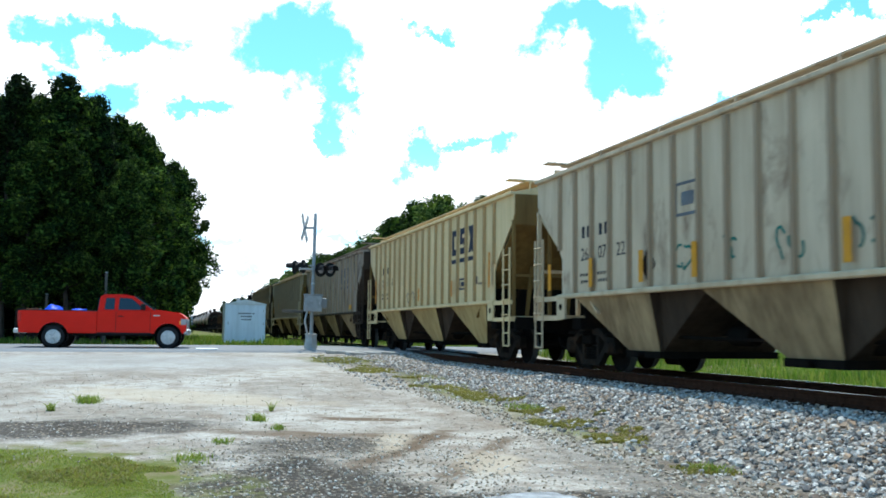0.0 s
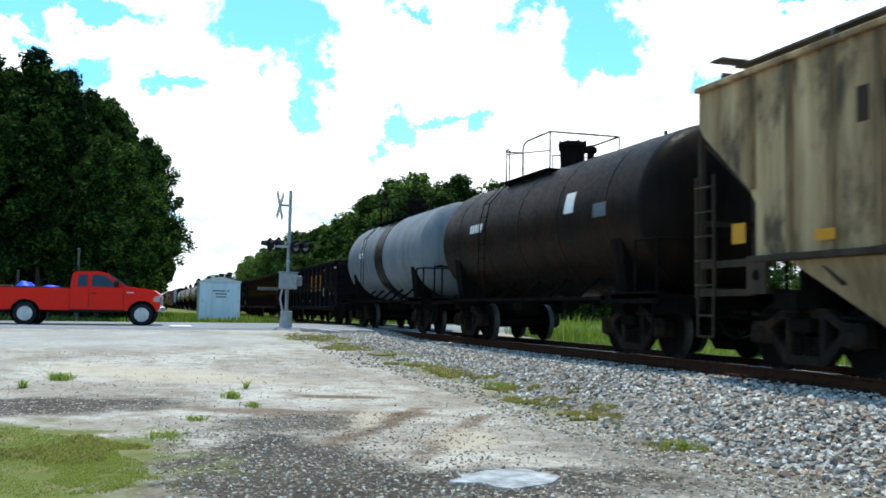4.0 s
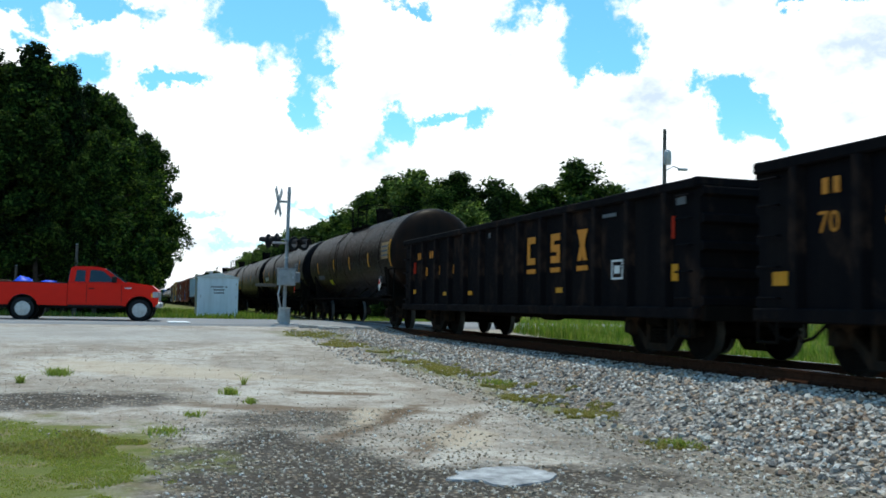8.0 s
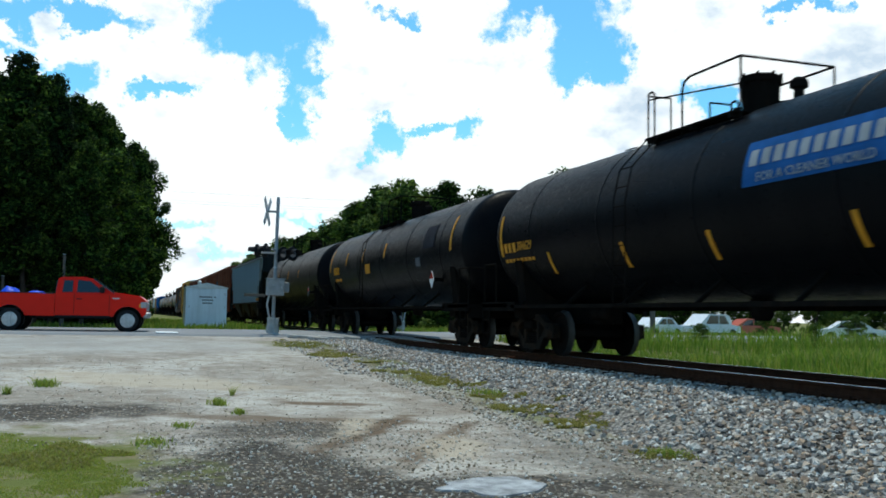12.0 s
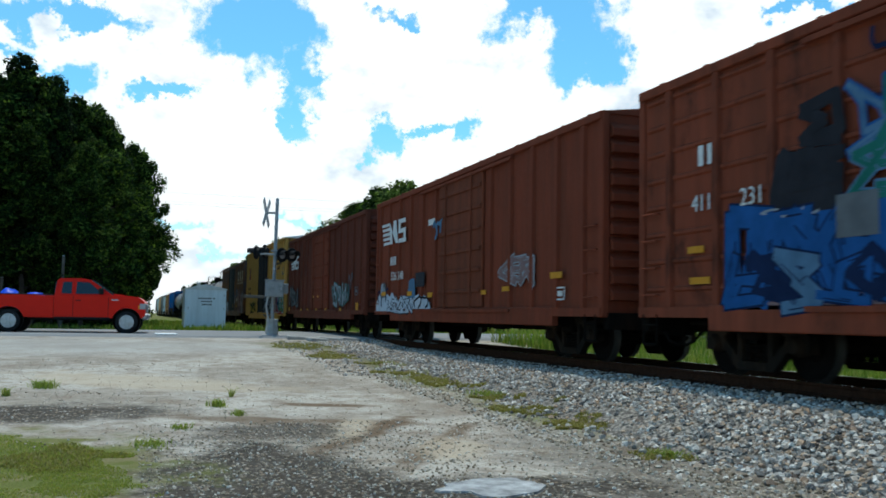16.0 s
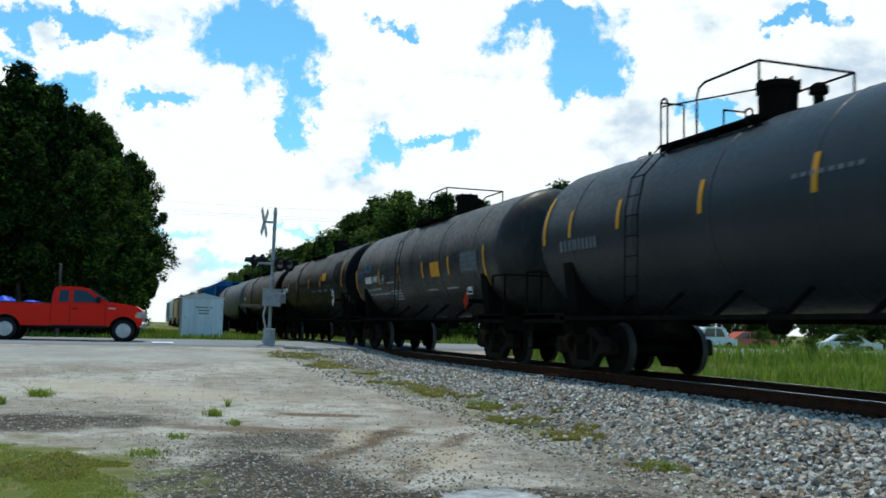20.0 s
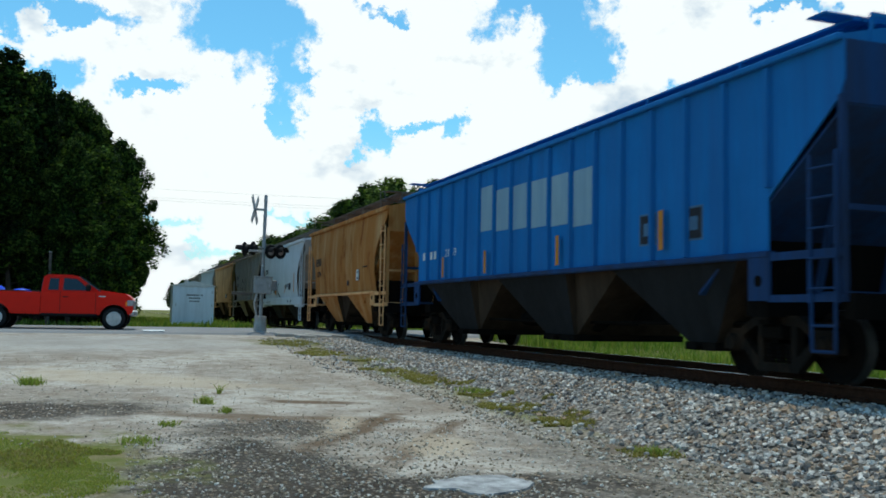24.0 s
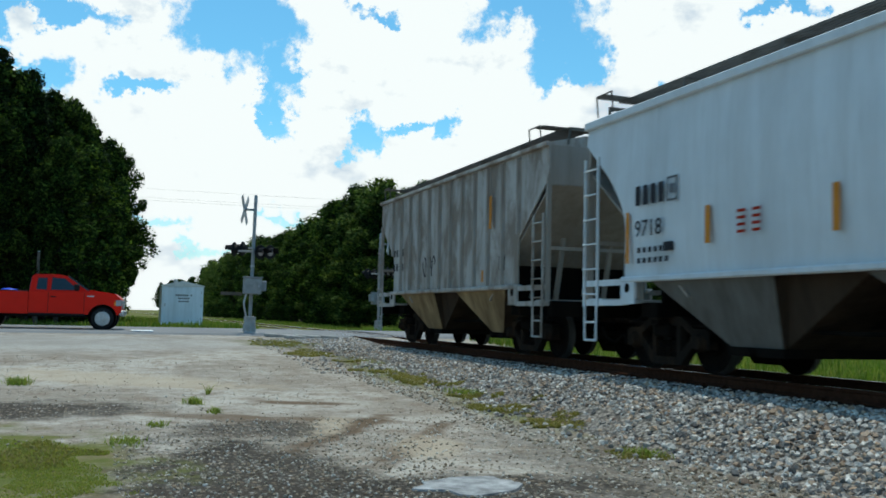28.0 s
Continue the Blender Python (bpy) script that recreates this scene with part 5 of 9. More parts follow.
# ---- beyond the track: parked cars, pole and wires ----
def parked_car(x, y, rz, paint_mat, label, tall=1.5):
    c = thing("parked_car", label, "car", "parked cars", at=pose(x, y, ground_z(x, y), 0, 0, rz))
    L = 4.5
    body = [(0.0, 0.35), (0.05, 0.85), (0.9, 0.95), (1.2, tall * 0.93), (1.6, tall), (3.2, tall), (4.1, 0.95), (4.45, 0.85), (4.5, 0.35)] if tall > 1.55 else \
        [(0.0, 0.35), (0.02, 0.8), (0.8, 0.9), (1.5, tall - 0.05), (2.0, tall), (2.8, tall - 0.03), (3.5, 0.92), (4.3, 0.75), (4.5, 0.35)]
    part("body", Geo().prism([(a - 2.25, b) for a, b in body], 1, -0.85, 0.85), paint_mat, c)
    w = [(1.25, 1.0), (3.5, 1.0), (3.1, tall - 0.1), (1.65, tall - 0.1)] if tall > 1.55 else [(1.15, 0.93), (3.25, 0.93), (2.7, tall - 0.1), (1.6, tall - 0.1)]
    for s in (-1, 1):
        part("window", Geo().prism([(a - 2.25, b) for a, b in w], 1, s * 0.85 - 0.01, s * 0.85 + 0.012), M["glass_dark"], c)
        part("pillar", Geo().box(-0.04, 0.04, s * 0.85 - 0.012, s * 0.85 + 0.018, 0.93, tall - 0.08), paint_mat, c)
        for cx in (-1.4, 1.35):
            wh = part("wheel", Geo().lathe([(-0.1, 0.18), (-0.1, 0.32), (0.1, 0.32), (0.1, 0.18)], 18, "y", (cx, s * 0.78, 0.32)), M["rubber"], c)
            part("rim", Geo().lathe([(s * 0.07, 0.19), (s * 0.09, 0.05)], 14, "y", (cx, s * 0.78, 0.32)), M["galv"], wh)
        part("headlight", Geo().box(2.12, 2.25, s * 0.62 - 0.14, s * 0.62 + 0.14, 0.6, 0.74, 0.02), M["signal_lens"], c)
    part("windscreen", Geo().add([(w[1][0] - 2.2, -0.75, w[1][1]), (w[1][0] - 2.2, 0.75, w[1][1]), (w[2][0] - 2.2, 0.68, w[2][1] + 0.04), (w[2][0] - 2.2, -0.68, w[2][1] + 0.04)], [(0, 1, 2, 3)]), M["glass_dark"], c)
    return c


def build_beyond():
    white = plain("white_car_paint", (0.75, 0.76, 0.78), 0.3, 0.0, 0.04)
    salmon = plain("faded_red_car_paint", (0.50, 0.13, 0.09), 0.35, 0.0, 0.06)
    parked_car(36.6, 60.0, 205, white, "white sedan parked in the grass", 1.42)
    parked_car(41.5, 60.5, 190, white, "white estate car parked in the grass", 1.72)
    parked_car(45.6, 61.5, 170, salmon, "faded red car parked in the grass", 1.45)
    parked_car(47.5, 53.0, 150, white, "pale car parked beyond the meadow", 1.42)
    # utility pole and wires
    p = thing("utility_pole", "wooden utility pole with a transformer behind the meadow", "utility pole", at=(27.2, 45.0, ground_z(27.2, 45.0)))
    part("pole", Geo().lathe([(-0.3, 0.15), (10.9, 0.09)], 12, "z"), M["wood_pole"], p, smooth=40)
    part("transformer", Geo().lathe([(8.9, 0.16), (8.95, 0.2), (9.6, 0.2), (9.7, 0.1)], 12, "z", (0.0, -0.3, 0)), M["galv"], p, smooth=40)
    lamp = part("street_light_arm", Geo().path([(0.05, 0, 8.6), (0.8, 0.4, 8.95), (1.5, 0.8, 8.9)], 0.03), M["galv"], p)
    part("lamp_head", Geo().box(1.4, 1.9, 0.65, 0.95, 8.82, 8.94, 0.03), M["galv"], lamp)
    # wires over the road, far off behind the crossing
    w = thing("overhead_wires", "pair of thin overhead wires across the track", "wires")
    for z, y in ((17.4, 128.0), (16.3, 128.5), (16.0, 129.0)):
        pts = []
        for k in range(17):
            f = k / 16
            pts.append((-45 + 120 * f, y, z - 1.4 * (1 - (2 * f - 1) ** 2) * 0.8 + f * 0.5))
        part("wire", Geo().path(pts, 0.016, 4), M["galv"], w)
    for x in (-45.0, 75.0):
        q = thing("utility_pole", "tall wooden utility pole beyond the woods", "utility pole", at=(x, 128.5, ground_z(x, 128.5)))
        part("pole", Geo().lathe([(-0.3, 0.2), (18.4, 0.12)], 12, "z"), M["wood_pole"], q, smooth=40)
        part("crossarm", Geo().bar((0, -0.8, 17.6), (0, 0.8, 17.6), 0.1, 0.12), M["wood_pole"], q)
    # posts standing in the edge of the near wood
    for x, y, h in ((-2.6, 44.6, 3.2), (-5.1, 45.2, 2.2)):
        q = thing("wooden_post", "grey weathered wooden post at the wood's edge", "post", at=(x, y, ground_z(x, y)))
        part("post", Geo().lathe([(-0.2, 0.075), (h, 0.06), (h + 0.03, 0.03)], 10, "z"), M["wood_pole"], q, smooth=40)
        part("cap", Geo().box(-0.06, 0.06, -0.06, 0.06, h + 0.02, h + 0.05, 0.01), M["galv"], q)


build_beyond()

# ---- the train: each car's origin lies on the track's centre line at rail height, its front towards -y ----
PANELS = {}             # per car: pitch of its side panels, which hold the lettering
ROLLERS = [[], []]       # wheelsets, front and rear of their bogies
WHEEL_R = 0.457
SIDE = 1.552             # half width of a car
TANK_R, TANK_Z = 1.47, 2.55


def wheelset_mesh():
    g = Geo()
    g.lathe([(-1.06, 0.07), (-0.9, 0.07), (-0.86, 0.09), (0.86, 0.09), (0.9, 0.07), (1.06, 0.07)], 12, "x")
    for s in (-1, 1):
        g.slot = 0
        prof = [(0.69, 0.10), (0.70, 0.16), (0.735, 0.19), (0.73, 0.33), (0.70, 0.38), (0.69, 0.40), (0.685, 0.47)]
        g.lathe([(s * a, r) for a, r in prof], 28, "x", caps=False)
        g.lathe([(s * 0.82, 0.10), (s * 0.82, 0.17), (s * 0.77, 0.20), (s * 0.765, 0.34), (s * 0.80, 0.385), (s * 0.817, 0.40), (s * 0.815, WHEEL_R - 0.004)], 28, "x", caps=False)
        for k in range(3):
            a = k * 2.094
            g.rod((s * 0.815, math.cos(a) * 0.12, math.sin(a) * 0.12), (s * 0.84, math.cos(a) * 0.12, math.sin(a) * 0.12), 0.025, 6)
        g.slot = 1
        g.lathe([(s * 0.685, 0.478), (s * 0.712, 0.468), (s * 0.725, WHEEL_R), (s * 0.815, WHEEL_R - 0.004)], 28, "x", caps=False)
    return mesh_of("wheelset", g, [M["wheel"], M["tread"]], 40)


def side_frame_mesh(s):
    """The cast side frame of a bogie: arched top, tension leg, two openings and pedestal jaws."""
    g = Geo()
    x0, x1 = sorted((s * 0.90, s * 1.06))
    g.prism([(-1.12, 0.60), (-1.05, 0.66), (-0.75, 0.66), (-0.42, 0.84), (0.42, 0.84), (0.75, 0.66), (1.05, 0.66), (1.12, 0.60),
             (1.12, 0.50), (0.80, 0.50), (0.42, 0.70), (-0.42, 0.70), (-0.80, 0.50), (-1.12, 0.50)], 0, x0, x1)
    g.prism([(-0.82, 0.52), (-0.66, 0.52), (-0.30, 0.22), (0.30, 0.22), (0.66, 0.52), (0.82, 0.52), (0.40, 0.10), (-0.40, 0.10)], 0, x0 + 0.01, x1 - 0.01)
    for y in (-0.33, 0.33):
        g.box(x0 + 0.015, x1 - 0.015, y - 0.05, y + 0.05, 0.20, 0.74)
    for y in (-1.12, -0.72, 0.66, 1.06):
        g.box(x0, x1, y, y + 0.06, 0.36, 0.56)
    return mesh_of("side_frame", g, [M["steel_mid"]])


def spring_mesh(s):
    g = Geo()
    g.lathe([p for k in range(5) for p in ((0.225 + k * 0.052, 0.055), (0.245 + k * 0.052, 0.07), (0.265 + k * 0.052, 0.055))], 10, "z", (s * 0.98, 0, 0))
    return mesh_of("spring", g, [M["steel_dark"]])


def bearing_mesh(s):
    g = Geo()
    g.lathe([(s * 0.90, 0.14), (s * 1.06, 0.14), (s * 1.10, 0.11), (s * 1.13, 0.10)], 12, "x", (0, 0, 0))
    return mesh_of("bearing_cap", g, [M["steel_mid"]], 40)


BOGIE = {}


def bogie(car, y):
    if not BOGIE:
        BOGIE["wheel"] = wheelset_mesh()
        for s in (-1, 1):
            BOGIE["frame", s], BOGIE["spring", s], BOGIE["bearing", s] = side_frame_mesh(s), spring_mesh(s), bearing_mesh(s)
        g = Geo()
        g.box(-1.15, 1.15, -0.2, 0.2, 0.52, 0.72, 0.03)
        g.lathe([(0.72, 0.2), (0.80, 0.18)], 14, "z")
        g.box(-1.25, -1.0, -0.1, 0.1, 0.72, 0.78).box(1.0, 1.25, -0.1, 0.1, 0.72, 0.78)
        for yy in (-0.36, 0.36):
            g.bar((-0.8, yy, 0.36), (0.8, yy, 0.36), 0.06, 0.09)
        BOGIE["bolster"] = mesh_of("bolster", g, [M["steel_dark"]])
    b = part("bogie", BOGIE["bolster"], None, car, at=(0, y, 0))
    for s in (-1, 1):
        part("side_frame", BOGIE["frame", s], None, b)
        for yy in (-0.18, 0.0, 0.18):
            part("spring", BOGIE["spring", s], None, b, at=(0, yy, 0))
        for yy in (-0.89, 0.89):
            part("bearing_cap", BOGIE["bearing", s], None, b, at=(0, yy, WHEEL_R))
    for i, yy in enumerate((-0.89, 0.89)):
        w = part("wheelset", BOGIE["wheel"], None, b, at=(0, yy, WHEEL_R))
        ROLLERS[i].append(w)
    return b


def coupler(car, y, s):
    g = Geo()
    g.box(-0.11, 0.11, min(y, y + s * 0.42), max(y, y + s * 0.42), 0.74, 0.96, 0.02)
    g.box(-0.2, 0.16, min(y + s * 0.38, y + s * 0.66), max(y + s * 0.38, y + s * 0.66), 0.72, 0.98, 0.05)
    g.path([(-0.35, y, 0.62), (-0.38, y + s * 0.25, 0.42), (-0.36, y + s * 0.5, 0.36), (-0.3, y + s * 0.68, 0.5)], 0.025)
    part("coupler", g, M["steel_dark"], car)


def underframe(car, L, bogies, z0=0.80, z1=1.05, mat=None, air=True, stub=False):
    """Centre sill, bolsters, brake gear and couplers."""
    mat = mat or M["steel_dark"]
    if stub:
        for s in (-1, 1):
            ys = sorted((s * (L / 2 + 0.1), s * (L / 2 - 3.2)))
            part("stub_sill", Geo().box(-0.24, 0.24, *ys, z0 - 0.08, z1), mat, car)
    else:
        part("centre_sill", Geo().box(-0.24, 0.24, -L / 2 - 0.1, L / 2 + 0.1, z0 - 0.08, z1), mat, car)
    for y in bogies:
        part("body_bolster", Geo().box(-1.35, 1.35, y - 0.22, y + 0.22, z0 + 0.02, z1 - 0.004), mat, car)
    for s in (-1, 1):
        part("end_sill", Geo().box(-1.45, 1.45, s * L / 2 - 0.09, s * L / 2 + 0.09, z0, z1 + 0.05), mat, car)
    if air and stub:
        g = Geo().lathe([(-0.35, 0.02), (-0.32, 0.13), (0.32, 0.13), (0.35, 0.02)], 14, "y", (-0.3, L / 2 - 3.4, 0.86))
        part("brake_gear", g, M["steel_dark"], car, smooth=40)
    elif air:
        g = Geo()
        g.lathe([(-0.45, 0.02), (-0.42, 0.16), (-0.3, 0.2), (0.3, 0.2), (0.42, 0.16), (0.45, 0.02)], 14, "y", (-0.75, -1.2, 0.7))
        g.lathe([(-0.3, 0.15), (0.25, 0.15), (0.3, 0.05)], 12, "y", (-0.7, 1.6, 0.72))
        g.bar((-0.6, -2.6, 0.66), (-0.6, 2.6, 0.66), 0.05)
        g.path([(-1.0, -L / 2 + 0.6, 0.74), (-1.0, 0, 0.66), (-1.0, L / 2 - 0.6, 0.74)], 0.03)
        part("brake_gear", g, M["steel_dark"], car, smooth=40)
    for y in bogies:
        bogie(car, y)
    for s in (-1, 1):
        coupler(car, s * (L / 2 + 0.05), s)


def ladder(car, x, y0, y1, z0, z1, mat, n=7, r=0.016, name="ladder"):
    g = Geo()
    for y in (y0, y1):
        g.bar((x, y, z0), (x, y, z1), 0.035, 0.045)
    for k in range(n):
        z = z0 + (z1 - z0) * (k + 0.5) / n
        g.rod((x - 0.03, y0, z), (x - 0.03, y1, z), r, 6)
    return part(name, g, mat, car)


def grabs(car, x, y0, y1, zs, mat, name="grab_iron"):
    for z in zs:
        g = Geo().path([(x + 0.06, y0, z), (x, y0, z), (x, y1, z), (x + 0.06, y1, z)], 0.018)
        part(name, g, mat, car)


def stirrup(car, x, y, mat, z0=0.42, z1=1.1):
    g = Geo()
    g.path([(x, y - 0.2, z1), (x, y - 0.19, z0), (x, y + 0.19, z0), (x, y + 0.2, z1)], 0.022)
    g.rod((x, y - 0.19, z0 + 0.3), (x, y + 0.19, z0 + 0.3), 0.02, 6)
    part("stirrup_step", g, mat, car)


def stripes(car, x, rows, mat):
    """Reflector strips: (y, z, width, height)."""
    for y, z, w, h in rows:
        part("reflector", Geo().box(x - 0.008, x, y - w / 2, y + w / 2, z - h / 2, z + h / 2), mat, car)


def block_c(g, x, y, z, w, h, t):
    """Three open strokes, a badge shape."""
    g.box(x - 0.007, x, y - w / 2, y + w / 2, z + h / 2 - t, z + h / 2).box(x - 0.007, x, y - w / 2, y + w / 2, z - h / 2, z - h / 2 + t)
    g.box(x - 0.007, x, y + w / 2 - t, y + w / 2, z - h / 2 + t, z + h / 2 - t)


def panel_mid(car, y):
    """The middle of the side panel nearest to y."""
    p = PANELS.get(car.name)
    return round(y / p[0] + p[1]) * p[0] - p[1] * p[0] if p else y


def badge(car, x, y, z, size, mat):
    """The owner's mark as three underlined blocks of strokes, kept to plain shapes, one a panel."""
    w = size * 0.72
    for k in range(3):
        p = PANELS.get(car.name)
        yc = panel_mid(car, y) + (1 - k) * (p[0] if p and p[0] < 1.6 else size * 1.28)
        g = Geo()
        t = size * 0.24
        if k == 0:
            block_c(g, x, yc, z, w, size, t)
        elif k == 1:
            for zz in (-0.5 + 0.12, 0.0, 0.5 - 0.12):
                g.box(x - 0.007, x, yc - w / 2, yc + w / 2, z + zz * size - t / 2, z + zz * size + t / 2)
            g.box(x - 0.0075, x, yc + w / 2 - t, yc + w / 2, z, z + size / 2).box(x - 0.0075, x, yc - w / 2, yc - w / 2 + t, z - size / 2, z)
        else:
            for a in (-1, 1):
                g.prism([(yc + a * w / 2, z - size / 2), (yc + a * w / 2 - a * t * 1.2, z - size / 2), (yc - a * w / 2, z + size / 2), (yc - a * w / 2 + a * t * 1.2, z + size / 2)],
                        0, x - 0.007 - 0.002 * (a > 0), x)
            g.box(x - 0.0075, x, yc - w / 2, yc + w / 2, z + size / 2 - t * 0.5, z + size / 2)
        part("owner_mark", g, mat, car)
        part("owner_mark", Geo().box(x - 0.007, x, yc - w * 0.55, yc + w * 0.55, z - size * 0.82, z - size * 0.66), mat, car)


def marks(car, x, y, z, size, n, num, mat, sub=True, squeeze=0.9, drop=1.45):
    """Owner's initials as bars, the car's number below, two digits a panel, and lines of small data."""
    p = PANELS.get(car.name)
    mid = panel_mid(car, y)
    step = p[0] if p else size * 1.6
    for k in range(2):
        bars(car, mat, x, mid + step - k * step, z, size * 1.5, size * 0.75, n // 2)
    if num:
        digits = num.replace(" ", "")
        for k in range(0, len(digits), 2):
            lettering(car, digits[k:k + 2], mat, x, mid + step - k // 2 * step, z - size * drop, size * 1.2, 1.0)
    if sub:
        for k in range(2):
            bars(car, mat, x, mid + step - k * step, z - size * (drop + 1.3), size * 1.7, size * 0.2, 4, "data_line")
            bars(car, mat, x, mid + step - k * step, z - size * (drop + 1.75), size * 1.5, size * 0.2, 4, "data_line")


def panel_frame(car, x, y, z, w, h, mat, t=0.05):
    g = Geo()
    g.box(x - 0.006, x, y - w / 2, y + w / 2, z + h / 2 - t, z + h / 2).box(x - 0.006, x, y - w / 2, y + w / 2, z - h / 2, z - h / 2 + t)
    g.box(x - 0.006, x, y - w / 2, y - w / 2 + t, z - h / 2, z + h / 2).box(x - 0.006, x, y + w / 2 - t, y + w / 2, z - h / 2, z + h / 2)
    g.box(x - 0.006, x, y - w * 0.25, y + w * 0.25, z - h * 0.2, z + h * 0.2)
    part("data_panel", g, mat, car)


def scrawl(car, x, y, z, w, h, mat, seed, strokes=5, r=0.02, name="graffiti"):
    """Looping spray-paint strokes, flat on the car side."""
    rng = random.Random(seed)
    g = Geo()
    for k in range(strokes):
        yc = y + w / 2 - w * (k + 0.5) / strokes
        a0, turn = rng.uniform(0, 6.28), rng.choice((-1, 1)) * rng.uniform(2.2, 5.5)
        pts = []
        for i in range(9):
            a = a0 + turn * i / 8
            rr = 0.5 + 0.18 * math.sin(2.3 * a + k)
            pts.append((yc + math.cos(a) * w / strokes * rr * 0.9, z + math.sin(a) * h * rr))
        for (ya, za), (yb, zb) in zip(pts, pts[1:]):
            d = math.hypot(yb - ya, zb - za) or 1
            ny, nz = -(zb - za) / d * r, (yb - ya) / d * r
            g.prism([(ya + ny, za + nz), (ya - ny, za - nz), (yb - ny, zb - nz), (yb + ny, zb + nz)], 0, x - 0.006 - 0.0004 * (len(g.f) % 7), x)
    return part(name, g, mat, car)


STROKES = [[(0.1, 0), (0.0, 1), (0.9, 0.95), (0.75, 0.5), (0.15, 0.45)], [(1.0, 0.9), (0.2, 1.0), (0.0, 0.1), (1.0, 0.0), (0.9, 0.45), (0.5, 0.45)], [(0.0, 0.0), (0.4, 1.05), (0.6, 1.0), (1.0, -0.05), (0.8, 0.35), (0.25, 0.35)],
           [(0.9, 0.95), (0.1, 0.85), (0.15, 0.5), (0.9, 0.5), (0.85, 0.0), (0.0, 0.08)], [(0.0, 1.0), (0.15, 0.0), (0.5, 0.6), (0.85, 0.0), (1.05, 1.0)], [(0.1, 1.0), (0.05, 0.0), (0.95, 1.0), (0.9, 0.0)],
           [(0.5, 1.0), (0.0, 0.5), (0.5, 0.0), (1.0, 0.5), (0.5, 1.0)], [(0.0, 1.0), (0.55, 0.5), (0.1, 0.0), (0.55, 0.5), (1.1, 0.9)]]


def throwup(car, x, y, z, w, h, fill, edge, seed, n=5, thick=0.12):
    """A sprayed piece: interlocking letter-like strokes with an outline and glints."""
    rng = random.Random(seed)
    for k in range(n):
        ww, hh = w / n * rng.uniform(1.2, 1.7), h * rng.uniform(0.7, 1.1)
        flip, turn, swap = rng.random() < 0.5, rng.random() < 0.5, rng.random() < 0.4
        y0, z0 = y + w / 2 - w * k / n, z - hh / 2 + rng.uniform(-0.08, 0.08) * h
        lean, r = rng.uniform(-0.2, 0.35), thick * min(ww, hh) * rng.uniform(0.75, 1.15)
        pts = [(y0 - (a + b * lean + rng.uniform(-0.08, 0.08)) * ww, z0 + (b + rng.uniform(-0.06, 0.06)) * hh) for a, b in [(1 - q if flip else q, 1 - u if turn else u) for q, u in [(v, o) if swap else (o, v) for o, v in rng.choice(STROKES) + rng.choice(STROKES)[1:3]]]]
        f = fill[k % len(fill)] if isinstance(fill, (list, tuple)) else fill
        under, over, glint = Geo(), Geo(), Geo()
        for i, ((ya, za), (yb, zb)) in enumerate(zip(pts, pts[1:])):
            d = math.hypot(yb - ya, zb - za) or 1
            uy, uz = (yb - ya) / d, (zb - za) / d
            ra, rb = r * rng.uniform(0.7, 1.2), r * rng.uniform(0.7, 1.2)
            for g, grow, deep in ((under, 0.03, 0.003), (over, 0.0, 0.007)):
                e, p, q = 0.35 * r + grow, ra + grow, rb + grow
                g.prism([(ya - uy * e - uz * p, za - uz * e + uy * p), (ya - uy * e + uz * p, za - uz * e - uy * p), (yb + uy * e + uz * q, zb + uz * e - uy * q), (yb + uy * e - uz * q, zb + uz * e + uy * q)], 0, x - deep - 0.0006 * k - 0.0001 * i, x)
            if i % 2 == 0:
                t0, t1, o, s = rng.uniform(0.1, 0.3), rng.uniform(0.45, 0.8), r * 0.45, r * 0.10
                a1, a2 = (ya + (yb - ya) * t0 - uz * o, za + (zb - za) * t0 + uy * o), (ya + (yb - ya) * t1 - uz * o, za + (zb - za) * t1 + uy * o)
                glint.prism([(a1[0] - uz * s, a1[1] + uy * s), (a1[0] + uz * s, a1[1] - uy * s), (a2[0] + uz * s, a2[1] - uy * s), (a2[0] - uz * s, a2[1] + uy * s)], 0, x - 0.009 - 0.0008 * k, x)
        part("graffiti", under, edge, car)
        part("graffiti", over, f, car)
        part("graffiti", glint, edge, car)


def spray_field(car, x, y0, y1, z0, z1, mat, seed, spiky=0.0):
    """A sprayed ground coat: a flat field with an uneven upper rim and ragged ends."""
    rng = random.Random(seed)
    n = max(8, int((y0 - y1) / 0.12))
    top = []
    for k in range(n + 1):
        f = k / n
        edge = min(1.0, 6 * f, 6 * (1 - f)) ** 0.5
        z = z1 + 0.22 * (z1 - z0) * noise.noise(Vector((f * n * 0.35, seed, 0))) + (spiky * rng.random() if k % 2 else 0)
        top.append((y0 + (y1 - y0) * f, z0 + (z - z0) * (0.35 + 0.65 * edge)))
    vs = [(x, y, z) for y, z in top] + [(x, y, z0) for y, z in top] + [(x + 0.004, y, z) for y, z in top] + [(x + 0.004, y, z0) for y, z in top]
    m = n + 1
    fs = []
    for k in range(n):
        fs += [(k, k + 1, m + k + 1, m + k), (2 * m + k, 3 * m + k, 3 * m + k + 1, 2 * m + k + 1), (k, 2 * m + k, 2 * m + k + 1, k + 1)]
    return part("graffiti", Geo().add(vs, fs), mat, car)


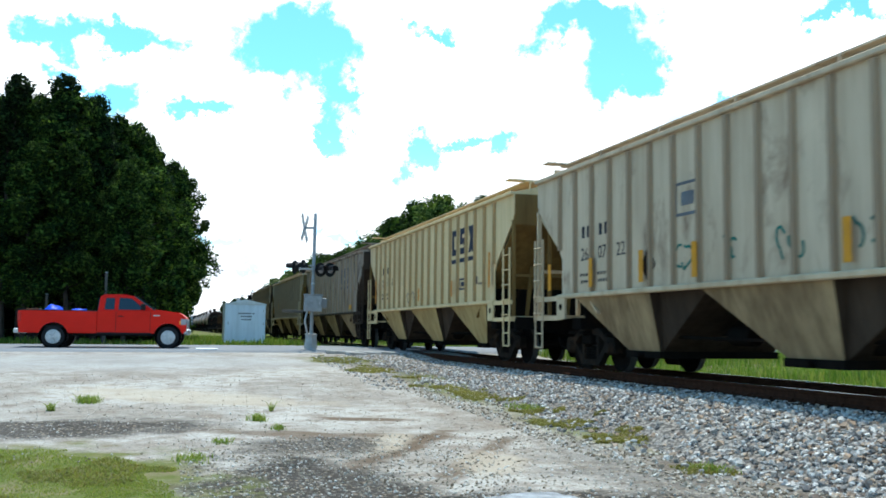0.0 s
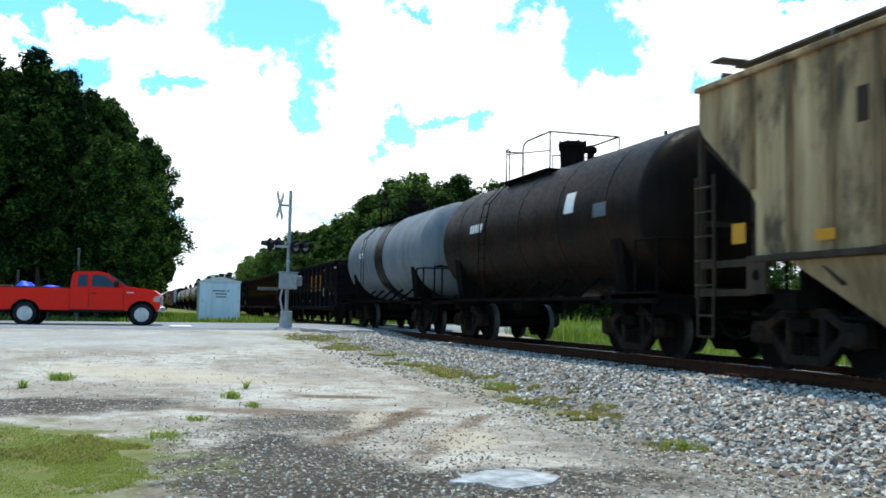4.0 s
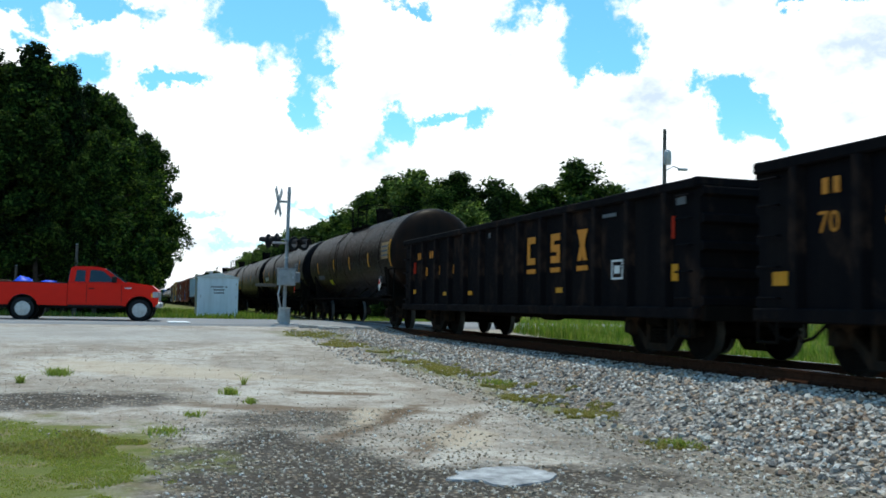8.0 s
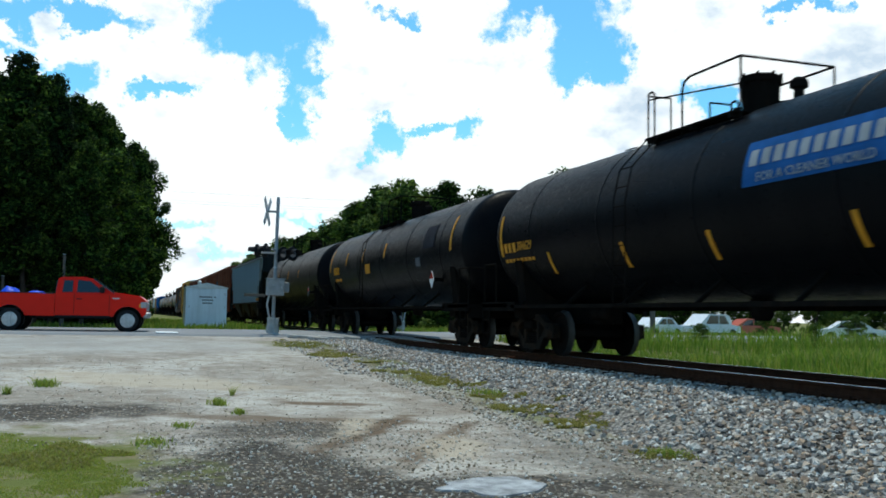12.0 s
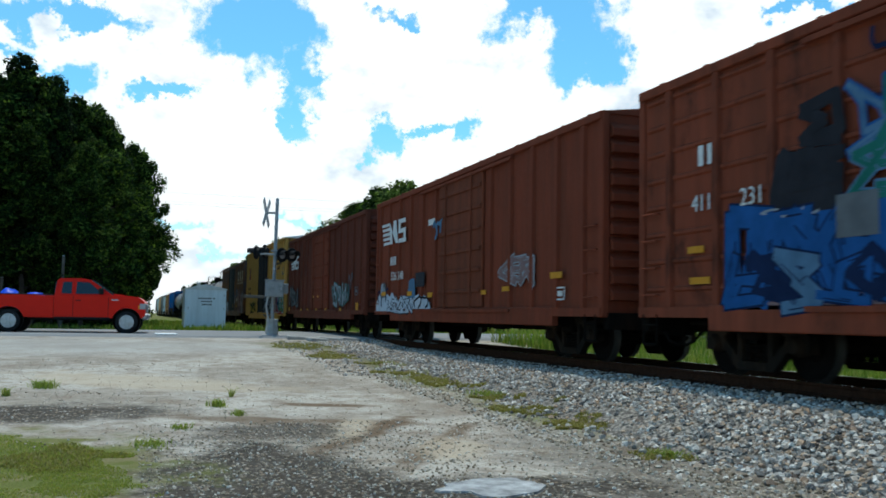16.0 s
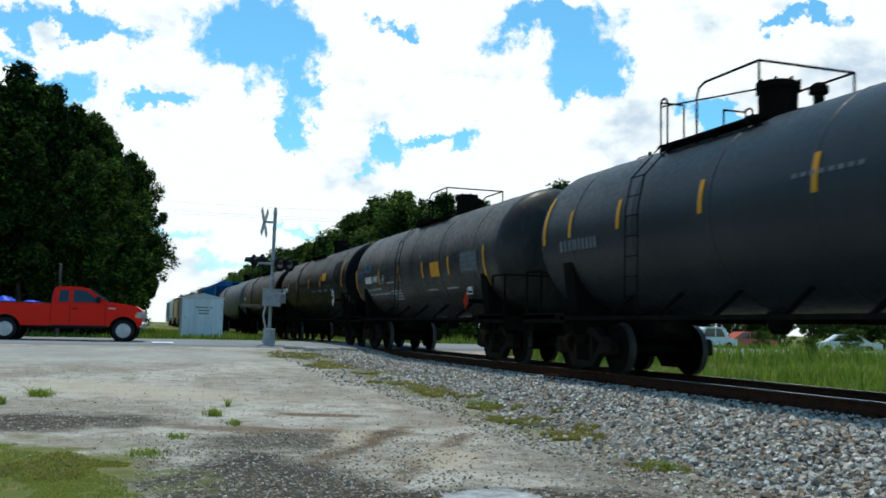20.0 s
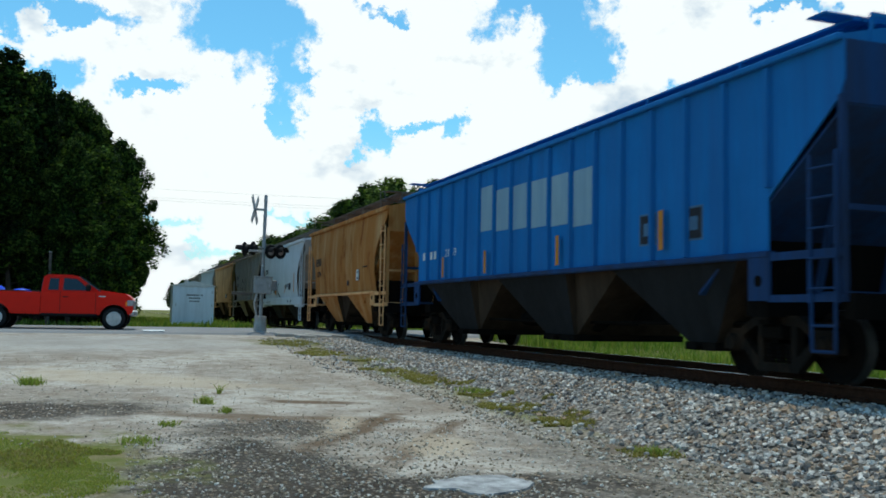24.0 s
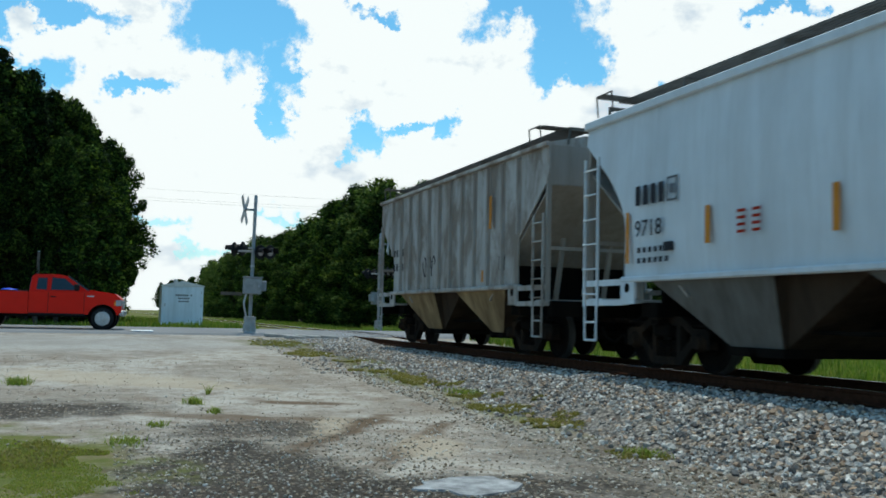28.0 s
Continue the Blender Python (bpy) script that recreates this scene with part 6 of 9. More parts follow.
def letter_piece(car, x, y, z, text, size, wide, fills, edge):
    """Large sprayed letters, each with a pale rim."""
    for k, ch in enumerate(text):
        yc = y - k * size * wide
        for grow, mat, lift in ((0.10, edge, 0.0), (0.05, fills[k % len(fills)], 0.006)):
            me = glyphs(ch, size, grow=grow).copy()
            me.materials.clear()
            me.materials.append(mat)
            ob = new("graffiti", me)
            ob.parent = car
            ob.matrix_basis = side_frame(x - lift, yc, z) @ Matrix.Diagonal((wide * 1.35, 1, 1, 1))


def side_sheets(car, L, top, bottom, inset, bulge, mat, name="side_sheet", steps=10, th=0.03):
    """The two long sides; inset(z): how far they stop short of the car's ends; bulge(z): how far they swell."""
    for s in (-1, 1):
        zs = [bottom + (top - bottom) * k / steps for k in range(steps + 1)]
        vs, fs = [], []
        for z in zs:
            e, x = L / 2 - inset(z), s * (SIDE - 0.06 + bulge(z))
            vs += [(x, -e, z), (x, e, z), (x - s * th, -e, z), (x - s * th, e, z)]
        for k in range(steps):
            a, b = 4 * k, 4 * k + 4
            fs += [(a, a + 1, b + 1, b), (a + 2, b + 2, b + 3, a + 3), (a, b, b + 2, a + 2), (a + 1, a + 3, b + 3, b + 1)]
        n = 4 * steps
        fs += [(0, 2, 3, 1), (n, n + 1, n + 3, n + 2)]
        part(name, Geo().add(vs, fs), mat, car, smooth=30)


def hopper_bays(car, L, bays, z0, z1, mat):
    """Discharge pockets: a long slope on one side of each outlet, a steep one on the other, a valley sheet, dark with
    soot and painted shade, set in between.
    """
    far = L / 2 - 1.95
    pitch = (2 * far) / (bays - 1 + 0.70)
    q = pitch / 4.6
    xt, xb = SIDE - 0.06, 1.14
    for k in range(bays):
        last = k == bays - 1
        a = far - k * pitch
        g0, g1, f = a - 1.70 * q, a - (2.30 if last else 2.80) * q, a - (3.2 if last else 3.05) * q
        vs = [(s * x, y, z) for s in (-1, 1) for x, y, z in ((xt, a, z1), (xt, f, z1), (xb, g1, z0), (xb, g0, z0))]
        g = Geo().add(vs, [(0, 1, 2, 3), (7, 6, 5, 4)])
        # sloping faces: the shade under the car goes into their dark colour
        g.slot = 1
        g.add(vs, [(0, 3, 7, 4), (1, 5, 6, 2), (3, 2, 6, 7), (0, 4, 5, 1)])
        bay = part("hopper_bay", g, [mat, P["soot_shade"]], car, "outward faces painted, sloping faces dark with soot and painted shade")
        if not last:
            # dark sheet that paints the shaded valley between two bays
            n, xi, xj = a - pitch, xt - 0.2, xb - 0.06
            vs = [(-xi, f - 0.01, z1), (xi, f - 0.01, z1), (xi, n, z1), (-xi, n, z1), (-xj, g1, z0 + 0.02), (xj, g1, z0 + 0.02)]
            part("valley_sheet", Geo().add(vs, [(0, 1, 2, 3), (0, 4, 5, 1), (3, 2, 5, 4), (0, 3, 4), (1, 5, 2)]), P["soot_shade"], bay, "dark valley sheet, soot and shade in its colour")
        g = Geo().box(-xb - 0.05, xb + 0.05, g1 - 0.06, g0 + 0.06, z0 - 0.10, z0 + 0.02)
        g.rod((-xb - 0.16, (g0 + g1) / 2, z0 - 0.05), (-xb, (g0 + g1) / 2, z0 - 0.05), 0.05, 8)
        part("outlet_gate", g, M["steel_dark"], bay)


def running_board(car, L, z, mat, wide=0.62, offset=0.78, rails=True, over=-0.3, grating=False):
    """Raised roof walkway of grating on brackets, with crosswalks at the ends."""
    for s in (-1, 1):
        g = Geo()
        n = 9 if grating else 4
        w = 0.014 if grating else wide / 8 - 0.012
        for k in range(n):
            x = s * (offset - wide / 2 + wide * (k + 0.5) / n)
            g.box(x - w, x + w, -L / 2 - over, L / 2 + over, z, z + 0.03)
        part("running_board", g, mat, car)
    n = max(5, int(L / 2.2))
    for k in range(n + 1):
        y = -L / 2 + L * k / n
        g = Geo().bar((-offset - wide / 2, y, z - 0.03), (offset + wide / 2, y, z - 0.03), 0.05, 0.06)
        for s in (-1, 1):
            g.bar((s * (offset + wide / 2 - 0.03), y, z - 0.02), (s * (offset + wide / 2 + 0.02), y, z - 0.33), 0.035)
        part("walkway_bracket", g, mat, car)
    for s in (-1, 1):
        g = Geo()
        y = s * (L / 2 + over - 0.15)
        for k in range(3):
            g.box(-SIDE + 0.05, SIDE - 0.05, y - 0.16 + k * 0.11, y - 0.07 + k * 0.11, z + 0.031, z + 0.055)
        if grating:
            g.path([(-SIDE + 0.05, y + s * 0.1, z - 0.3), (-SIDE + 0.02, y + s * 0.1, z + 0.05), (-SIDE + 0.02, y - s * 0.4, z + 0.05), (-SIDE + 0.05, y - s * 0.4, z - 0.3)], 0.014)
        part("end_walkway", g, mat, car)


def covered_hopper(name, label, L, mat, bay_mat, ribs=14, bays=4, smooth=False, top=4.08, sill=1.50, low=0.34, roof_mat=None, board=None,
                   sill_mat=None, end_mat=None, group="cars of the train", walk_z=None, side_sill=0.16, deep_sill=False, rib_mat=None):
    car = thing(name, label, "freight car", group)
    roof_mat, board, sill_mat, end_mat = roof_mat or mat, board or mat, sill_mat or mat, end_mat or mat
    cut = 1.35
    if smooth:
        def inset(z):
            t = (3.75 - z) / 1.55
            return 0.02 if t <= 0 else cut * math.sin(min(1, t) * math.pi / 2) if t < 1 else cut - 0.18 * min(1, (t - 1) * 1.2)

        def bulge(z):
            return 0.075 * math.sin(max(0, min(1, (z - sill) / (top - sill))) * math.pi)
    else:
        def inset(z):
            return 0.0 if z > 3.45 else cut * min(1, (3.45 - z) / 1.12)

        def bulge(z):
            return 0.0
    side_sheets(car, L, top, sill, inset, bulge, mat, steps=14)
    # roof with a raised trough and hatch covers
    g = Geo().prism([(-SIDE + 0.05, top), (-0.75, top + 0.17), (0.75, top + 0.17), (SIDE - 0.05, top), (SIDE - 0.05, top - 0.05), (-SIDE + 0.05, top - 0.05)], 1, -L / 2, L / 2)
    part("roof", g, roof_mat, car)
    n = max(4, int(L / 1.5))
    for k in range(n):
        y = -L / 2 + 0.5 + (L - 1.0) * (k + 0.5) / n
        part("roof_hatch", Geo().box(-0.36, 0.36, y - (L - 1) / n * 0.47, y + (L - 1) / n * 0.47, top + 0.171, top + 0.29, 0.03), roof_mat, car)
    running_board(car, L, walk_z or top + 0.30, board, grating=walk_z is not None)
    for s in (-1, 1):
        # top chord, side sill, ends
        xs = sorted((s * (SIDE - 0.07), s * (SIDE + 0.03)))
        part("top_chord", Geo().box(*xs, -L / 2, L / 2, top - (0.12 if smooth else 0.07), top + 0.012, 0.015), mat, car)
        xs = sorted((s * (SIDE - 0.12), s * (SIDE + 0.035)))
        if deep_sill:
            part("side_sill", Geo().box(*xs, -L / 2 + 0.05, L / 2 - 0.05, sill - side_sill - 0.12, sill + 0.06, 0.02), sill_mat, car)
        else:
            part("side_sill", Geo().box(*xs, -L / 2 + cut - 0.1, L / 2 - cut + 0.1, sill - side_sill + 0.1, sill + 0.03, 0.02), sill_mat, car)
        # most end_mat paints are darker than the sides: end shade is painted in
        y = s * L / 2
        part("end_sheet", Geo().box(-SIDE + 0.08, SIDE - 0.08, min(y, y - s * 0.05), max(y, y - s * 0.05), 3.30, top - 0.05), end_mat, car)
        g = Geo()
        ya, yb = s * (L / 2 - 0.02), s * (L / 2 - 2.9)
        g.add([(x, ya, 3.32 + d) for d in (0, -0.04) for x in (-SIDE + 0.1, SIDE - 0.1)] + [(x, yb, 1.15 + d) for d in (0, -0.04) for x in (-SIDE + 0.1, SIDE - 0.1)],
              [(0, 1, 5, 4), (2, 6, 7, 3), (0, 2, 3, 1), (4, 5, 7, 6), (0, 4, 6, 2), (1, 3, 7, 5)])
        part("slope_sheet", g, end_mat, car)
        part("shear_plate", Geo().box(-1.25, 1.25, s * (L / 2 - 1.95) - 0.03, s * (L / 2 - 1.95) + 0.03, 0.95, 1.95), M["steel_dark"], car)
        # end platform, corner posts and bracing
        ye, yi = s * L / 2, s * (L / 2 - 2.0)
        g = Geo().box(-SIDE + 0.05, SIDE - 0.05, min(ye, ye - s * 0.5), max(ye, ye - s * 0.5), 1.06, 1.12)
        for x in (-SIDE + 0.05, SIDE - 0.05):
            g.box(x - 0.05, x + 0.05, min(ye, ye - s * 1.3), max(ye, ye - s * 1.3), 1.00, 1.09)
        part("end_platform", g, sill_mat, car)
        g = Geo()
        for x in (-SIDE + 0.08, SIDE - 0.08):
            g.bar((x, ye - s * 0.05, 1.1), (x, ye - s * 0.05, 3.4), 0.08, 0.08)
        for x in (-0.55, 0.55):
            g.bar((x, ye - s * 0.06, 1.1), (x, ye - s * 0.06, 3.35), 0.07, 0.1)
            g.bar((x, ye - s * 1.55, 1.1), (x, ye - s * 1.2, 2.4), 0.08, 0.08)
        g.box(-SIDE + 0.1, SIDE - 0.1, ye - 0.05, ye + 0.05, 2.05, 2.12)
        part("end_frame", g, end_mat, car)
        for x in (-SIDE - 0.02, SIDE + 0.02):
            y0, y1 = ye - s * 0.06, ye - s * 0.50
            ladder(car, x, min(y0, y1), max(y0, y1), 0.98, 2.75 if not smooth else 3.5, sill_mat, 5 if not smooth else 6)
            stirrup(car, x, ye - s * 0.28, sill_mat)
            part("jacking_plate", Geo().box(min(x, x * 0.97), max(x, x * 0.97), min(yi + s * 0.35, yi + s * 0.75), max(yi + s * 0.35, yi + s * 0.75), 1.02, sill + 0.02), sill_mat, car)
            part("jacking_hole", Geo().lathe([(x * 0.99, 0.075), (x * 1.003, 0.075)], 14, "x", (0, yi + s * 0.55, 1.27)), M["steel_dark"], car)
            part("platform_rail", Geo().box(min(x * 0.985, x * 0.965), max(x * 0.985, x * 0.965), min(ye, ye - s * 1.3), max(ye, ye - s * 1.3), sill - 0.10, sill + 0.0), sill_mat, car)
        part("brake_wheel" if s > 0 else "placard_holder",
             Geo().lathe([(ye + s * 0.06, 0.28), (ye + s * 0.09, 0.29), (ye + s * 0.1, 0.26)], 16, "y", (0.35, 0, 2.6)) if s > 0 else
             Geo().box(0.1, 0.55, ye - 0.08, ye - 0.06, 1.6, 2.05), M["steel_dark"], car)
    if not smooth:
        PANELS[car.name] = ((L - 2.62) / (ribs - 1), ribs % 2 / 2)
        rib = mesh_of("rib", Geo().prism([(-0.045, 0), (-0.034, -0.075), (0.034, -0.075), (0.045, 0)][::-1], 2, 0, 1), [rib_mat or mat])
        for s in (-1, 1):
            for k in range(ribs):
                y = (-0.5 + k / (ribs - 1)) * (L - 2.62)
                zb = sill + 0.04
                while inset(zb) > L / 2 - abs(y) - 0.06 and zb < top - 0.3:
                    zb += 0.05
                r = part("rib", rib, None, car)
                # drawn out in z on the shared mesh
                r.matrix_basis = Matrix(((0, -s, 0, s * (SIDE - 0.06)), (1, 0, 0, y), (0, 0, top - 0.10 - zb, zb), (0, 0, 0, 1)))
    # bay_mat mostly darker than the body: shade below the sill painted in
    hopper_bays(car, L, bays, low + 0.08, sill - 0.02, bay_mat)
    underframe(car, L, (-L / 2 + 1.75, L / 2 - 1.75))
    return car


def tank_car(name, label, L, mat, r=TANK_R, zc=TANK_Z, walkway="dome", band=None, belt=0, group="cars of the train", head_mat=None, dome_y=0.3, end_rail=True):
    car = thing(name, label, "tank car", group)
    h = 0.62
    prof = [(-L / 2 + 0.02, 0.02)]
    for k in range(1, 9):
        a = k / 8 * math.pi / 2
        prof.append((-L / 2 + h - h * math.cos(a), r * math.sin(a)))
    prof += [(-L / 2 + h + 0.02, r), (-0.05, r), (0.05, r)]
    prof += [(-a, rr) for a, rr in prof[::-1] if a < -0.06]
    part("tank_shell", Geo().lathe(prof, 48, "y", (0, 0, zc)), mat, car, smooth=40)
    # welded hoops
    for y in [(-0.5 + (k + 0.5) / 5) * (L - 1.6) for k in range(5)]:
        g = Geo().lathe([(y - 0.03, r + 0.001), (y - 0.02, r + 0.008), (y + 0.02, r + 0.008), (y + 0.03, r + 0.001)], 48, "y", (0, 0, zc), caps=False)
        part("weld_hoop", g, mat, car, smooth=40)
    if band:
        part("centre_band", Geo().lathe([(-0.55, r + 0.002), (-0.54, r + 0.012), (0.54, r + 0.012), (0.55, r + 0.002)], 48, "y", (0, 0, zc), caps=False), band, car, smooth=40)
    zt = zc + r
    dark = M["steel_dark"]
    # manway, valve housing, safety vent
    g = Geo().lathe([(zt - 0.06, 0.27), (zt + 0.46, 0.29), (zt + 0.48, 0.32), (zt + 0.57, 0.33), (zt + 0.60, 0.27)], 18, "z", (0, dome_y, 0))
    bolts = []
    for k in range(8):
        a = k * 0.785
        bolts.append(Geo().rod((0.31 * math.cos(a), dome_y + 0.31 * math.sin(a), zt + 0.42), (0.31 * math.cos(a), dome_y + 0.31 * math.sin(a), zt + 0.62), 0.025, 5))
    dome = part("manway", g, head_mat or dark, car, smooth=40)
    for g in bolts:
        part("bolt", g, dark, dome)
    g = Geo().lathe([(zt - 0.05, 0.08), (zt + 0.22, 0.08), (zt + 0.24, 0.14), (zt + 0.34, 0.14), (zt + 0.40, 0.06)], 12, "z", (0.05, dome_y - 0.82, 0))
    part("safety_valve", g, dark, car, smooth=40)
    # platform, hand rails, ladder
    zp, xr = zt - 0.26, 0.85
    near, gate, back, top = dome_y - 0.65, dome_y + 0.9, dome_y + 1.95, zt + 0.68
    for s in (-1, 1):
        for k in range(3):
            x = s * (0.46 + k * 0.16)
            part("platform_board", Geo().box(min(x, x + s * 0.14), max(x, x + s * 0.14), near, back, zp + 0.1, zp + 0.135), dark, car)
        for y in (near + 0.15, dome_y + 0.5, back - 0.15):
            part("platform_bracket", Geo().bar((s * 0.4, y, zp + 0.06), (s * 0.95, y, zp + 0.06), 0.06, 0.07), dark, car)
        x = s * xr
        part("hand_rail", Geo().path([(x, near, zp), (x, near, top), (x, gate - 0.22, top), (x, gate - 0.06, top - 0.06), (x, gate, top - 0.2), (x, gate, zp)], 0.02), dark, car)
        part("gate_post", Geo().path([(x, back, zp), (x, back, top - 0.02), (x, back - 0.12, top), (x, back - 0.2, top - 0.06), (x, back - 0.2, zp)], 0.019), dark, car)
        part("mid_rail", Geo().path([(x, back, top - 0.12), (x, near, top - 0.42)], 0.014), dark, car)
        part("end_gate", Geo().path([(x, back, top - 0.05), (s * 0.4, back, top - 0.05), (s * 0.4, back, zp + 0.1)], 0.018), dark, car)
    part("cross_rail", Geo().path([(-xr, near, top), (xr, near, top)], 0.02), dark, car)
    for s in (-1, 1):
        g = Geo()
        xo, yl = SIDE + 0.03, back - 0.3
        for y in (yl - 0.2, yl + 0.2):
            g.path([(s * xo, y, 0.95), (s * xo, y, zc + 0.2), (s * (xo - 0.12), y, zc + 0.75), (s * 0.9, y, zt - 0.12)], 0.013)
        for k in range(9):
            z = 1.0 + k * 0.33
            x = xo if z < zc + 0.2 else xo - 0.33 * ((z - zc - 0.2) / (zt - zc - 0.2))
            g.rod((s * x, yl - 0.2, z), (s * x, yl + 0.2, z), 0.01, 6)
        part("ladder", g, dark, car)
    # saddles, stub sills, end platforms, side walkway rail
    bog = L / 2 - 1.55
    for s in (-1, 1):
        y = s * bog
        g = Geo().prism([(-1.25, 1.02), (1.25, 1.02), (1.38, 2.05), (1.0, 1.5), (0.45, 1.16), (-0.45, 1.16), (-1.0, 1.5), (-1.38, 2.05)], 1, y - 0.2, y + 0.2)
        part("saddle", g, dark, car)
        ye = s * (L / 2 + 0.12)
        g = Geo().box(-SIDE, SIDE, min(ye, ye - s * 1.5), max(ye, ye - s * 1.5), 0.98, 1.06)
        g.box(-SIDE, -SIDE + 0.06, min(ye, ye - s * 1.9), max(ye, ye - s * 1.9), 0.9, 1.1).box(SIDE - 0.06, SIDE, min(ye, ye - s * 1.9), max(ye, ye - s * 1.9), 0.9, 1.1)
        part("end_platform", g, dark, car)
        g = Geo()
        yy = ye - s * 0.06
        g.path([(-SIDE + 0.05, yy - s * 0.7, 1.06), (-SIDE + 0.05, yy - s * 0.7, 1.95), (-SIDE + 0.05, yy, 1.95), (-SIDE + 0.05, yy, 1.06)], 0.024)
        g.path([(SIDE - 0.05, yy - s * 0.7, 1.06), (SIDE - 0.05, yy - s * 0.7, 1.95), (SIDE - 0.05, yy, 1.95), (SIDE - 0.05, yy, 1.06)], 0.024)
        g.path([(-SIDE + 0.05, yy, 1.95), (SIDE - 0.05, yy, 1.95)], 0.024)
        part("end_rail", g, dark, car)
        for x in (-SIDE, SIDE):
            stirrup(car, x, ye - s * 0.3, dark, 0.4, 1.0)
        part("side_walk", Geo().box(*sorted((s * (SIDE - 0.22), s * SIDE)), -L / 2 + 1.6, L / 2 - 1.6, 0.96, 1.03), dark, car)
        for k in range(7):
            y = (-0.5 + k / 6) * (L - 3.4)
            part("walk_bracket", Geo().bar((s * (SIDE - 0.12), y, 0.97), (s * 0.9, y, zc - r * 0.78), 0.06), dark, car)
    g = Geo().lathe([(0.78, 0.12), (0.86, 0.18), (1.2, 0.2)], 12, "z", (0, 0.3, 0))
    part("bottom_outlet", g, dark, car)
    underframe(car, L, (-bog, bog), 0.74, 1.0, stub=True)
    car["r"] = r
    return car


def on_shell(car_r, zc, z, lift=0.008):
    """Half width of a tank at height z, where markings lie."""
    return math.sqrt(max(0.01, car_r * car_r - (z - zc) ** 2)) + lift


def shell_patch(car, y, z, w, h, mat, r=TANK_R, zc=TANK_Z, lift=0.012, name="marking", n=6):
    """A marking that follows the curve of a tank."""
    a0 = math.asin(max(-0.98, min(0.98, (z - h / 2 - zc) / r)))
    a1 = math.asin(max(-0.98, min(0.98, (z + h / 2 - zc) / r)))
    vs, fs = [], []
    for k in range(n + 1):
        a = a0 + (a1 - a0) * k / n
        for d in (lift, 0.001):
            x, zz = -(r + d) * math.cos(a), zc + (r + d) * math.sin(a)
            vs += [(x, y - w / 2, zz), (x, y + w / 2, zz)]
    for k in range(n):
        i = 4 * k
        fs += [(i, i + 1, i + 5, i + 4), (i + 2, i + 6, i + 7, i + 3), (i, i + 4, i + 6, i + 2), (i + 1, i + 3, i + 7, i + 5)]
    fs += [(0, 2, 3, 1), (4 * n, 4 * n + 1, 4 * n + 3, 4 * n + 2)]
    return part(name, Geo().add(vs, fs), mat, car)


def shell_text(car, y, z, n, w, h, mat, num="", r=TANK_R, zc=TANK_Z):
    """A row of letter bars on a tank, and its number."""
    step = w / (n + (len(num) and 0))
    for i in range(n):
        shell_patch(car, y + w / 2 - (i + 0.5) * step, z, step * 0.62, h, mat, r, zc)
    if num:
        lettering(car, num, mat, -on_shell(r, zc, z + 0.03, 0.012), y - w / 2 - h * 0.5 * len(num) * 0.75, z, h * 1.35, 0.95)


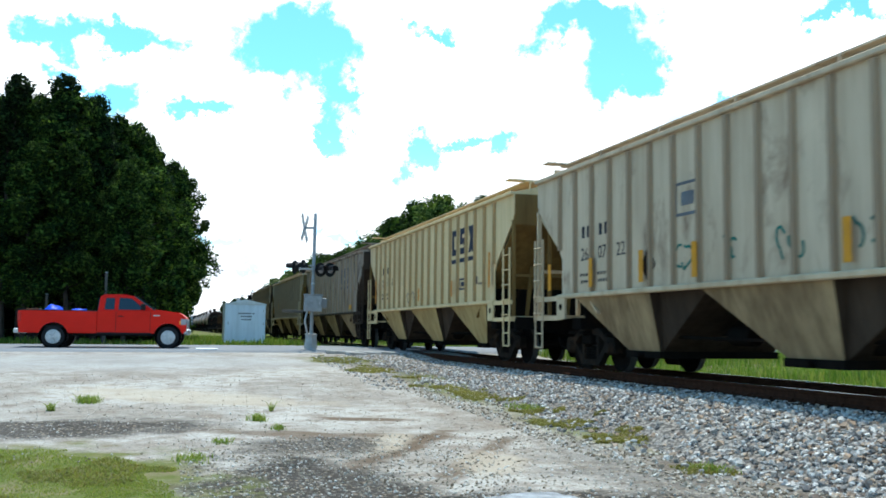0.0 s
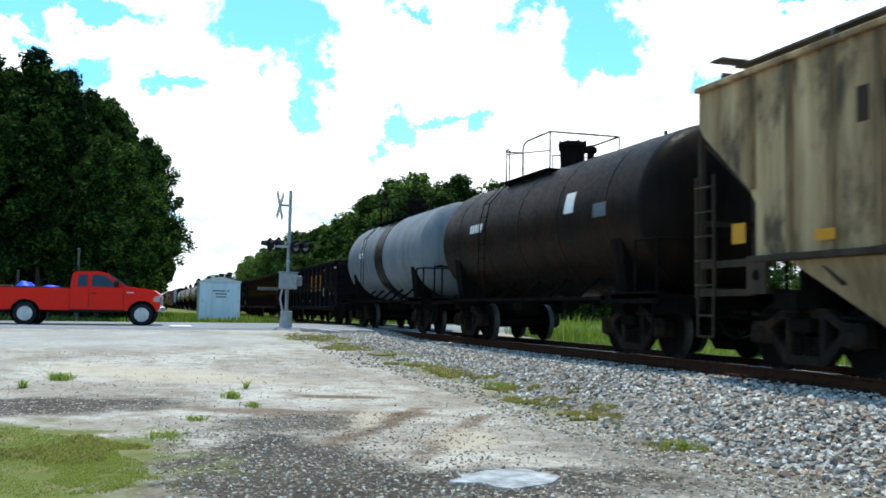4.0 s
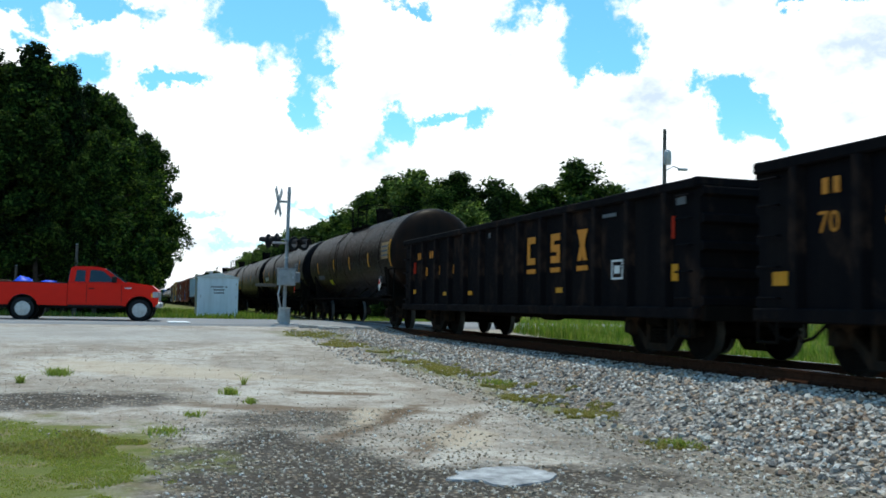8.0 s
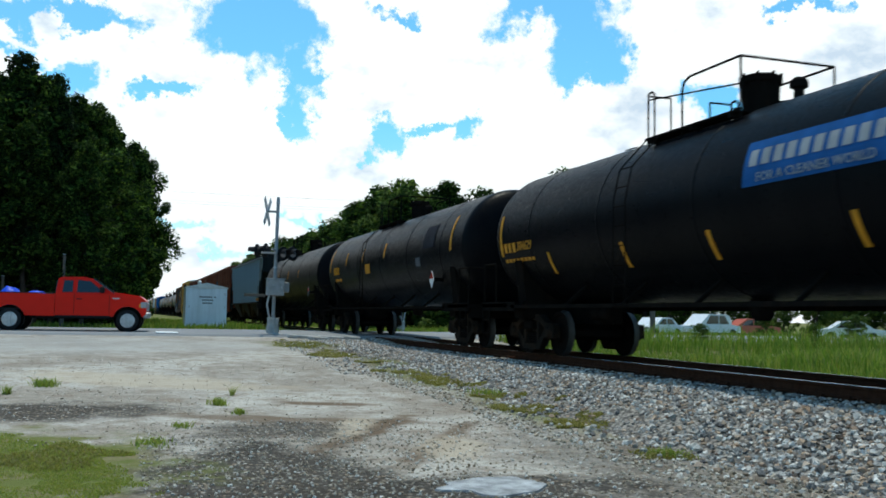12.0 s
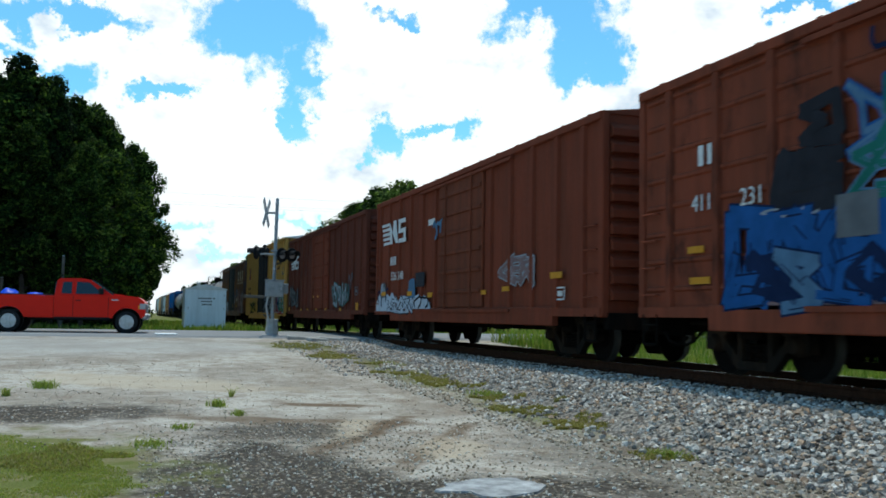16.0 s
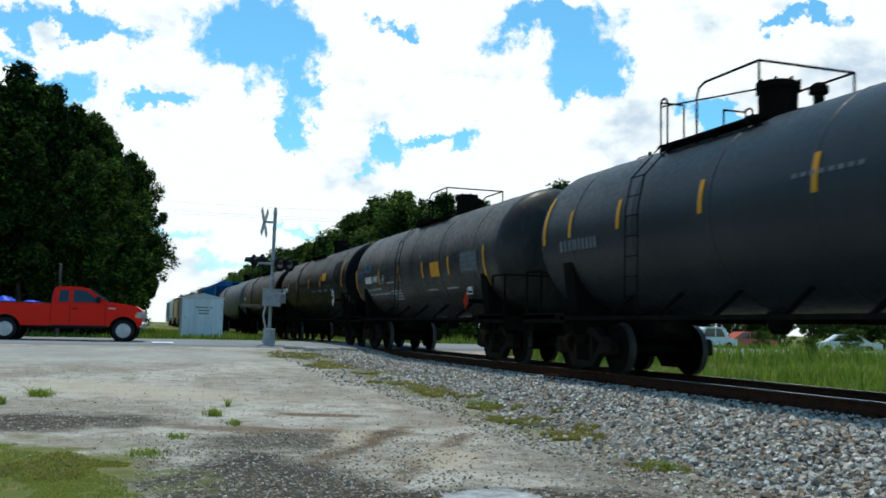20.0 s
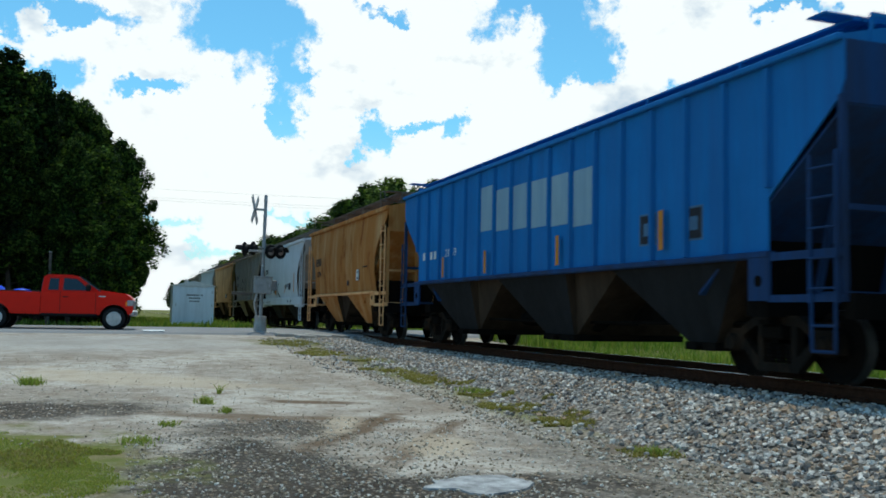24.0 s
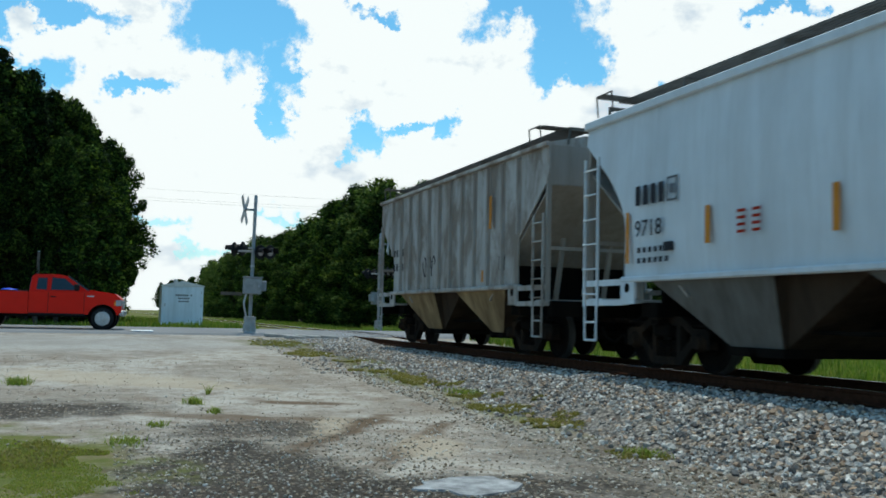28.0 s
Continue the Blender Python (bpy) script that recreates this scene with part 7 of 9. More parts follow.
def gondola(name, label, L, mat, posts=14, top=2.72, bottom=0.66, load=None, group="cars of the train", end_mat=None):
    car = thing(name, label, "gondola", group)
    for s in (-1, 1):
        xs = sorted((s * (SIDE - 0.10), s * (SIDE - 0.06)))
        part("side_sheet", Geo().box(*xs, -L / 2, L / 2, bottom, top), mat, car)
        xs = sorted((s * (SIDE - 0.12), s * (SIDE + 0.05)))
        part("top_chord", Geo().box(*xs, -L / 2, L / 2, top - 0.13, top + 0.02, 0.02), mat, car)
        part("side_sill", Geo().box(*xs, -L / 2, L / 2, bottom - 0.02, bottom + 0.16, 0.02), mat, car)
    PANELS[car.name] = ((L - 0.5) / posts, posts % 2 / 2)
    post = mesh_of("side_post", Geo().prism([(-0.13, 0), (-0.07, 0.12), (0.07, 0.12), (0.13, 0)], 2, bottom + 0.14, top - 0.12), [mat])
    for s in (-1, 1):
        for k in range(posts):
            y = (-0.5 + (k + 0.5) / posts) * (L - 0.5)
            p = part("side_post", post, None, car)
            p.matrix_basis = Matrix(((0, s, 0, s * (SIDE - 0.07)), (1, 0, 0, y), (0, 0, 1, 0), (0, 0, 0, 1)))
        y = s * L / 2
        part("end_sheet", Geo().box(-SIDE + 0.06, SIDE - 0.06, min(y, y - s * 0.05), max(y, y - s * 0.05), bottom, top), end_mat or mat, car)
        for k in range(5):
            z = bottom + 0.25 + k * 0.41
            g = Geo().prism([(0, z - 0.09), (s * 0.09, z - 0.05), (s * 0.09, z + 0.05), (0, z + 0.09)], 0, -SIDE + 0.07, SIDE - 0.07)
            g.v = [(a, b + y, c) for a, b, c in g.v]
            part("end_rib", g, end_mat or mat, car)
        for x in (-SIDE - 0.05, SIDE + 0.05):
            grabs(car, x, min(y - s * 0.12, y - s * 0.5), max(y - s * 0.12, y - s * 0.5), [0.95, 1.35, 1.75, 2.15, 2.5], mat)
            stirrup(car, x * 0.99, y - s * 0.3, M["steel_dark"], 0.38, 0.8)
        part("corner_cap", Geo().box(-SIDE - 0.02, SIDE + 0.02, min(y - s * 0.12, y + s * 0.03), max(y - s * 0.12, y + s * 0.03), top - 0.1, top + 0.035, 0.02), mat, car)
    part("floor_plate", Geo().box(-SIDE + 0.1, SIDE - 0.1, -L / 2 + 0.05, L / 2 - 0.05, bottom + 0.12, bottom + 0.2), M["steel_dark"], car)
    if load:
        ny, nx = 40, 7
        g = Geo()
        vs = []
        for i in range(ny + 1):
            for j in range(nx + 1):
                y, x = (-0.5 + i / ny) * (L - 0.3), (-1 + 2 * j / nx) * (SIDE - 0.12)
                z = top - load[1] + load[2] * (1 - (x / SIDE) ** 2) * (0.55 + 0.9 * noise.noise(Vector((x * 0.7, y * 0.5, load[3])))) + 0.12 * noise.noise(Vector((x * 3, y * 3, load[3])))
                vs.append((x, y, z))
        g.add(vs, [(i * (nx + 1) + j, i * (nx + 1) + j + 1, (i + 1) * (nx + 1) + j + 1, (i + 1) * (nx + 1) + j) for i in range(ny) for j in range(nx)])
        load_ob = part("load_heap", g, load[0], None, smooth=60)
        load_ob.parent = car
    underframe(car, L, (-L / 2 + 1.9, L / 2 - 1.9), 0.62, 0.8)
    return car


def boxcar(name, label, L, mat, posts=(), door=(0.0, 3.0), door_mat=None, door_ribs=5, top=4.42, bottom=0.86, end_ribs=11, roof_mat=None,
           hribs=(), group="cars of the train", sill_drop=0.0, door_style="h", end_mat=None):
    """door: its centre and width along the car."""
    car = thing(name, label, "boxcar", group)
    roof_mat, door_mat, end_mat = roof_mat or mat, door_mat or mat, end_mat or mat
    for s in (-1, 1):
        xs = sorted((s * (SIDE - 0.08), s * (SIDE - 0.04)))
        part("side_sheet", Geo().box(*xs, -L / 2, L / 2, bottom, top), mat, car)
        xs = sorted((s * (SIDE - 0.1), s * (SIDE + 0.04)))
        part("top_chord", Geo().box(*xs, -L / 2, L / 2, top - 0.14, top + 0.01, 0.015), mat, car)
        part("side_sill", Geo().box(*xs, -L / 2 + 1.9, L / 2 - 1.9, bottom - 0.22 - sill_drop, bottom + 0.14, 0.015), mat, car)
        part("side_sill", Geo().box(sorted((s * (SIDE - 0.1), s * (SIDE + 0.03)))[0], sorted((s * (SIDE - 0.1), s * (SIDE + 0.03)))[1], -L / 2, L / 2, bottom - 0.04, bottom + 0.12), mat, car)
        # plug door on its track
        yc, w = door
        xd = sorted((s * (SIDE - 0.04), s * (SIDE + 0.03)))
        d = part("door", Geo().box(*xd, yc - w / 2, yc + w / 2, bottom + 0.16, top - 0.16, 0.015), door_mat, car)
        n = door_ribs
        for k in range(n):
            z = bottom + 0.3 + (top - bottom - 0.6) * (k + 0.5) / n
            xr = sorted((s * (SIDE + 0.028), s * (SIDE + 0.07)))
            hh = 0.045 if door_style == "h" else (top - bottom - 0.6) / n * 0.32
            part("door_rib", Geo().box(*xr, yc - w / 2 + 0.08, yc + w / 2 - 0.08, z - hh, z + hh, 0.012), door_mat, d)
        for yy in (yc - w * 0.3, yc + w * 0.3):
            part("lock_rod", Geo().rod((s * (SIDE + 0.09), yy, bottom + 0.1), (s * (SIDE + 0.09), yy, top - 0.2), 0.022, 6), door_mat, d)
        for zz, nm in ((bottom + 0.09, "door_track"), (top - 0.2, "door_rail")):
            part(nm, Geo().box(*sorted((s * (SIDE - 0.02), s * (SIDE + 0.08))), yc - w * 1.05, yc + w * 1.05, zz - 0.05, zz + 0.02), mat, car)
        post = mesh_of("side_post", Geo().prism([(-0.085, 0), (-0.06, 0.075), (0.06, 0.075), (0.085, 0)], 2, bottom + 0.12, top - 0.13), [mat])
        for y in posts:
            p = part("side_post", post, None, car)
            p.matrix_basis = Matrix(((0, s, 0, s * (SIDE - 0.045)), (1, 0, 0, y), (0, 0, 1, 0), (0, 0, 0, 1)))
        for y0, y1, z in hribs:
            g = Geo().prism([(s * (SIDE - 0.045), z - 0.05), (s * (SIDE - 0.005), z - 0.02), (s * (SIDE - 0.005), z + 0.02), (s * (SIDE - 0.045), z + 0.05)], 1, y0, y1)
            part("panel_crease", g, mat, car)
        # ribbed ends
        y = s * L / 2
        part("end_sheet", Geo().box(-SIDE + 0.04, SIDE - 0.04, min(y, y - s * 0.05), max(y, y - s * 0.05), bottom, top + 0.02), end_mat, car)
        for k in range(end_ribs):
            z = bottom + 0.22 + (top - bottom - 0.4) * (k + 0.5) / end_ribs
            hh = (top - bottom) / end_ribs * 0.40
            g = Geo().prism([(0, z - hh), (s * 0.13, z - hh * 0.85), (s * 0.13, z + hh * 0.1), (0, z + hh)], 0, -SIDE + 0.16, SIDE - 0.16)
            g.v = [(a, b + y, c) for a, b, c in g.v]
            part("end_rib", g, end_mat, car)
        for x in (-SIDE + 0.07, SIDE - 0.07):
            part("corner_post", Geo().box(x - 0.075, x + 0.075, min(y - s * 0.12, y + s * 0.04), max(y - s * 0.12, y + s * 0.04), bottom - 0.05, top, 0.02), mat, car)
        for x in (-SIDE - 0.05, SIDE + 0.05):
            ya, yb = y - s * 0.15, y - s * 0.55
            grabs(car, x, min(ya, yb), max(ya, yb), [bottom + 0.3 + 0.42 * k for k in range(4)], mat)
            stirrup(car, x * 0.985, y - s * 0.35, M["steel_dark"], 0.4, bottom)
    g = Geo().prism([(-SIDE, top), (0, top + 0.2), (SIDE, top), (SIDE, top - 0.04), (-SIDE, top - 0.04)], 1, -L / 2 - 0.04, L / 2 + 0.04)
    part("roof", g, roof_mat, car)
    n = int(L / 1.1)
    rr = mesh_of("roof_rib", Geo().prism([(-SIDE + 0.02, top + 0.0), (0, top + 0.2), (SIDE - 0.02, top + 0.0), (SIDE - 0.02, top + 0.05), (0, top + 0.25), (-SIDE + 0.02, top + 0.05)], 1, -0.05, 0.05), [roof_mat])
    for k in range(n):
        part("roof_rib", rr, None, car, at=(0, (-0.5 + (k + 0.5) / n) * L, 0))
    underframe(car, L, (-L / 2 + 2.2, L / 2 - 2.2), 0.6, 0.84)
    return car

# ---- paint of the cars ----
P = {}
TAN_DIRT, SOOT = (0.17, 0.13, 0.095), (0.060, 0.045, 0.034)
P["tan"] = weathered("faded_beige_grey_paint", (0.54, 0.435, 0.305), (0.39, 0.30, 0.20), 0.4, (0.208, 0.144, 0.096), 0.08)
P["cream"] = weathered("cream_yellow_paint", (0.67, 0.51, 0.285), (0.50, 0.365, 0.185), 0.35)
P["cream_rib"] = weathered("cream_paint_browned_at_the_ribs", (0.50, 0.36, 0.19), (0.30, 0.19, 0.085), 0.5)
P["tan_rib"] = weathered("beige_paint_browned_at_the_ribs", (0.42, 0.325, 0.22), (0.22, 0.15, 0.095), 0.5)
# cream bays: dirt plus the shade below the sill, as one darker paint
P["cream_bay"] = weathered("dirty_shaded_cream_paint", (0.44, 0.32, 0.145), (0.20, 0.13, 0.05), 0.45)
# for ends: darker than the side paint, with their shade in the colour
P["yellow_end"] = weathered("dark_golden_paint", (0.215, 0.135, 0.048), (0.10, 0.06, 0.024), 0.5)
P["greybrown"] = weathered("grey_paint_streaked_brown", (0.43, 0.36, 0.29), (0.22, 0.16, 0.112), 0.6, (0.085, 0.055, 0.036), 0.25)
P["tan2"] = weathered("dusty_tan_grey_paint", (0.56, 0.445, 0.295), (0.40, 0.30, 0.185), 0.45)
# brown bays: dirt, and the underside's shade darkened into the paint
P["tan_bay"] = weathered("dusty_shaded_brown_paint", (0.34, 0.245, 0.135), (0.11, 0.072, 0.04), 0.55)
P["filthy"] = weathered("beige_paint_caked_in_soot", (0.52, 0.37, 0.20), (0.17, 0.098, 0.05), 0.6, SOOT, 0.35)
# soot, and the painted shade of bay slopes and car ends
P["soot_shade"] = weathered("soot_and_shade_brown_paint", (0.066, 0.0468, 0.033), (0.0275, 0.0209, 0.0165), 0.5)
P["black_tank"] = weathered("dull_black_tank_paint", (0.0035, 0.0038, 0.005), (0.0075, 0.0075, 0.008), 0.3, None, 0, 0.36, 1.6, 0.03)
P["brown_tank"] = weathered("rusty_black_tank_paint", (0.007, 0.0058, 0.0052), (0.017, 0.011, 0.0085), 0.5, (0.022, 0.0115, 0.007), 0.35, 0.42, 2.6, 0.03)
P["grey_tank"] = weathered("grey_tank_paint", (0.17, 0.185, 0.205), (0.10, 0.105, 0.11), 0.35, None, 0, 0.45)
P["slate_tank"] = weathered("slate_blue_tank_paint", (0.019, 0.023, 0.028), (0.032, 0.035, 0.038), 0.35, None, 0, 0.40, 1.4, 0.16)
P["dusty_tank"] = weathered("dusty_black_tank_paint", (0.028, 0.027, 0.025), (0.062, 0.056, 0.048), 0.4, (0.018, 0.018, 0.0192), 0.45, 0.42, 2.6, 0.14)
P["black_gon"] = weathered("black_gondola_paint", (0.005, 0.0048, 0.006), (0.012, 0.010, 0.010), 0.4, (0.0413, 0.0248, 0.0176), 0.1, 0.7)
P["rust_gon"] = weathered("rust_eaten_black_paint", (0.013, 0.0095, 0.0085), (0.032, 0.018, 0.011), 0.5, (0.10, 0.042, 0.012), 0.16, 0.8)
P["slate"] = weathered("slate_grey_hopper_paint", (0.28, 0.34, 0.40), (0.27, 0.26, 0.24), 0.4, (0.133, 0.0936, 0.0663), 0.12)
P["slate_rib"] = weathered("pale_slate_paint", (0.40, 0.50, 0.60), (0.30, 0.34, 0.38), 0.25)
# near black: carries the shade of bays and ends in its colour
P["slate_dark"] = weathered("dark_grey_hopper_paint", (0.022, 0.023, 0.025), (0.012, 0.012, 0.012), 0.4)
P["boxred"] = weathered("boxcar_red_paint", (0.215, 0.056, 0.031), (0.13, 0.042, 0.025), 0.45, (0.0536, 0.0229, 0.0168), 0.15)
P["nsbrown"] = weathered("red_brown_boxcar_paint", (0.195, 0.050, 0.028), (0.12, 0.040, 0.025), 0.45)
P["nsbrown2"] = weathered("dull_brown_boxcar_paint", (0.135, 0.041, 0.027), (0.085, 0.034, 0.024), 0.5)
P["door_red"] = weathered("brighter_red_brown_door_paint", (0.17, 0.051, 0.0289), (0.085, 0.034, 0.0229), 0.35)
P["ttx"] = weathered("golden_yellow_boxcar_paint", (0.53, 0.30, 0.085), (0.38, 0.195, 0.05), 0.4)
P["ttx_end"] = weathered("sooty_golden_paint", (0.33, 0.17, 0.035), (0.045, 0.03, 0.018), 0.6)
P["ttx_door"] = weathered("black_door_paint", (0.0225, 0.0255, 0.0338), (0.0413, 0.0413, 0.045), 0.4)
P["rustblue"] = weathered("blue_paint_rusted_brown", (0.06, 0.068, 0.095), (0.125, 0.068, 0.04), 0.55, (0.19, 0.085, 0.035), 0.42)
P["blue_door"] = weathered("dark_slate_door_paint", (0.0375, 0.045, 0.051), (0.0638, 0.0562, 0.0488), 0.4)
P["blue"] = weathered("strong_blue_hopper_paint", (0.025, 0.165, 0.44), (0.03, 0.125, 0.33), 0.35)
P["blue_dark"] = weathered("deep_blue_dusty_paint", (0.022, 0.062, 0.17), (0.03, 0.04, 0.07), 0.5)
P["rustorange"] = weathered("cream_paint_stained_orange", (0.52, 0.33, 0.16), (0.34, 0.125, 0.028), 0.8, (0.20, 0.06, 0.012), 0.15, 0.75, 1.5)
P["white"] = weathered("pale_grey_white_paint", (0.60, 0.645, 0.68), (0.48, 0.505, 0.52), 0.25)
P["warmgrey"] = weathered("warm_grey_dusty_paint", (0.35, 0.32, 0.29), (0.25, 0.22, 0.19), 0.45)
P["buff"] = weathered("buff_orange_dusty_paint", (0.76, 0.44, 0.22), (0.62, 0.30, 0.115), 0.5, (0.36, 0.155, 0.055), 0.14, 0.7, 1.6)
P["rust_bay"] = weathered("rust_brown_bay_paint", (0.17, 0.092, 0.042), (0.07, 0.038, 0.02), 0.6)
P["mottled"] = weathered("peeling_grey_paint", (0.46, 0.445, 0.425), (0.33, 0.305, 0.28), 0.6, (0.20, 0.165, 0.135), 0.4)
P["shade_grey"] = weathered("dull_grey_steel", (0.15, 0.145, 0.135), (0.085, 0.078, 0.068), 0.5)
P["panel_grey"] = plain("dull_grey_panel_paint", (0.10, 0.105, 0.115), 0.8, spec=0.03)
P["patch_blue"] = weathered("pale_blue_patch_paint", (0.26, 0.37, 0.44), (0.18, 0.29, 0.40), 0.4)
P["grit"] = plain("pale_grit_load", (0.42, 0.39, 0.34), 0.95, 0.0, 0.3, 2, 0.6)
P["scrap"] = plain("dark_scrap_load", (0.10, 0.08, 0.065), 0.95, 0.0, 0.4, 2, 0.6)

TRAIN = []     # (car, middle of the car along the train at the start)
X = -SIDE + 0.06       # face of flush side sheets
XS = -SIDE + 0.04


def add(car, front, rear):
    TRAIN.append((car, (front + rear) / 2))
    return car


def build_train():
    # five large covered hoppers
    L = 16.35
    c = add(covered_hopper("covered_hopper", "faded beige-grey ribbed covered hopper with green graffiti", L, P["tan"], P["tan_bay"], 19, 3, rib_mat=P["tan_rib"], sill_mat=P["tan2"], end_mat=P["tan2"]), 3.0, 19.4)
    marks(c, X, L / 2 - 3.2, 2.72, 0.30, 4, "260722", M["black"], squeeze=1.25, drop=1.5)
    for k in range(4):
        scrawl(c, X, L / 2 - 6.1 - k * 1.35, 1.98, 0.55, 0.42, M["g_teal"], 5 + k, 2, 0.02)
    panel_frame(c, X, 1.9, 2.9, 0.75, 0.55, M["g_grey"])
    stripes(c, X - 0.09, [(L / 2 - y, 1.9, 0.15, 0.55) for y in (0.9, 2.9, 4.9, 6.6, 10.0, 13.0)], M["yellow"])
    part("diamond_mark", Geo().prism([(L / 2 - 5.25, 1.92), (L / 2 - 5.0, 2.25), (L / 2 - 4.75, 1.92), (L / 2 - 5.0, 1.6)], 0, X - 0.006, X), P["soot_shade"], c)

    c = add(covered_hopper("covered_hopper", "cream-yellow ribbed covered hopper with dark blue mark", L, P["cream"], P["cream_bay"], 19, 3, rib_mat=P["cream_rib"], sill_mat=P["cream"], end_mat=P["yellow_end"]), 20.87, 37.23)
    badge(c, X, -L / 2 + 4.0, 3.25, 0.72, M["navy"])
    marks(c, X, L / 2 - 3.2, 2.95, 0.32, 4, "251767", M["black"], squeeze=1.2)
    panel_frame(c, X, -L / 2 + 4.0, 2.05, 0.55, 0.32, M["navy"])
    stripes(c, X - 0.09, [(L / 2 - 1.55, 2.2, 0.14, 0.85), (-L / 2 + 1.5, 2.3, 0.12, 0.9), (-L / 2 + 4.75, 1.95, 0.12, 0.45), (0.2, 1.9, 0.12, 0.4)], M["orange"])
    bars(c, M["navy"], X, -L / 2 + 2.4, 2.0, 0.5, 0.06, 4, "data_line")
    bars(c, M["navy"], X, -L / 2 + 2.9, 2.1, 0.4, 0.2, 2, "data_line")
    scrawl(c, X, 1.4, 1.85, 1.4, 0.3, M["g_grey"], 41, 3, 0.012)

    c = add(covered_hopper("covered_hopper", "grey ribbed covered hopper streaked with brown grime", L, P["greybrown"], P["tan_bay"], 19, 3, rib_mat=P["tan_rib"], sill_mat=P["soot_shade"], end_mat=P["soot_shade"]), 38.82, 55.01)
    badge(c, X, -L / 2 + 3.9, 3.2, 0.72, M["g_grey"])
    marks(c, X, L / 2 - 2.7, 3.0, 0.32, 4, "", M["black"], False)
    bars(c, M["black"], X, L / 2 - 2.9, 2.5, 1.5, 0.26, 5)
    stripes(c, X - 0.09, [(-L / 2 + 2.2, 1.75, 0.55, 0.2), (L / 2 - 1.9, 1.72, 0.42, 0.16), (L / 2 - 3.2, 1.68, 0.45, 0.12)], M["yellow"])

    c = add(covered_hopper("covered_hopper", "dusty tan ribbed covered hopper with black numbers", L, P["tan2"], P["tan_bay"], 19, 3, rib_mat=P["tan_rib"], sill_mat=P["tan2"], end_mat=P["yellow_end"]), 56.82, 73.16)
    badge(c, X, -L / 2 + 4.6, 3.25, 0.72, M["navy"])
    marks(c, X, L / 2 - 3.2, 2.85, 0.32, 4, "2600 27", M["black"], squeeze=1.25, drop=1.4)
    stripes(c, X - 0.09, [(L / 2 - 4.8, 2.35, 0.12, 0.42), (L / 2 - 2.0, 2.1, 0.1, 0.5), (-L / 2 + 3.9, 1.9, 0.1, 0.3)], M["yellow"])
    part("data_panel", Geo().box(X - 0.006, X, -L / 2 + 3.55, -L / 2 + 3.8, 1.75, 2.1), M["navy"], c)
    part("diamond_mark", Geo().prism([(L / 2 - 4.25, 1.8), (L / 2 - 4.05, 2.05), (L / 2 - 3.85, 1.8), (L / 2 - 4.05, 1.55)], 0, X - 0.006, X), P["soot_shade"], c)

    c = add(covered_hopper("covered_hopper", "beige covered hopper caked in brown soot, with long faded lettering", 16.6, P["filthy"], P["tan_bay"], 19, 3, sill_mat=P["soot_shade"], end_mat=P["soot_shade"], board=P["shade_grey"]), 74.65, 91.29)
    bars(c, P["soot_shade"], X, 4.2, 3.2, 2.0, 0.42, 6)
    bars(c, P["soot_shade"], X, 1.6, 3.25, 1.9, 0.42, 5)
    bars(c, P["soot_shade"], X, -0.8, 3.3, 1.2, 0.42, 2)
    scrawl(c, X, -2.3, 2.9, 1.6, 1.3, P["soot_shade"], 77, 1, 0.05)
    stripes(c, X - 0.09, [(7.2, 1.85, 0.3, 0.28), (5.5, 1.72, 0.35, 0.14), (3.2, 1.74, 0.4, 0.14), (0.4, 1.74, 0.5, 0.16), (-2.2, 1.8, 0.45, 0.14), (-4.9, 2.35, 0.5, 0.3)], M["yellow"])
    for z in (2.45, 2.02):
        part("data_panel", Geo().box(X - 0.006, X, -3.65, -3.2, z - 0.2, z + 0.18), P["soot_shade"], c)

    # two short tank cars
    c = add(tank_car("tank_car", "short rusty black tank car with white lettering", 11.8, P["brown_tank"]), 92.5, 104.3)
    shell_text(c, 2.7, 2.75, 5, 0.9, 0.2, M["white"])
    shell_patch(c, -2.6, 2.85, 0.4, 0.4, M["white"])
    shell_patch(c, -3.9, 2.6, 0.5, 0.25, M["g_grey"])
    c = add(tank_car("tank_car", "short grey tank car with a darker centre band", 11.2, P["grey_tank"], band=P["black_tank"]), 105.5, 116.7)
    shell_text(c, 2.6, 2.7, 4, 0.8, 0.18, M["white"])

    # four gondolas
    c = add(gondola("gondola", "black gondola with faded orange marks, loaded with grit", 16.06, P["black_gon"], 14, load=(P["grit"], 0.22, 0.3, 1.0)), 118.1, 134.16)
    badge(c, XS, -3.3, 1.95, 0.55, M["orange"])
    marks(c, XS, 5.9, 2.1, 0.3, 4, "485318", M["orange"], False, 1.25)
    stripes(c, XS, [(-7.0, 1.35, 0.75, 0.12), (7.4, 1.2, 0.3, 0.1), (5.1, 1.1, 0.3, 0.08), (3.0, 1.05, 0.25, 0.08), (0.6, 1.05, 0.35, 0.1), (-1.7, 1.05, 0.4, 0.1)], M["yellow"])
    stripes(c, XS, [(-6.9, 2.15, 0.3, 0.34)], M["g_red"])
    panel_frame(c, XS, -5.0, 1.45, 0.42, 0.34, M["white"], 0.035)
    bars(c, M["white"], XS, -5.0, 2.4, 0.5, 0.08, 3, "data_line")
    part("scratched_plate", Geo().box(XS - 0.008, XS, -7.9, -7.55, 2.4, 2.47), M["white"], c)

    c = add(gondola("gondola", "black gondola eaten by orange rust", 16.17, P["rust_gon"], 14, end_mat=P["rust_gon"]), 135.34, 151.51)
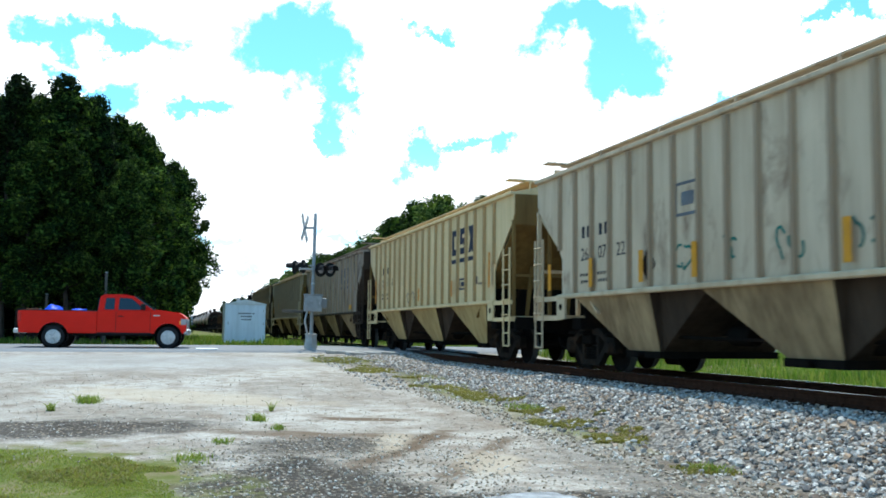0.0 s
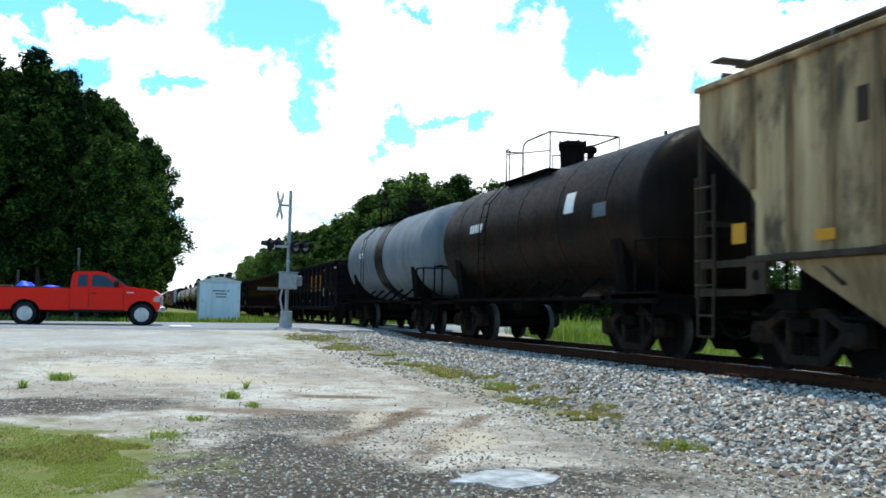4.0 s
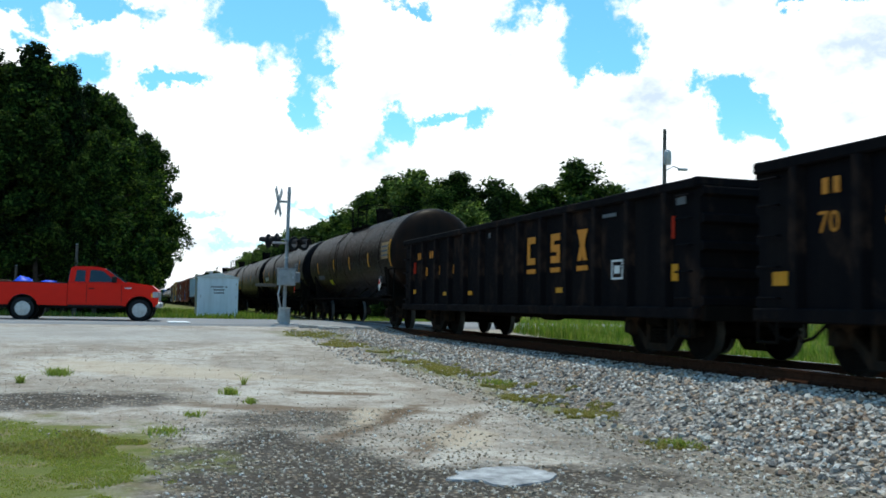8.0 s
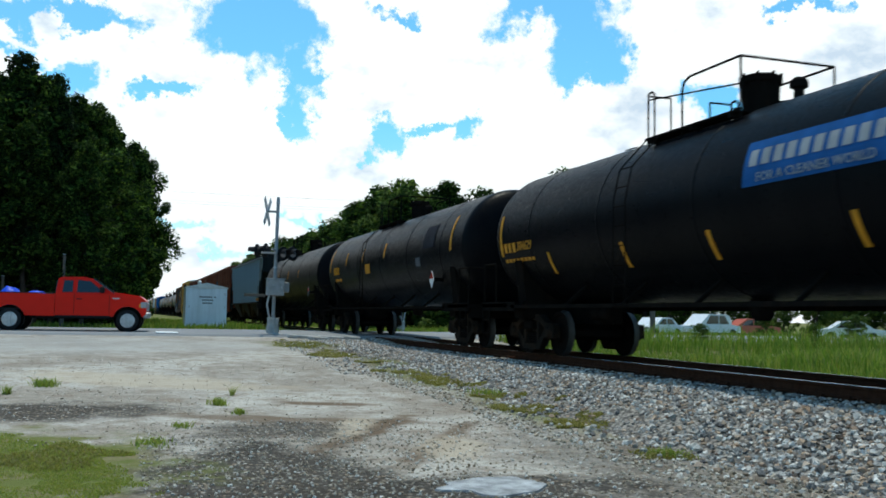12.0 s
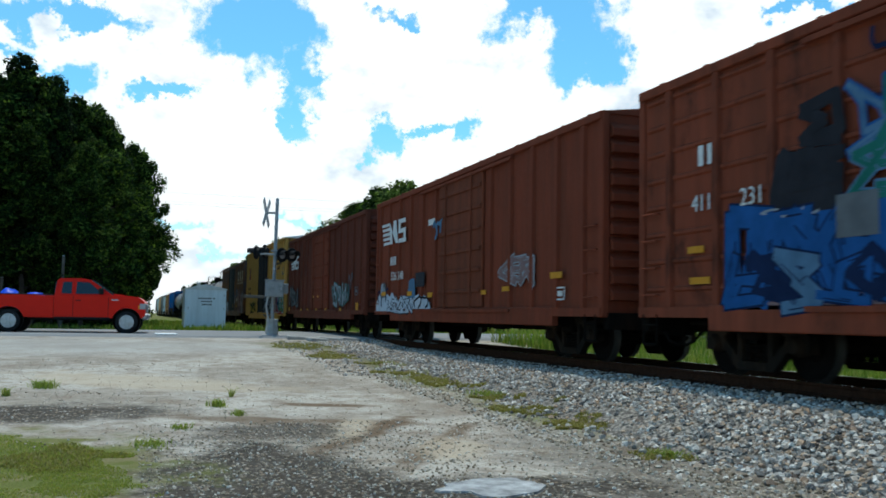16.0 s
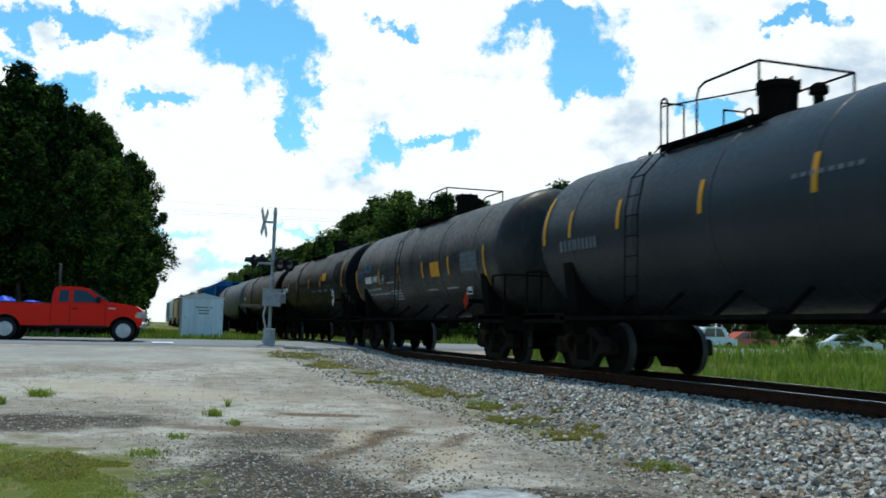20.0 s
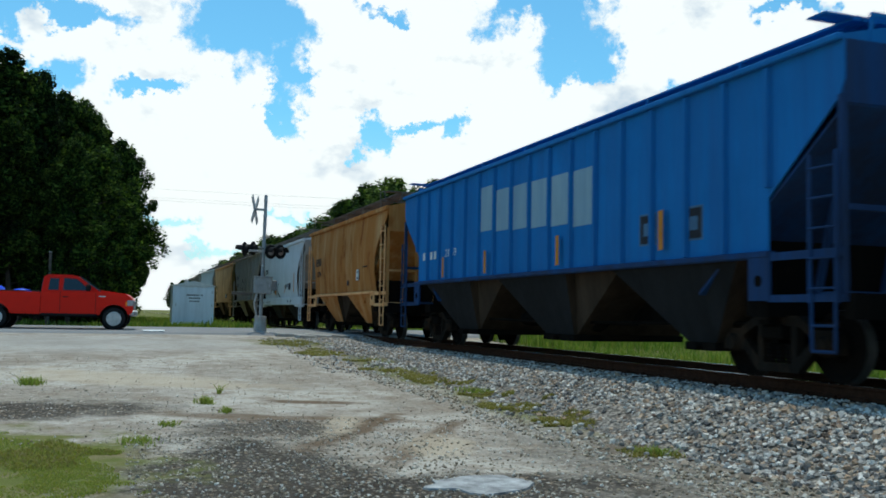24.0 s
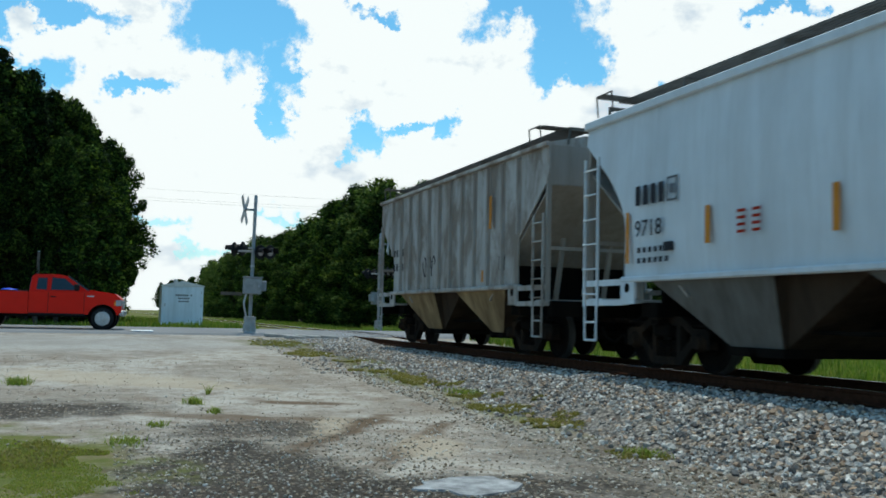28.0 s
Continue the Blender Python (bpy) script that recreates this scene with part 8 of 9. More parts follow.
    stripes(c, XS, [(y, 1.25, 0.1, 0.95) for y in (6.6, -4.6)] + [(y, 1.1, 0.1, 0.5) for y in (4.2, 2.0, -1.6)], M["orange"])
    bars(c, M["g_grey"], XS, panel_mid(c, 5.2), 2.2, 0.6, 0.14, 4)
    bars(c, M["g_grey"], XS, panel_mid(c, 5.2), 1.85, 0.6, 0.16, 5)
    part("bare_patch", Geo().box(XS - 0.007, XS, -7.4, -6.9, 1.0, 2.4), M["orange"], c)
    for y, z in ((3.5, 2.4), (1.3, 2.35), (-0.4, 2.4), (-2.2, 2.45), (-4.9, 2.5), (-1.2, 2.3)):
        part("paint_fleck", Geo().box(XS - 0.006, XS, y - 0.03, y + 0.03, z - 0.05, z + 0.05), M["white"], c)

    c = add(gondola("gondola", "black gondola with large orange mark, heaped with pale grit", 15.92, P["black_gon"], 14, load=(P["grit"], 0.15, 0.5, 3.0)), 152.86, 168.78)
    badge(c, XS, -2.9, 1.95, 0.58, M["orange"])
    marks(c, XS, 5.9, 2.3, 0.26, 4, "", M["orange"], False)
    for k, two in enumerate(("70", "86", "88")):
        lettering(c, two, M["orange"], XS, panel_mid(c, 5.9) + (1 - k) * PANELS[c.name][0], 1.85, 0.38, 1.0)
    stripes(c, XS, [(7.5, 1.2, 0.3, 0.18), (4.6, 1.12, 0.45, 0.1), (-0.9, 1.1, 0.3, 0.12), (-7.3, 1.05, 0.5, 0.3), (2.2, 1.1, 0.3, 0.1)], M["yellow"])
    throwup(c, XS, -5.4, 1.7, 0.9, 1.0, M["black"], M["g_grey"], 3, 2)

    c = add(gondola("gondola", "dull black gondola with worn orange mark and white frame", 15.95, P["black_gon"], 13, load=(P["scrap"], 0.35, 0.35, 5.0)), 170.17, 186.12)
    badge(c, XS, -3.3, 1.95, 0.58, M["orange"])
    marks(c, XS, 5.8, 2.2, 0.26, 4, "", M["orange"], False)
    for k, two in enumerate(("48", "51", "51")):
        lettering(c, two, M["orange"], XS, 5.8 - k * PANELS[c.name][0], 1.72, 0.36, 1.0)
    stripes(c, XS, [(6.95, 1.87, 0.28, 0.32)], M["g_red"])
    stripes(c, XS, [(-7.2, 1.35, 0.45, 0.26), (-3.2, 1.12, 0.35, 0.1), (6.9, 1.17, 0.25, 0.12), (4.0, 1.1, 0.3, 0.1), (2.0, 1.1, 0.3, 0.1)], M["yellow"])
    stripes(c, XS, [(-7.2, 2.05, 0.25, 0.35)], M["g_red"])
    panel_frame(c, XS, -5.5, 1.45, 0.4, 0.34, M["white"], 0.035)
    for y, w in ((1.2, 0.12), (0.7, 0.12), (-5.2, 0.5), (-7.5, 0.25)):
        part("worn_stencil", Geo().box(XS - 0.007, XS, y - w / 2, y + w / 2, 2.38, 2.5 if w < 0.3 else 2.44), M["g_grey"], c)

    # black tank cars
    def strips(c, ys, z=2.75, h=0.5, mat=None, w=0.1, lo=0):
        for y in ys:
            shell_patch(c, y, z, w, h, mat or M["yellow"], name="reflector")

    def placard(c, y, mat=None, s=0.2, z=1.75):
        x = -SIDE + 0.02
        part("placard", Geo().prism([(y - s, z), (y, z + s * 1.2), (y + s, z), (y, z - s * 1.2)], 0, x - 0.012, x), mat or M["white"], c)
        part("placard_core", Geo().prism([(y - s * 0.8, z + 0.02), (y, z + s), (y + s * 0.8, z + 0.02)], 0, x - 0.02, x - 0.012), M["g_red"], c)
        part("placard_bracket", Geo().box(x, x + 0.6, y - 0.02, y + 0.02, z - 0.05, z + 0.05), M["steel_dark"], c)

    def tank(label, L, f, r_, mat, **kw):
        return add(tank_car("tank_car", label, L, mat, **kw), f, r_)

    c = tank("long black tank car browned with rust", 16.3, 187.55, 203.85, P["brown_tank"], dome_y=-0.75)
    strips(c, (5.55, 1.9, -1.15, -4.35), 2.38, 0.5)
    strips(c, (-7.4,), 2.5, 0.9)
    shell_patch(c, -6.75, 2.6, 0.95, 0.55, P["tan_bay"])
    for k in range(3):
        shell_patch(c, -6.75, 2.44 + 0.15 * k, 0.8, 0.06, P["panel_grey"], lift=0.018, name="data_line")
    placard(c, -6.45, M["white"], 0.17, 1.45)
    shell_patch(c, 3.3, 1.72, 0.55, 0.2, M["g_lime"])
    shell_patch(c, 5.1, 1.95, 1.3, 0.16, P["panel_grey"])
    panel_frame(c, -on_shell(TANK_R, TANK_Z, 1.75), -5.4, 1.75, 0.6, 0.34, P["panel_grey"], 0.03)

    c = tank("long black tank car with white number and data panel", 16.7, 205.0, 221.7, P["black_tank"])
    strips(c, (-0.2, -3.75, 2.2, 4.8), 2.46, 0.42)
    strips(c, (-6.75, 7.4), 2.5, 0.85)
    shell_text(c, 6.1, 2.25, 4, 0.7, 0.22, M["white"], "208497")
    shell_patch(c, -5.97, 2.62, 1.16, 0.54, P["panel_grey"])
    for k in range(4):
        shell_patch(c, -5.97, 2.43 + 0.12 * k, 1.0, 0.045, M["g_white"], lift=0.018, name="data_line")
    scrawl(c, -on_shell(TANK_R, TANK_Z, 2.3), -4.8, 2.05, 1.3, 0.3, M["g_tan"], 9, 5, 0.016)
    panel_frame(c, -on_shell(TANK_R, TANK_Z, 1.75), -5.14, 1.72, 0.45, 0.3, P["panel_grey"], 0.025)
    placard(c, -5.9, M["g_red"], 0.17, 1.43)

    c = tank("long black tank car with small data lines", 16.3, 222.9, 239.2, P["black_tank"], band=None)
    strips(c, (0.2, -2.8, 2.6, 4.5), 2.47, 0.5)
    shell_text(c, 6.6, 2.3, 4, 0.95, 0.24, M["yellow"], "204681")
    shell_text(c, 6.2, 2.02, 8, 1.8, 0.07, M["yellow"])
    shell_text(c, 6.2, 1.9, 8, 1.8, 0.07, M["yellow"])
    strips(c, (7.5,), 2.6, 0.9)
    scrawl(c, -on_shell(TANK_R, TANK_Z, 2.3), -3.4, 2.3, 1.2, 0.5, M["g_white"], 19, 3, 0.025)
    panel_frame(c, -on_shell(TANK_R, TANK_Z, 2.45), -5.1, 2.4, 0.5, 0.4, M["g_grey"])
    shell_patch(c, -5.8, 2.95, 0.6, 0.6, P["rust_gon"])

    c = tank("black tank car with yellow lettering and a blue-white banner", 16.5, 240.5, 257.0, P["black_tank"])
    strips(c, (5.15, 2.23, -0.3, -3.2), 1.87, 0.42)
    strips(c, (7.45, -6.1), 2.55, 0.9)
    shell_text(c, 7.1, 2.27, 4, 0.9, 0.2, M["yellow"], "204629")
    shell_text(c, 6.6, 2.0, 8, 1.6, 0.07, M["yellow"])
    shell_patch(c, -5.1, 2.43, 1.15, 0.5, P["rust_gon"])
    panel_frame(c, -on_shell(TANK_R, TANK_Z, 1.95), -4.26, 1.93, 0.45, 0.3, M["g_grey"], 0.025)
    shell_patch(c, -2.6, 2.88, 2.75, 0.62, M["g_blue"], name="banner")
    for k in range(10):
        shell_patch(c, -1.42 - k * 0.25, 2.95, 0.16, 0.22, M["g_white"], lift=0.018, name="banner_letter")
    for text, y, z, size in (("FOR A CLEANER WORLD", -2.6, 2.67, 0.17),):
        lettering(c, text, M["g_white"], -on_shell(TANK_R, TANK_Z, z, 0.03), y, z, size, 1.1, "banner_letter")
    placard(c, -5.6, M["g_red"], 0.17, 1.42)

    c = tank("black tank car with a yellow square and white diamond placards", 17.3, 258.2, 275.5, P["black_tank"])
    strips(c, (-0.6, 2.3, 4.9), 2.85, 0.45)
    strips(c, (-7.2, 7.7), 2.9, 0.9)
    shell_patch(c, 1.6, 2.35, 0.6, 0.32, M["yellow"])
    shell_patch(c, -5.3, 2.95, 1.0, 0.62, M["g_black"])
    shell_text(c, 6.6, 2.45, 4, 1.0, 0.28, M["yellow"])
    shell_text(c, 6.4, 2.1, 6, 1.1, 0.1, M["yellow"])
    placard(c, -5.9, M["white"])
    shell_patch(c, -4.3, 2.3, 0.4, 0.24, P["panel_grey"])

    c = tank("dull dark grey tank car with faint marks", 16.6, 276.9, 293.5, P["black_tank"])
    strips(c, (0, 3, -3), 2.7, 0.4)
    shell_text(c, 6.2, 2.4, 5, 1.0, 0.24, M["g_grey"])
    placard(c, -6.2, M["g_grey"])

    # slate grey hopper
    L = 17.1
    c = add(covered_hopper("covered_hopper", "slate-grey ribbed covered hopper with dark ends", L, P["slate"], P["slate_dark"], 21, 3, rib_mat=P["slate_rib"], sill_mat=P["slate_dark"], end_mat=P["slate_dark"], roof_mat=P["slate_dark"], board=P["slate_dark"], top=4.18, sill=1.42), 294.82, 311.93)
    panel_frame(c, X, -L / 2 + 3.35, 2.0, 0.4, 0.32, M["white"], 0.04)
    stripes(c, X - 0.09, [(-L / 2 + 1.2, 1.6, 1.3, 0.14), (0.5, 1.6, 0.3, 0.1)], M["orange"])
    bars(c, M["g_grey"], X, L / 2 - 2.6, 2.6, 1.0, 0.22, 4)
    bars(c, M["g_grey"], X, L / 2 - 2.6, 2.2, 1.1, 0.22, 5)

    # boxcars
    L = 15.3
    posts = [-7.0, -5.6, -4.2, -2.75, 2.1, 3.2, 4.4, 5.6, 6.8]
    edges = [-7.55] + posts[:4] + [-1.6]
    hr = [(a + 0.09, b - 0.09, 1.25 + 0.42 * k) for a, b in zip(edges, edges[1:]) for k in range(8)]
    edges = [1.9] + posts[4:] + [7.55]
    hr += [(a + 0.09, b - 0.09, 1.25 + 0.42 * k) for a, b in zip(edges, edges[1:]) for k in range(8)]
    c = add(boxcar("boxcar", "rust-red boxcar with creased side panels and blue graffiti", L, P["boxred"], posts, (0.15, 3.4), P["boxred"], 12, hribs=hr), 312.9, 328.2)
    lettering(c, "411", M["white"], -SIDE - 0.032, 5.9, 2.45, 0.34, 1.0)
    lettering(c, "231", M["white"], -SIDE - 0.046, 4.75, 2.42, 0.34, 1.0)
    bars(c, M["white"], -SIDE - 0.001, 5.9, 3.15, 0.45, 0.3, 2)
    B = -SIDE - 0.034
    spray_field(c, B, 5.0, 2.2, 0.98, 2.05, M["g_blue"], 3)
    spray_field(c, B - 0.002, 4.4, 3.1, 2.1, 2.9, M["g_black"], 5)
    spray_field(c, B - 0.002, 5.1, 2.3, 0.9, 1.12, M["g_pink"], 7)
    throwup(c, B, 3.6, 1.62, 3.2, 1.15, [M["g_blue"]], M["g_navy"], 12, 5, 0.16)
    throwup(c, B - 0.006, 3.6, 1.3, 3.4, 0.6, [M["g_blue"], M["g_navy"], M["g_sky"]], M["g_navy"], 17, 6, 0.14)
    scrawl(c, B, 3.9, 2.15, 2.4, 0.12, M["g_white"], 16, 4, 0.014)
    throwup(c, B, 3.7, 2.6, 0.9, 0.45, [M["g_black"]], M["g_black"], 18, 3, 0.15)
    throwup(c, B, 3.55, 3.15, 0.4, 0.5, [M["g_black"]], M["g_black"], 19, 1, 0.15)
    throwup(c, B, 2.55, 3.1, 0.8, 0.8, [M["g_sky"], M["g_teal"]], M["g_blue"], 13, 2, 0.08)
    throwup(c, B, 2.55, 2.5, 0.9, 0.6, [M["g_teal"]], M["g_sky"], 14, 2, 0.08)
    scrawl(c, B, 2.3, 4.0, 0.6, 0.5, M["g_navy"], 11, 2, 0.03)
    part("patch_panel", Geo().box(B - 0.016, B, 2.55, 3.2, 1.75, 2.25), M["g_grey"], c)
    bars(c, M["g_pink"], B, 4.1, 0.98, 2.6, 0.1, 2, gap=0.1)
    panel_frame(c, -SIDE - 0.005, -3.5, 1.95, 0.45, 0.4, M["white"], 0.04)
    stripes(c, -SIDE, [(-5.7, 1.75, 0.5, 0.12), (-5.6, 1.35, 0.5, 0.12), (6.1, 1.8, 0.4, 0.1), (6.0, 1.35, 0.5, 0.1), (-0.5, 1.3, 0.3, 0.12), (-1.2, 1.22, 0.3, 0.1), (2.9, 1.25, 0.3, 0.12)], M["yellow"])
    bars(c, M["g_grey"], -SIDE, -5.5, 2.35, 0.8, 0.12, 4, "data_line")
    bars(c, M["g_grey"], -SIDE, -5.6, 1.15, 0.7, 0.14, 3, "data_line")
    scrawl(c, -SIDE - 0.004, -0.8, 1.5, 0.8, 0.4, M["g_sky"], 15, 2, 0.04)

    def horse_mark(c, x, y, z, s, w):
        """The owner's mark as slanting lines and two solid blocks."""
        for k in range(5):
            part("owner_mark", Geo().box(x - 0.007, x, y + w * 0.15, y + w * (1.0 - 0.06 * k), z + s * (0.42 - 0.21 * k) - s * 0.06, z + s * (0.42 - 0.21 * k) + s * 0.06), M["white"], c)
        g = Geo().prism([(y + w * 0.1, z - s * 0.48), (y - w * 0.15, z - s * 0.48), (y - w * 0.05, z + s * 0.1), (y - w * 0.5, z - s * 0.48), (y - w * 0.72, z - s * 0.48), (y - w * 0.5, z + s * 0.52), (y - w * 0.25, z + s * 0.52), (y - w * 0.18, z + s * 0.0), (y + w * 0.2, z + s * 0.52)], 0, x - 0.007, x)
        part("owner_mark", g, M["white"], c)
        g = Geo()
        for a in (-0.42, 0.0, 0.42):
            g.prism([(y - w * (0.75 + 0.06 * a), z + s * a - s * 0.09), (y - w * (1.45 - 0.06 * a), z + s * a - s * 0.09), (y - w * (1.45 - 0.1 * a), z + s * a + s * 0.09), (y - w * (0.75 - 0.1 * a), z + s * a + s * 0.09)], 0, x - 0.007, x)
        g.box(x - 0.0075, x, y - w * 0.95, y - w * 0.75, z, z + s * 0.42).box(x - 0.0075, x, y - w * 1.45, y - w * 1.25, z - s * 0.42, z)
        part("owner_mark", g, M["white"], c)

    L = 15.4
    posts = [-7.0, -5.9, -4.75, -3.6, -2.45, 1.55, 2.7, 3.85, 5.0, 6.15, 7.2]
    c = add(boxcar("boxcar", "red-brown boxcar with white owner mark and pale graffiti along its foot", L, P["nsbrown"], posts, (-0.45, 3.1), P["door_red"], 6), 329.5, 344.9)
    horse_mark(c, -SIDE - 0.034, 5.83, 3.33, 0.70, 1.09)
    lettering(c, "526 348", M["white"], -SIDE - 0.034, 5.1, 1.98, 0.36, 1.15)
    bars(c, M["white"], -SIDE - 0.034, 5.6, 2.46, 0.68, 0.26, 3)
    N = -SIDE - 0.036
    spray_field(c, N, 7.5, 5.15, 0.93, 1.45, M["g_frost"], 31)
    spray_field(c, N, 5.2, 1.75, 0.74, 1.36, M["g_frost"], 32)
    spray_field(c, N - 0.002, 6.95, 6.3, 1.35, 1.8, M["g_grey"], 33)
    scrawl(c, N - 0.006, 6.62, 1.62, 0.5, 0.35, M["g_frost"], 27, 3, 0.025)
    spray_field(c, N - 0.002, 3.9, 3.2, 1.3, 1.85, M["g_sky"], 34)
    scrawl(c, N - 0.006, 6.6, 1.3, 1.3, 0.5, M["g_navy"], 25, 3, 0.03)
    throwup(c, N - 0.006, 4.9, 1.1, 2.6, 0.42, [M["g_frost"]], M["g_black"], 22, 5, 0.10)
    scrawl(c, N - 0.006, 2.6, 1.15, 1.2, 0.4, M["g_black"], 23, 2, 0.03)
    part("stencil_plate", Geo().box(N - 0.004, N, 1.5, 2.05, 3.24, 3.4), M["white"], c)
    scrawl(c, N, 1.2, 3.05, 0.8, 0.5, M["g_sky"], 26, 3, 0.05)
    throwup(c, -SIDE - 0.01, -3.9, 1.75, 1.5, 0.5, [M["g_pink"]], M["g_white"], 24, 3)
    stripes(c, -SIDE - 0.045, [(6.56, 1.47, 0.5, 0.13), (3.7, 1.43, 0.45, 0.13), (1.8, 1.36, 0.4, 0.13), (-2.2, 1.35, 0.3, 0.1), (-3.5, 1.4, 0.4, 0.1), (-6.0, 1.6, 0.5, 0.12)], M["yellow"])
    part("data_panel", Geo().box(-SIDE - 0.036, -SIDE - 0.03, 2.36, 3.18, 1.6, 2.0), M["black"], c)
    panel_frame(c, -SIDE - 0.01, -6.1, 1.25, 0.4, 0.25, M["white"], 0.03)

    L = 15.85
    posts = [-7.2, -6.1, -5.0, -3.9, -2.8, 1.9, 3.0, 4.1, 5.2, 6.3, 7.4]
    c = add(boxcar("boxcar", "dull red-brown boxcar with white owner mark and grey graffiti", L, P["nsbrown2"], posts, (0.0, 3.6), P["nsbrown"], 6), 346.41, 362.27)
    horse_mark(c, -SIDE - 0.034, 6.3, 3.25, 0.62, 0.85)
    throwup(c, -SIDE - 0.032, -4.0, 1.55, 2.6, 0.75, [M["g_grey"], M["g_white"]], M["g_teal"], 32, 7)
    scrawl(c, -SIDE - 0.034, -5.9, 1.95, 0.6, 0.6, M["g_grey"], 34, 2, 0.03)
    throwup(c, -SIDE - 0.032, 6.2, 1.6, 2.4, 0.9, [M["g_grey"], P["blue_door"]], M["g_black"], 33, 5)
    panel_frame(c, -SIDE - 0.01, -6.7, 1.65, 0.45, 0.3, M["g_grey"], 0.03)
    stripes(c, -SIDE - 0.045, [(-7.0, 1.1, 0.35, 0.26), (-4.3, 1.0, 0.3, 0.1), (-1.6, 1.0, 0.3, 0.1), (0.4, 1.0, 0.3, 0.1), (2.4, 1.0, 0.3, 0.1), (4.0, 1.0, 0.3, 0.1), (7.3, 1.05, 0.3, 0.15)], M["yellow"])
    for y in (1.2, 0.2):
        part("lock_plate", Geo().box(-SIDE - 0.035, -SIDE - 0.03, y - 0.15, y + 0.15, 1.52, 1.6), M["orange"], c)

    L = 15.85
    posts = [-7.13, -6.4, -5.6, -4.83, -4.05, -3.35, -2.5, 2.6, 3.4, 4.2, 5.0, 5.8, 6.6, 7.3]
    hr = [(-7.1, -1.6, 4.22), (-7.1, -1.6, 2.95), (2.1, 7.3, 4.22), (2.1, 7.3, 2.95), (2.1, 7.3, 1.7)]
    c = add(boxcar("boxcar", "golden yellow boxcar with black door and bright graffiti", L, P["ttx"], posts, (0.25, 3.5), P["ttx_door"], 4, 4.78, 0.74, 6, roof_mat=M["white"], hribs=hr, end_mat=P["ttx_end"]), 363.65, 379.5)
    part("owner_panel", Geo().box(-SIDE - 0.038, -SIDE - 0.03, -7.05, -4.95, 3.7, 4.3), M["black"], c)
    for k, yy in enumerate((-5.35, -5.95, -6.6)):
        g = Geo().box(-SIDE - 0.046, -SIDE - 0.038, yy - 0.26, yy + 0.26, 4.08, 4.26) if k < 2 else Geo()
        if k < 2:
            g.box(-SIDE - 0.046, -SIDE - 0.038, yy - 0.09, yy + 0.09, 3.84, 4.09)
        else:
            for a in (-1, 1):
                g.prism([(yy + a * 0.3, 3.84), (yy + a * 0.1, 3.84), (yy - a * 0.3, 4.26), (yy - a * 0.1, 4.26)], 0, -SIDE - 0.046 - 0.001 * (a > 0), -SIDE - 0.038)
        part("owner_mark", g, M["white"], c)
    bars(c, P["soot_shade"], -SIDE - 0.034, -6.0, 3.5, 2.0, 0.15, 12, "slogan_bar")
    bars(c, P["soot_shade"], -SIDE - 0.034, -6.0, 3.25, 0.9, 0.14, 5, "slogan_bar")
    for a, mat in ((1, M["navy"]), (-1, M["g_red"])):
        part("owner_mark", Geo().prism([(5.9 + a * 0.45, 3.0), (5.9 + a * 0.2, 3.0), (5.9 - a * 0.45, 3.75), (5.9 - a * 0.2, 3.75)], 0, -SIDE - 0.037 - 0.002 * (a > 0), -SIDE - 0.03), mat, c)
    bars(c, P["soot_shade"], -SIDE - 0.03, 6.1, 2.4, 1.3, 0.14, 4)
    bars(c, P["soot_shade"], -SIDE - 0.03, 6.1, 2.1, 1.5, 0.14, 6)
    T = -SIDE - 0.036
    spray_field(c, T, -3.3, -7.95, 0.78, 1.85, M["g_red"], 61, 0.32)
    spray_field(c, T - 0.003, -0.5, -3.9, 0.62, 1.55, M["g_black"], 62, 0.25)
    letter_piece(c, T - 0.008, -4.6, 1.32, "HINGE", 1.25, 0.62, [M["g_green"], M["g_teal"], M["g_navy"], M["g_green"], M["g_green"]], M["g_frost"])
    throwup(c, T - 0.008, -2.2, 1.2, 3.2, 1.0, [M["g_navy"], M["g_black"], P["blue_door"]], M["g_frost"], 43, 6, 0.11)
    scrawl(c, T, -7.6, 3.05, 0.55, 0.5, M["g_grey"], 47, 2, 0.03)
    throwup(c, -SIDE - 0.036, 4.3, 1.2, 1.9, 0.75, [M["g_black"]], M["g_lime"], 44, 3)
    part("data_panel", Geo().box(-SIDE - 0.036, -SIDE - 0.03, -2.35, -1.85, 2.5, 2.85), P["soot_shade"], c)

    L = 15.1
    posts = [-7.0, -5.9, -4.8, -3.7, -2.6, 2.5, 3.55, 4.65, 5.8, 6.9]
    c = add(boxcar("boxcar", "old blue boxcar rusted brown, with slatted dark door and pale graffiti", L, P["rustblue"], posts, (0.04, 3.0), P["blue_door"], 15, door_style="slat"), 381.3, 396.4)
    PANELS[c.name] = (1.16, 0.0)
    badge(c, -SIDE - 0.034, -5.6, 3.45, 0.66, P["tan2"])
    del PANELS[c.name]
    marks(c, -SIDE - 0.032, 6.3, 2.75, 0.3, 4, "", M["g_grey"], False)
    R = -SIDE - 0.036
    spray_field(c, R, 7.2, 4.75, 0.76, 2.1, M["g_black"], 71)
    spray_field(c, R - 0.002, 4.9, 3.2, 1.7, 2.1, M["g_navy"], 72)
    lettering(c, "141", M["white"], R - 0.004, 6.5, 1.9, 0.36, 1.1)
    lettering(c, "374", M["white"], R - 0.004, 5.35, 1.9, 0.36, 1.1)
    throwup(c, R - 0.006, 3.2, 1.25, 2.9, 0.85, [M["g_white"], M["g_pink"], M["g_white"]], M["g_black"], 52, 6, 0.15)
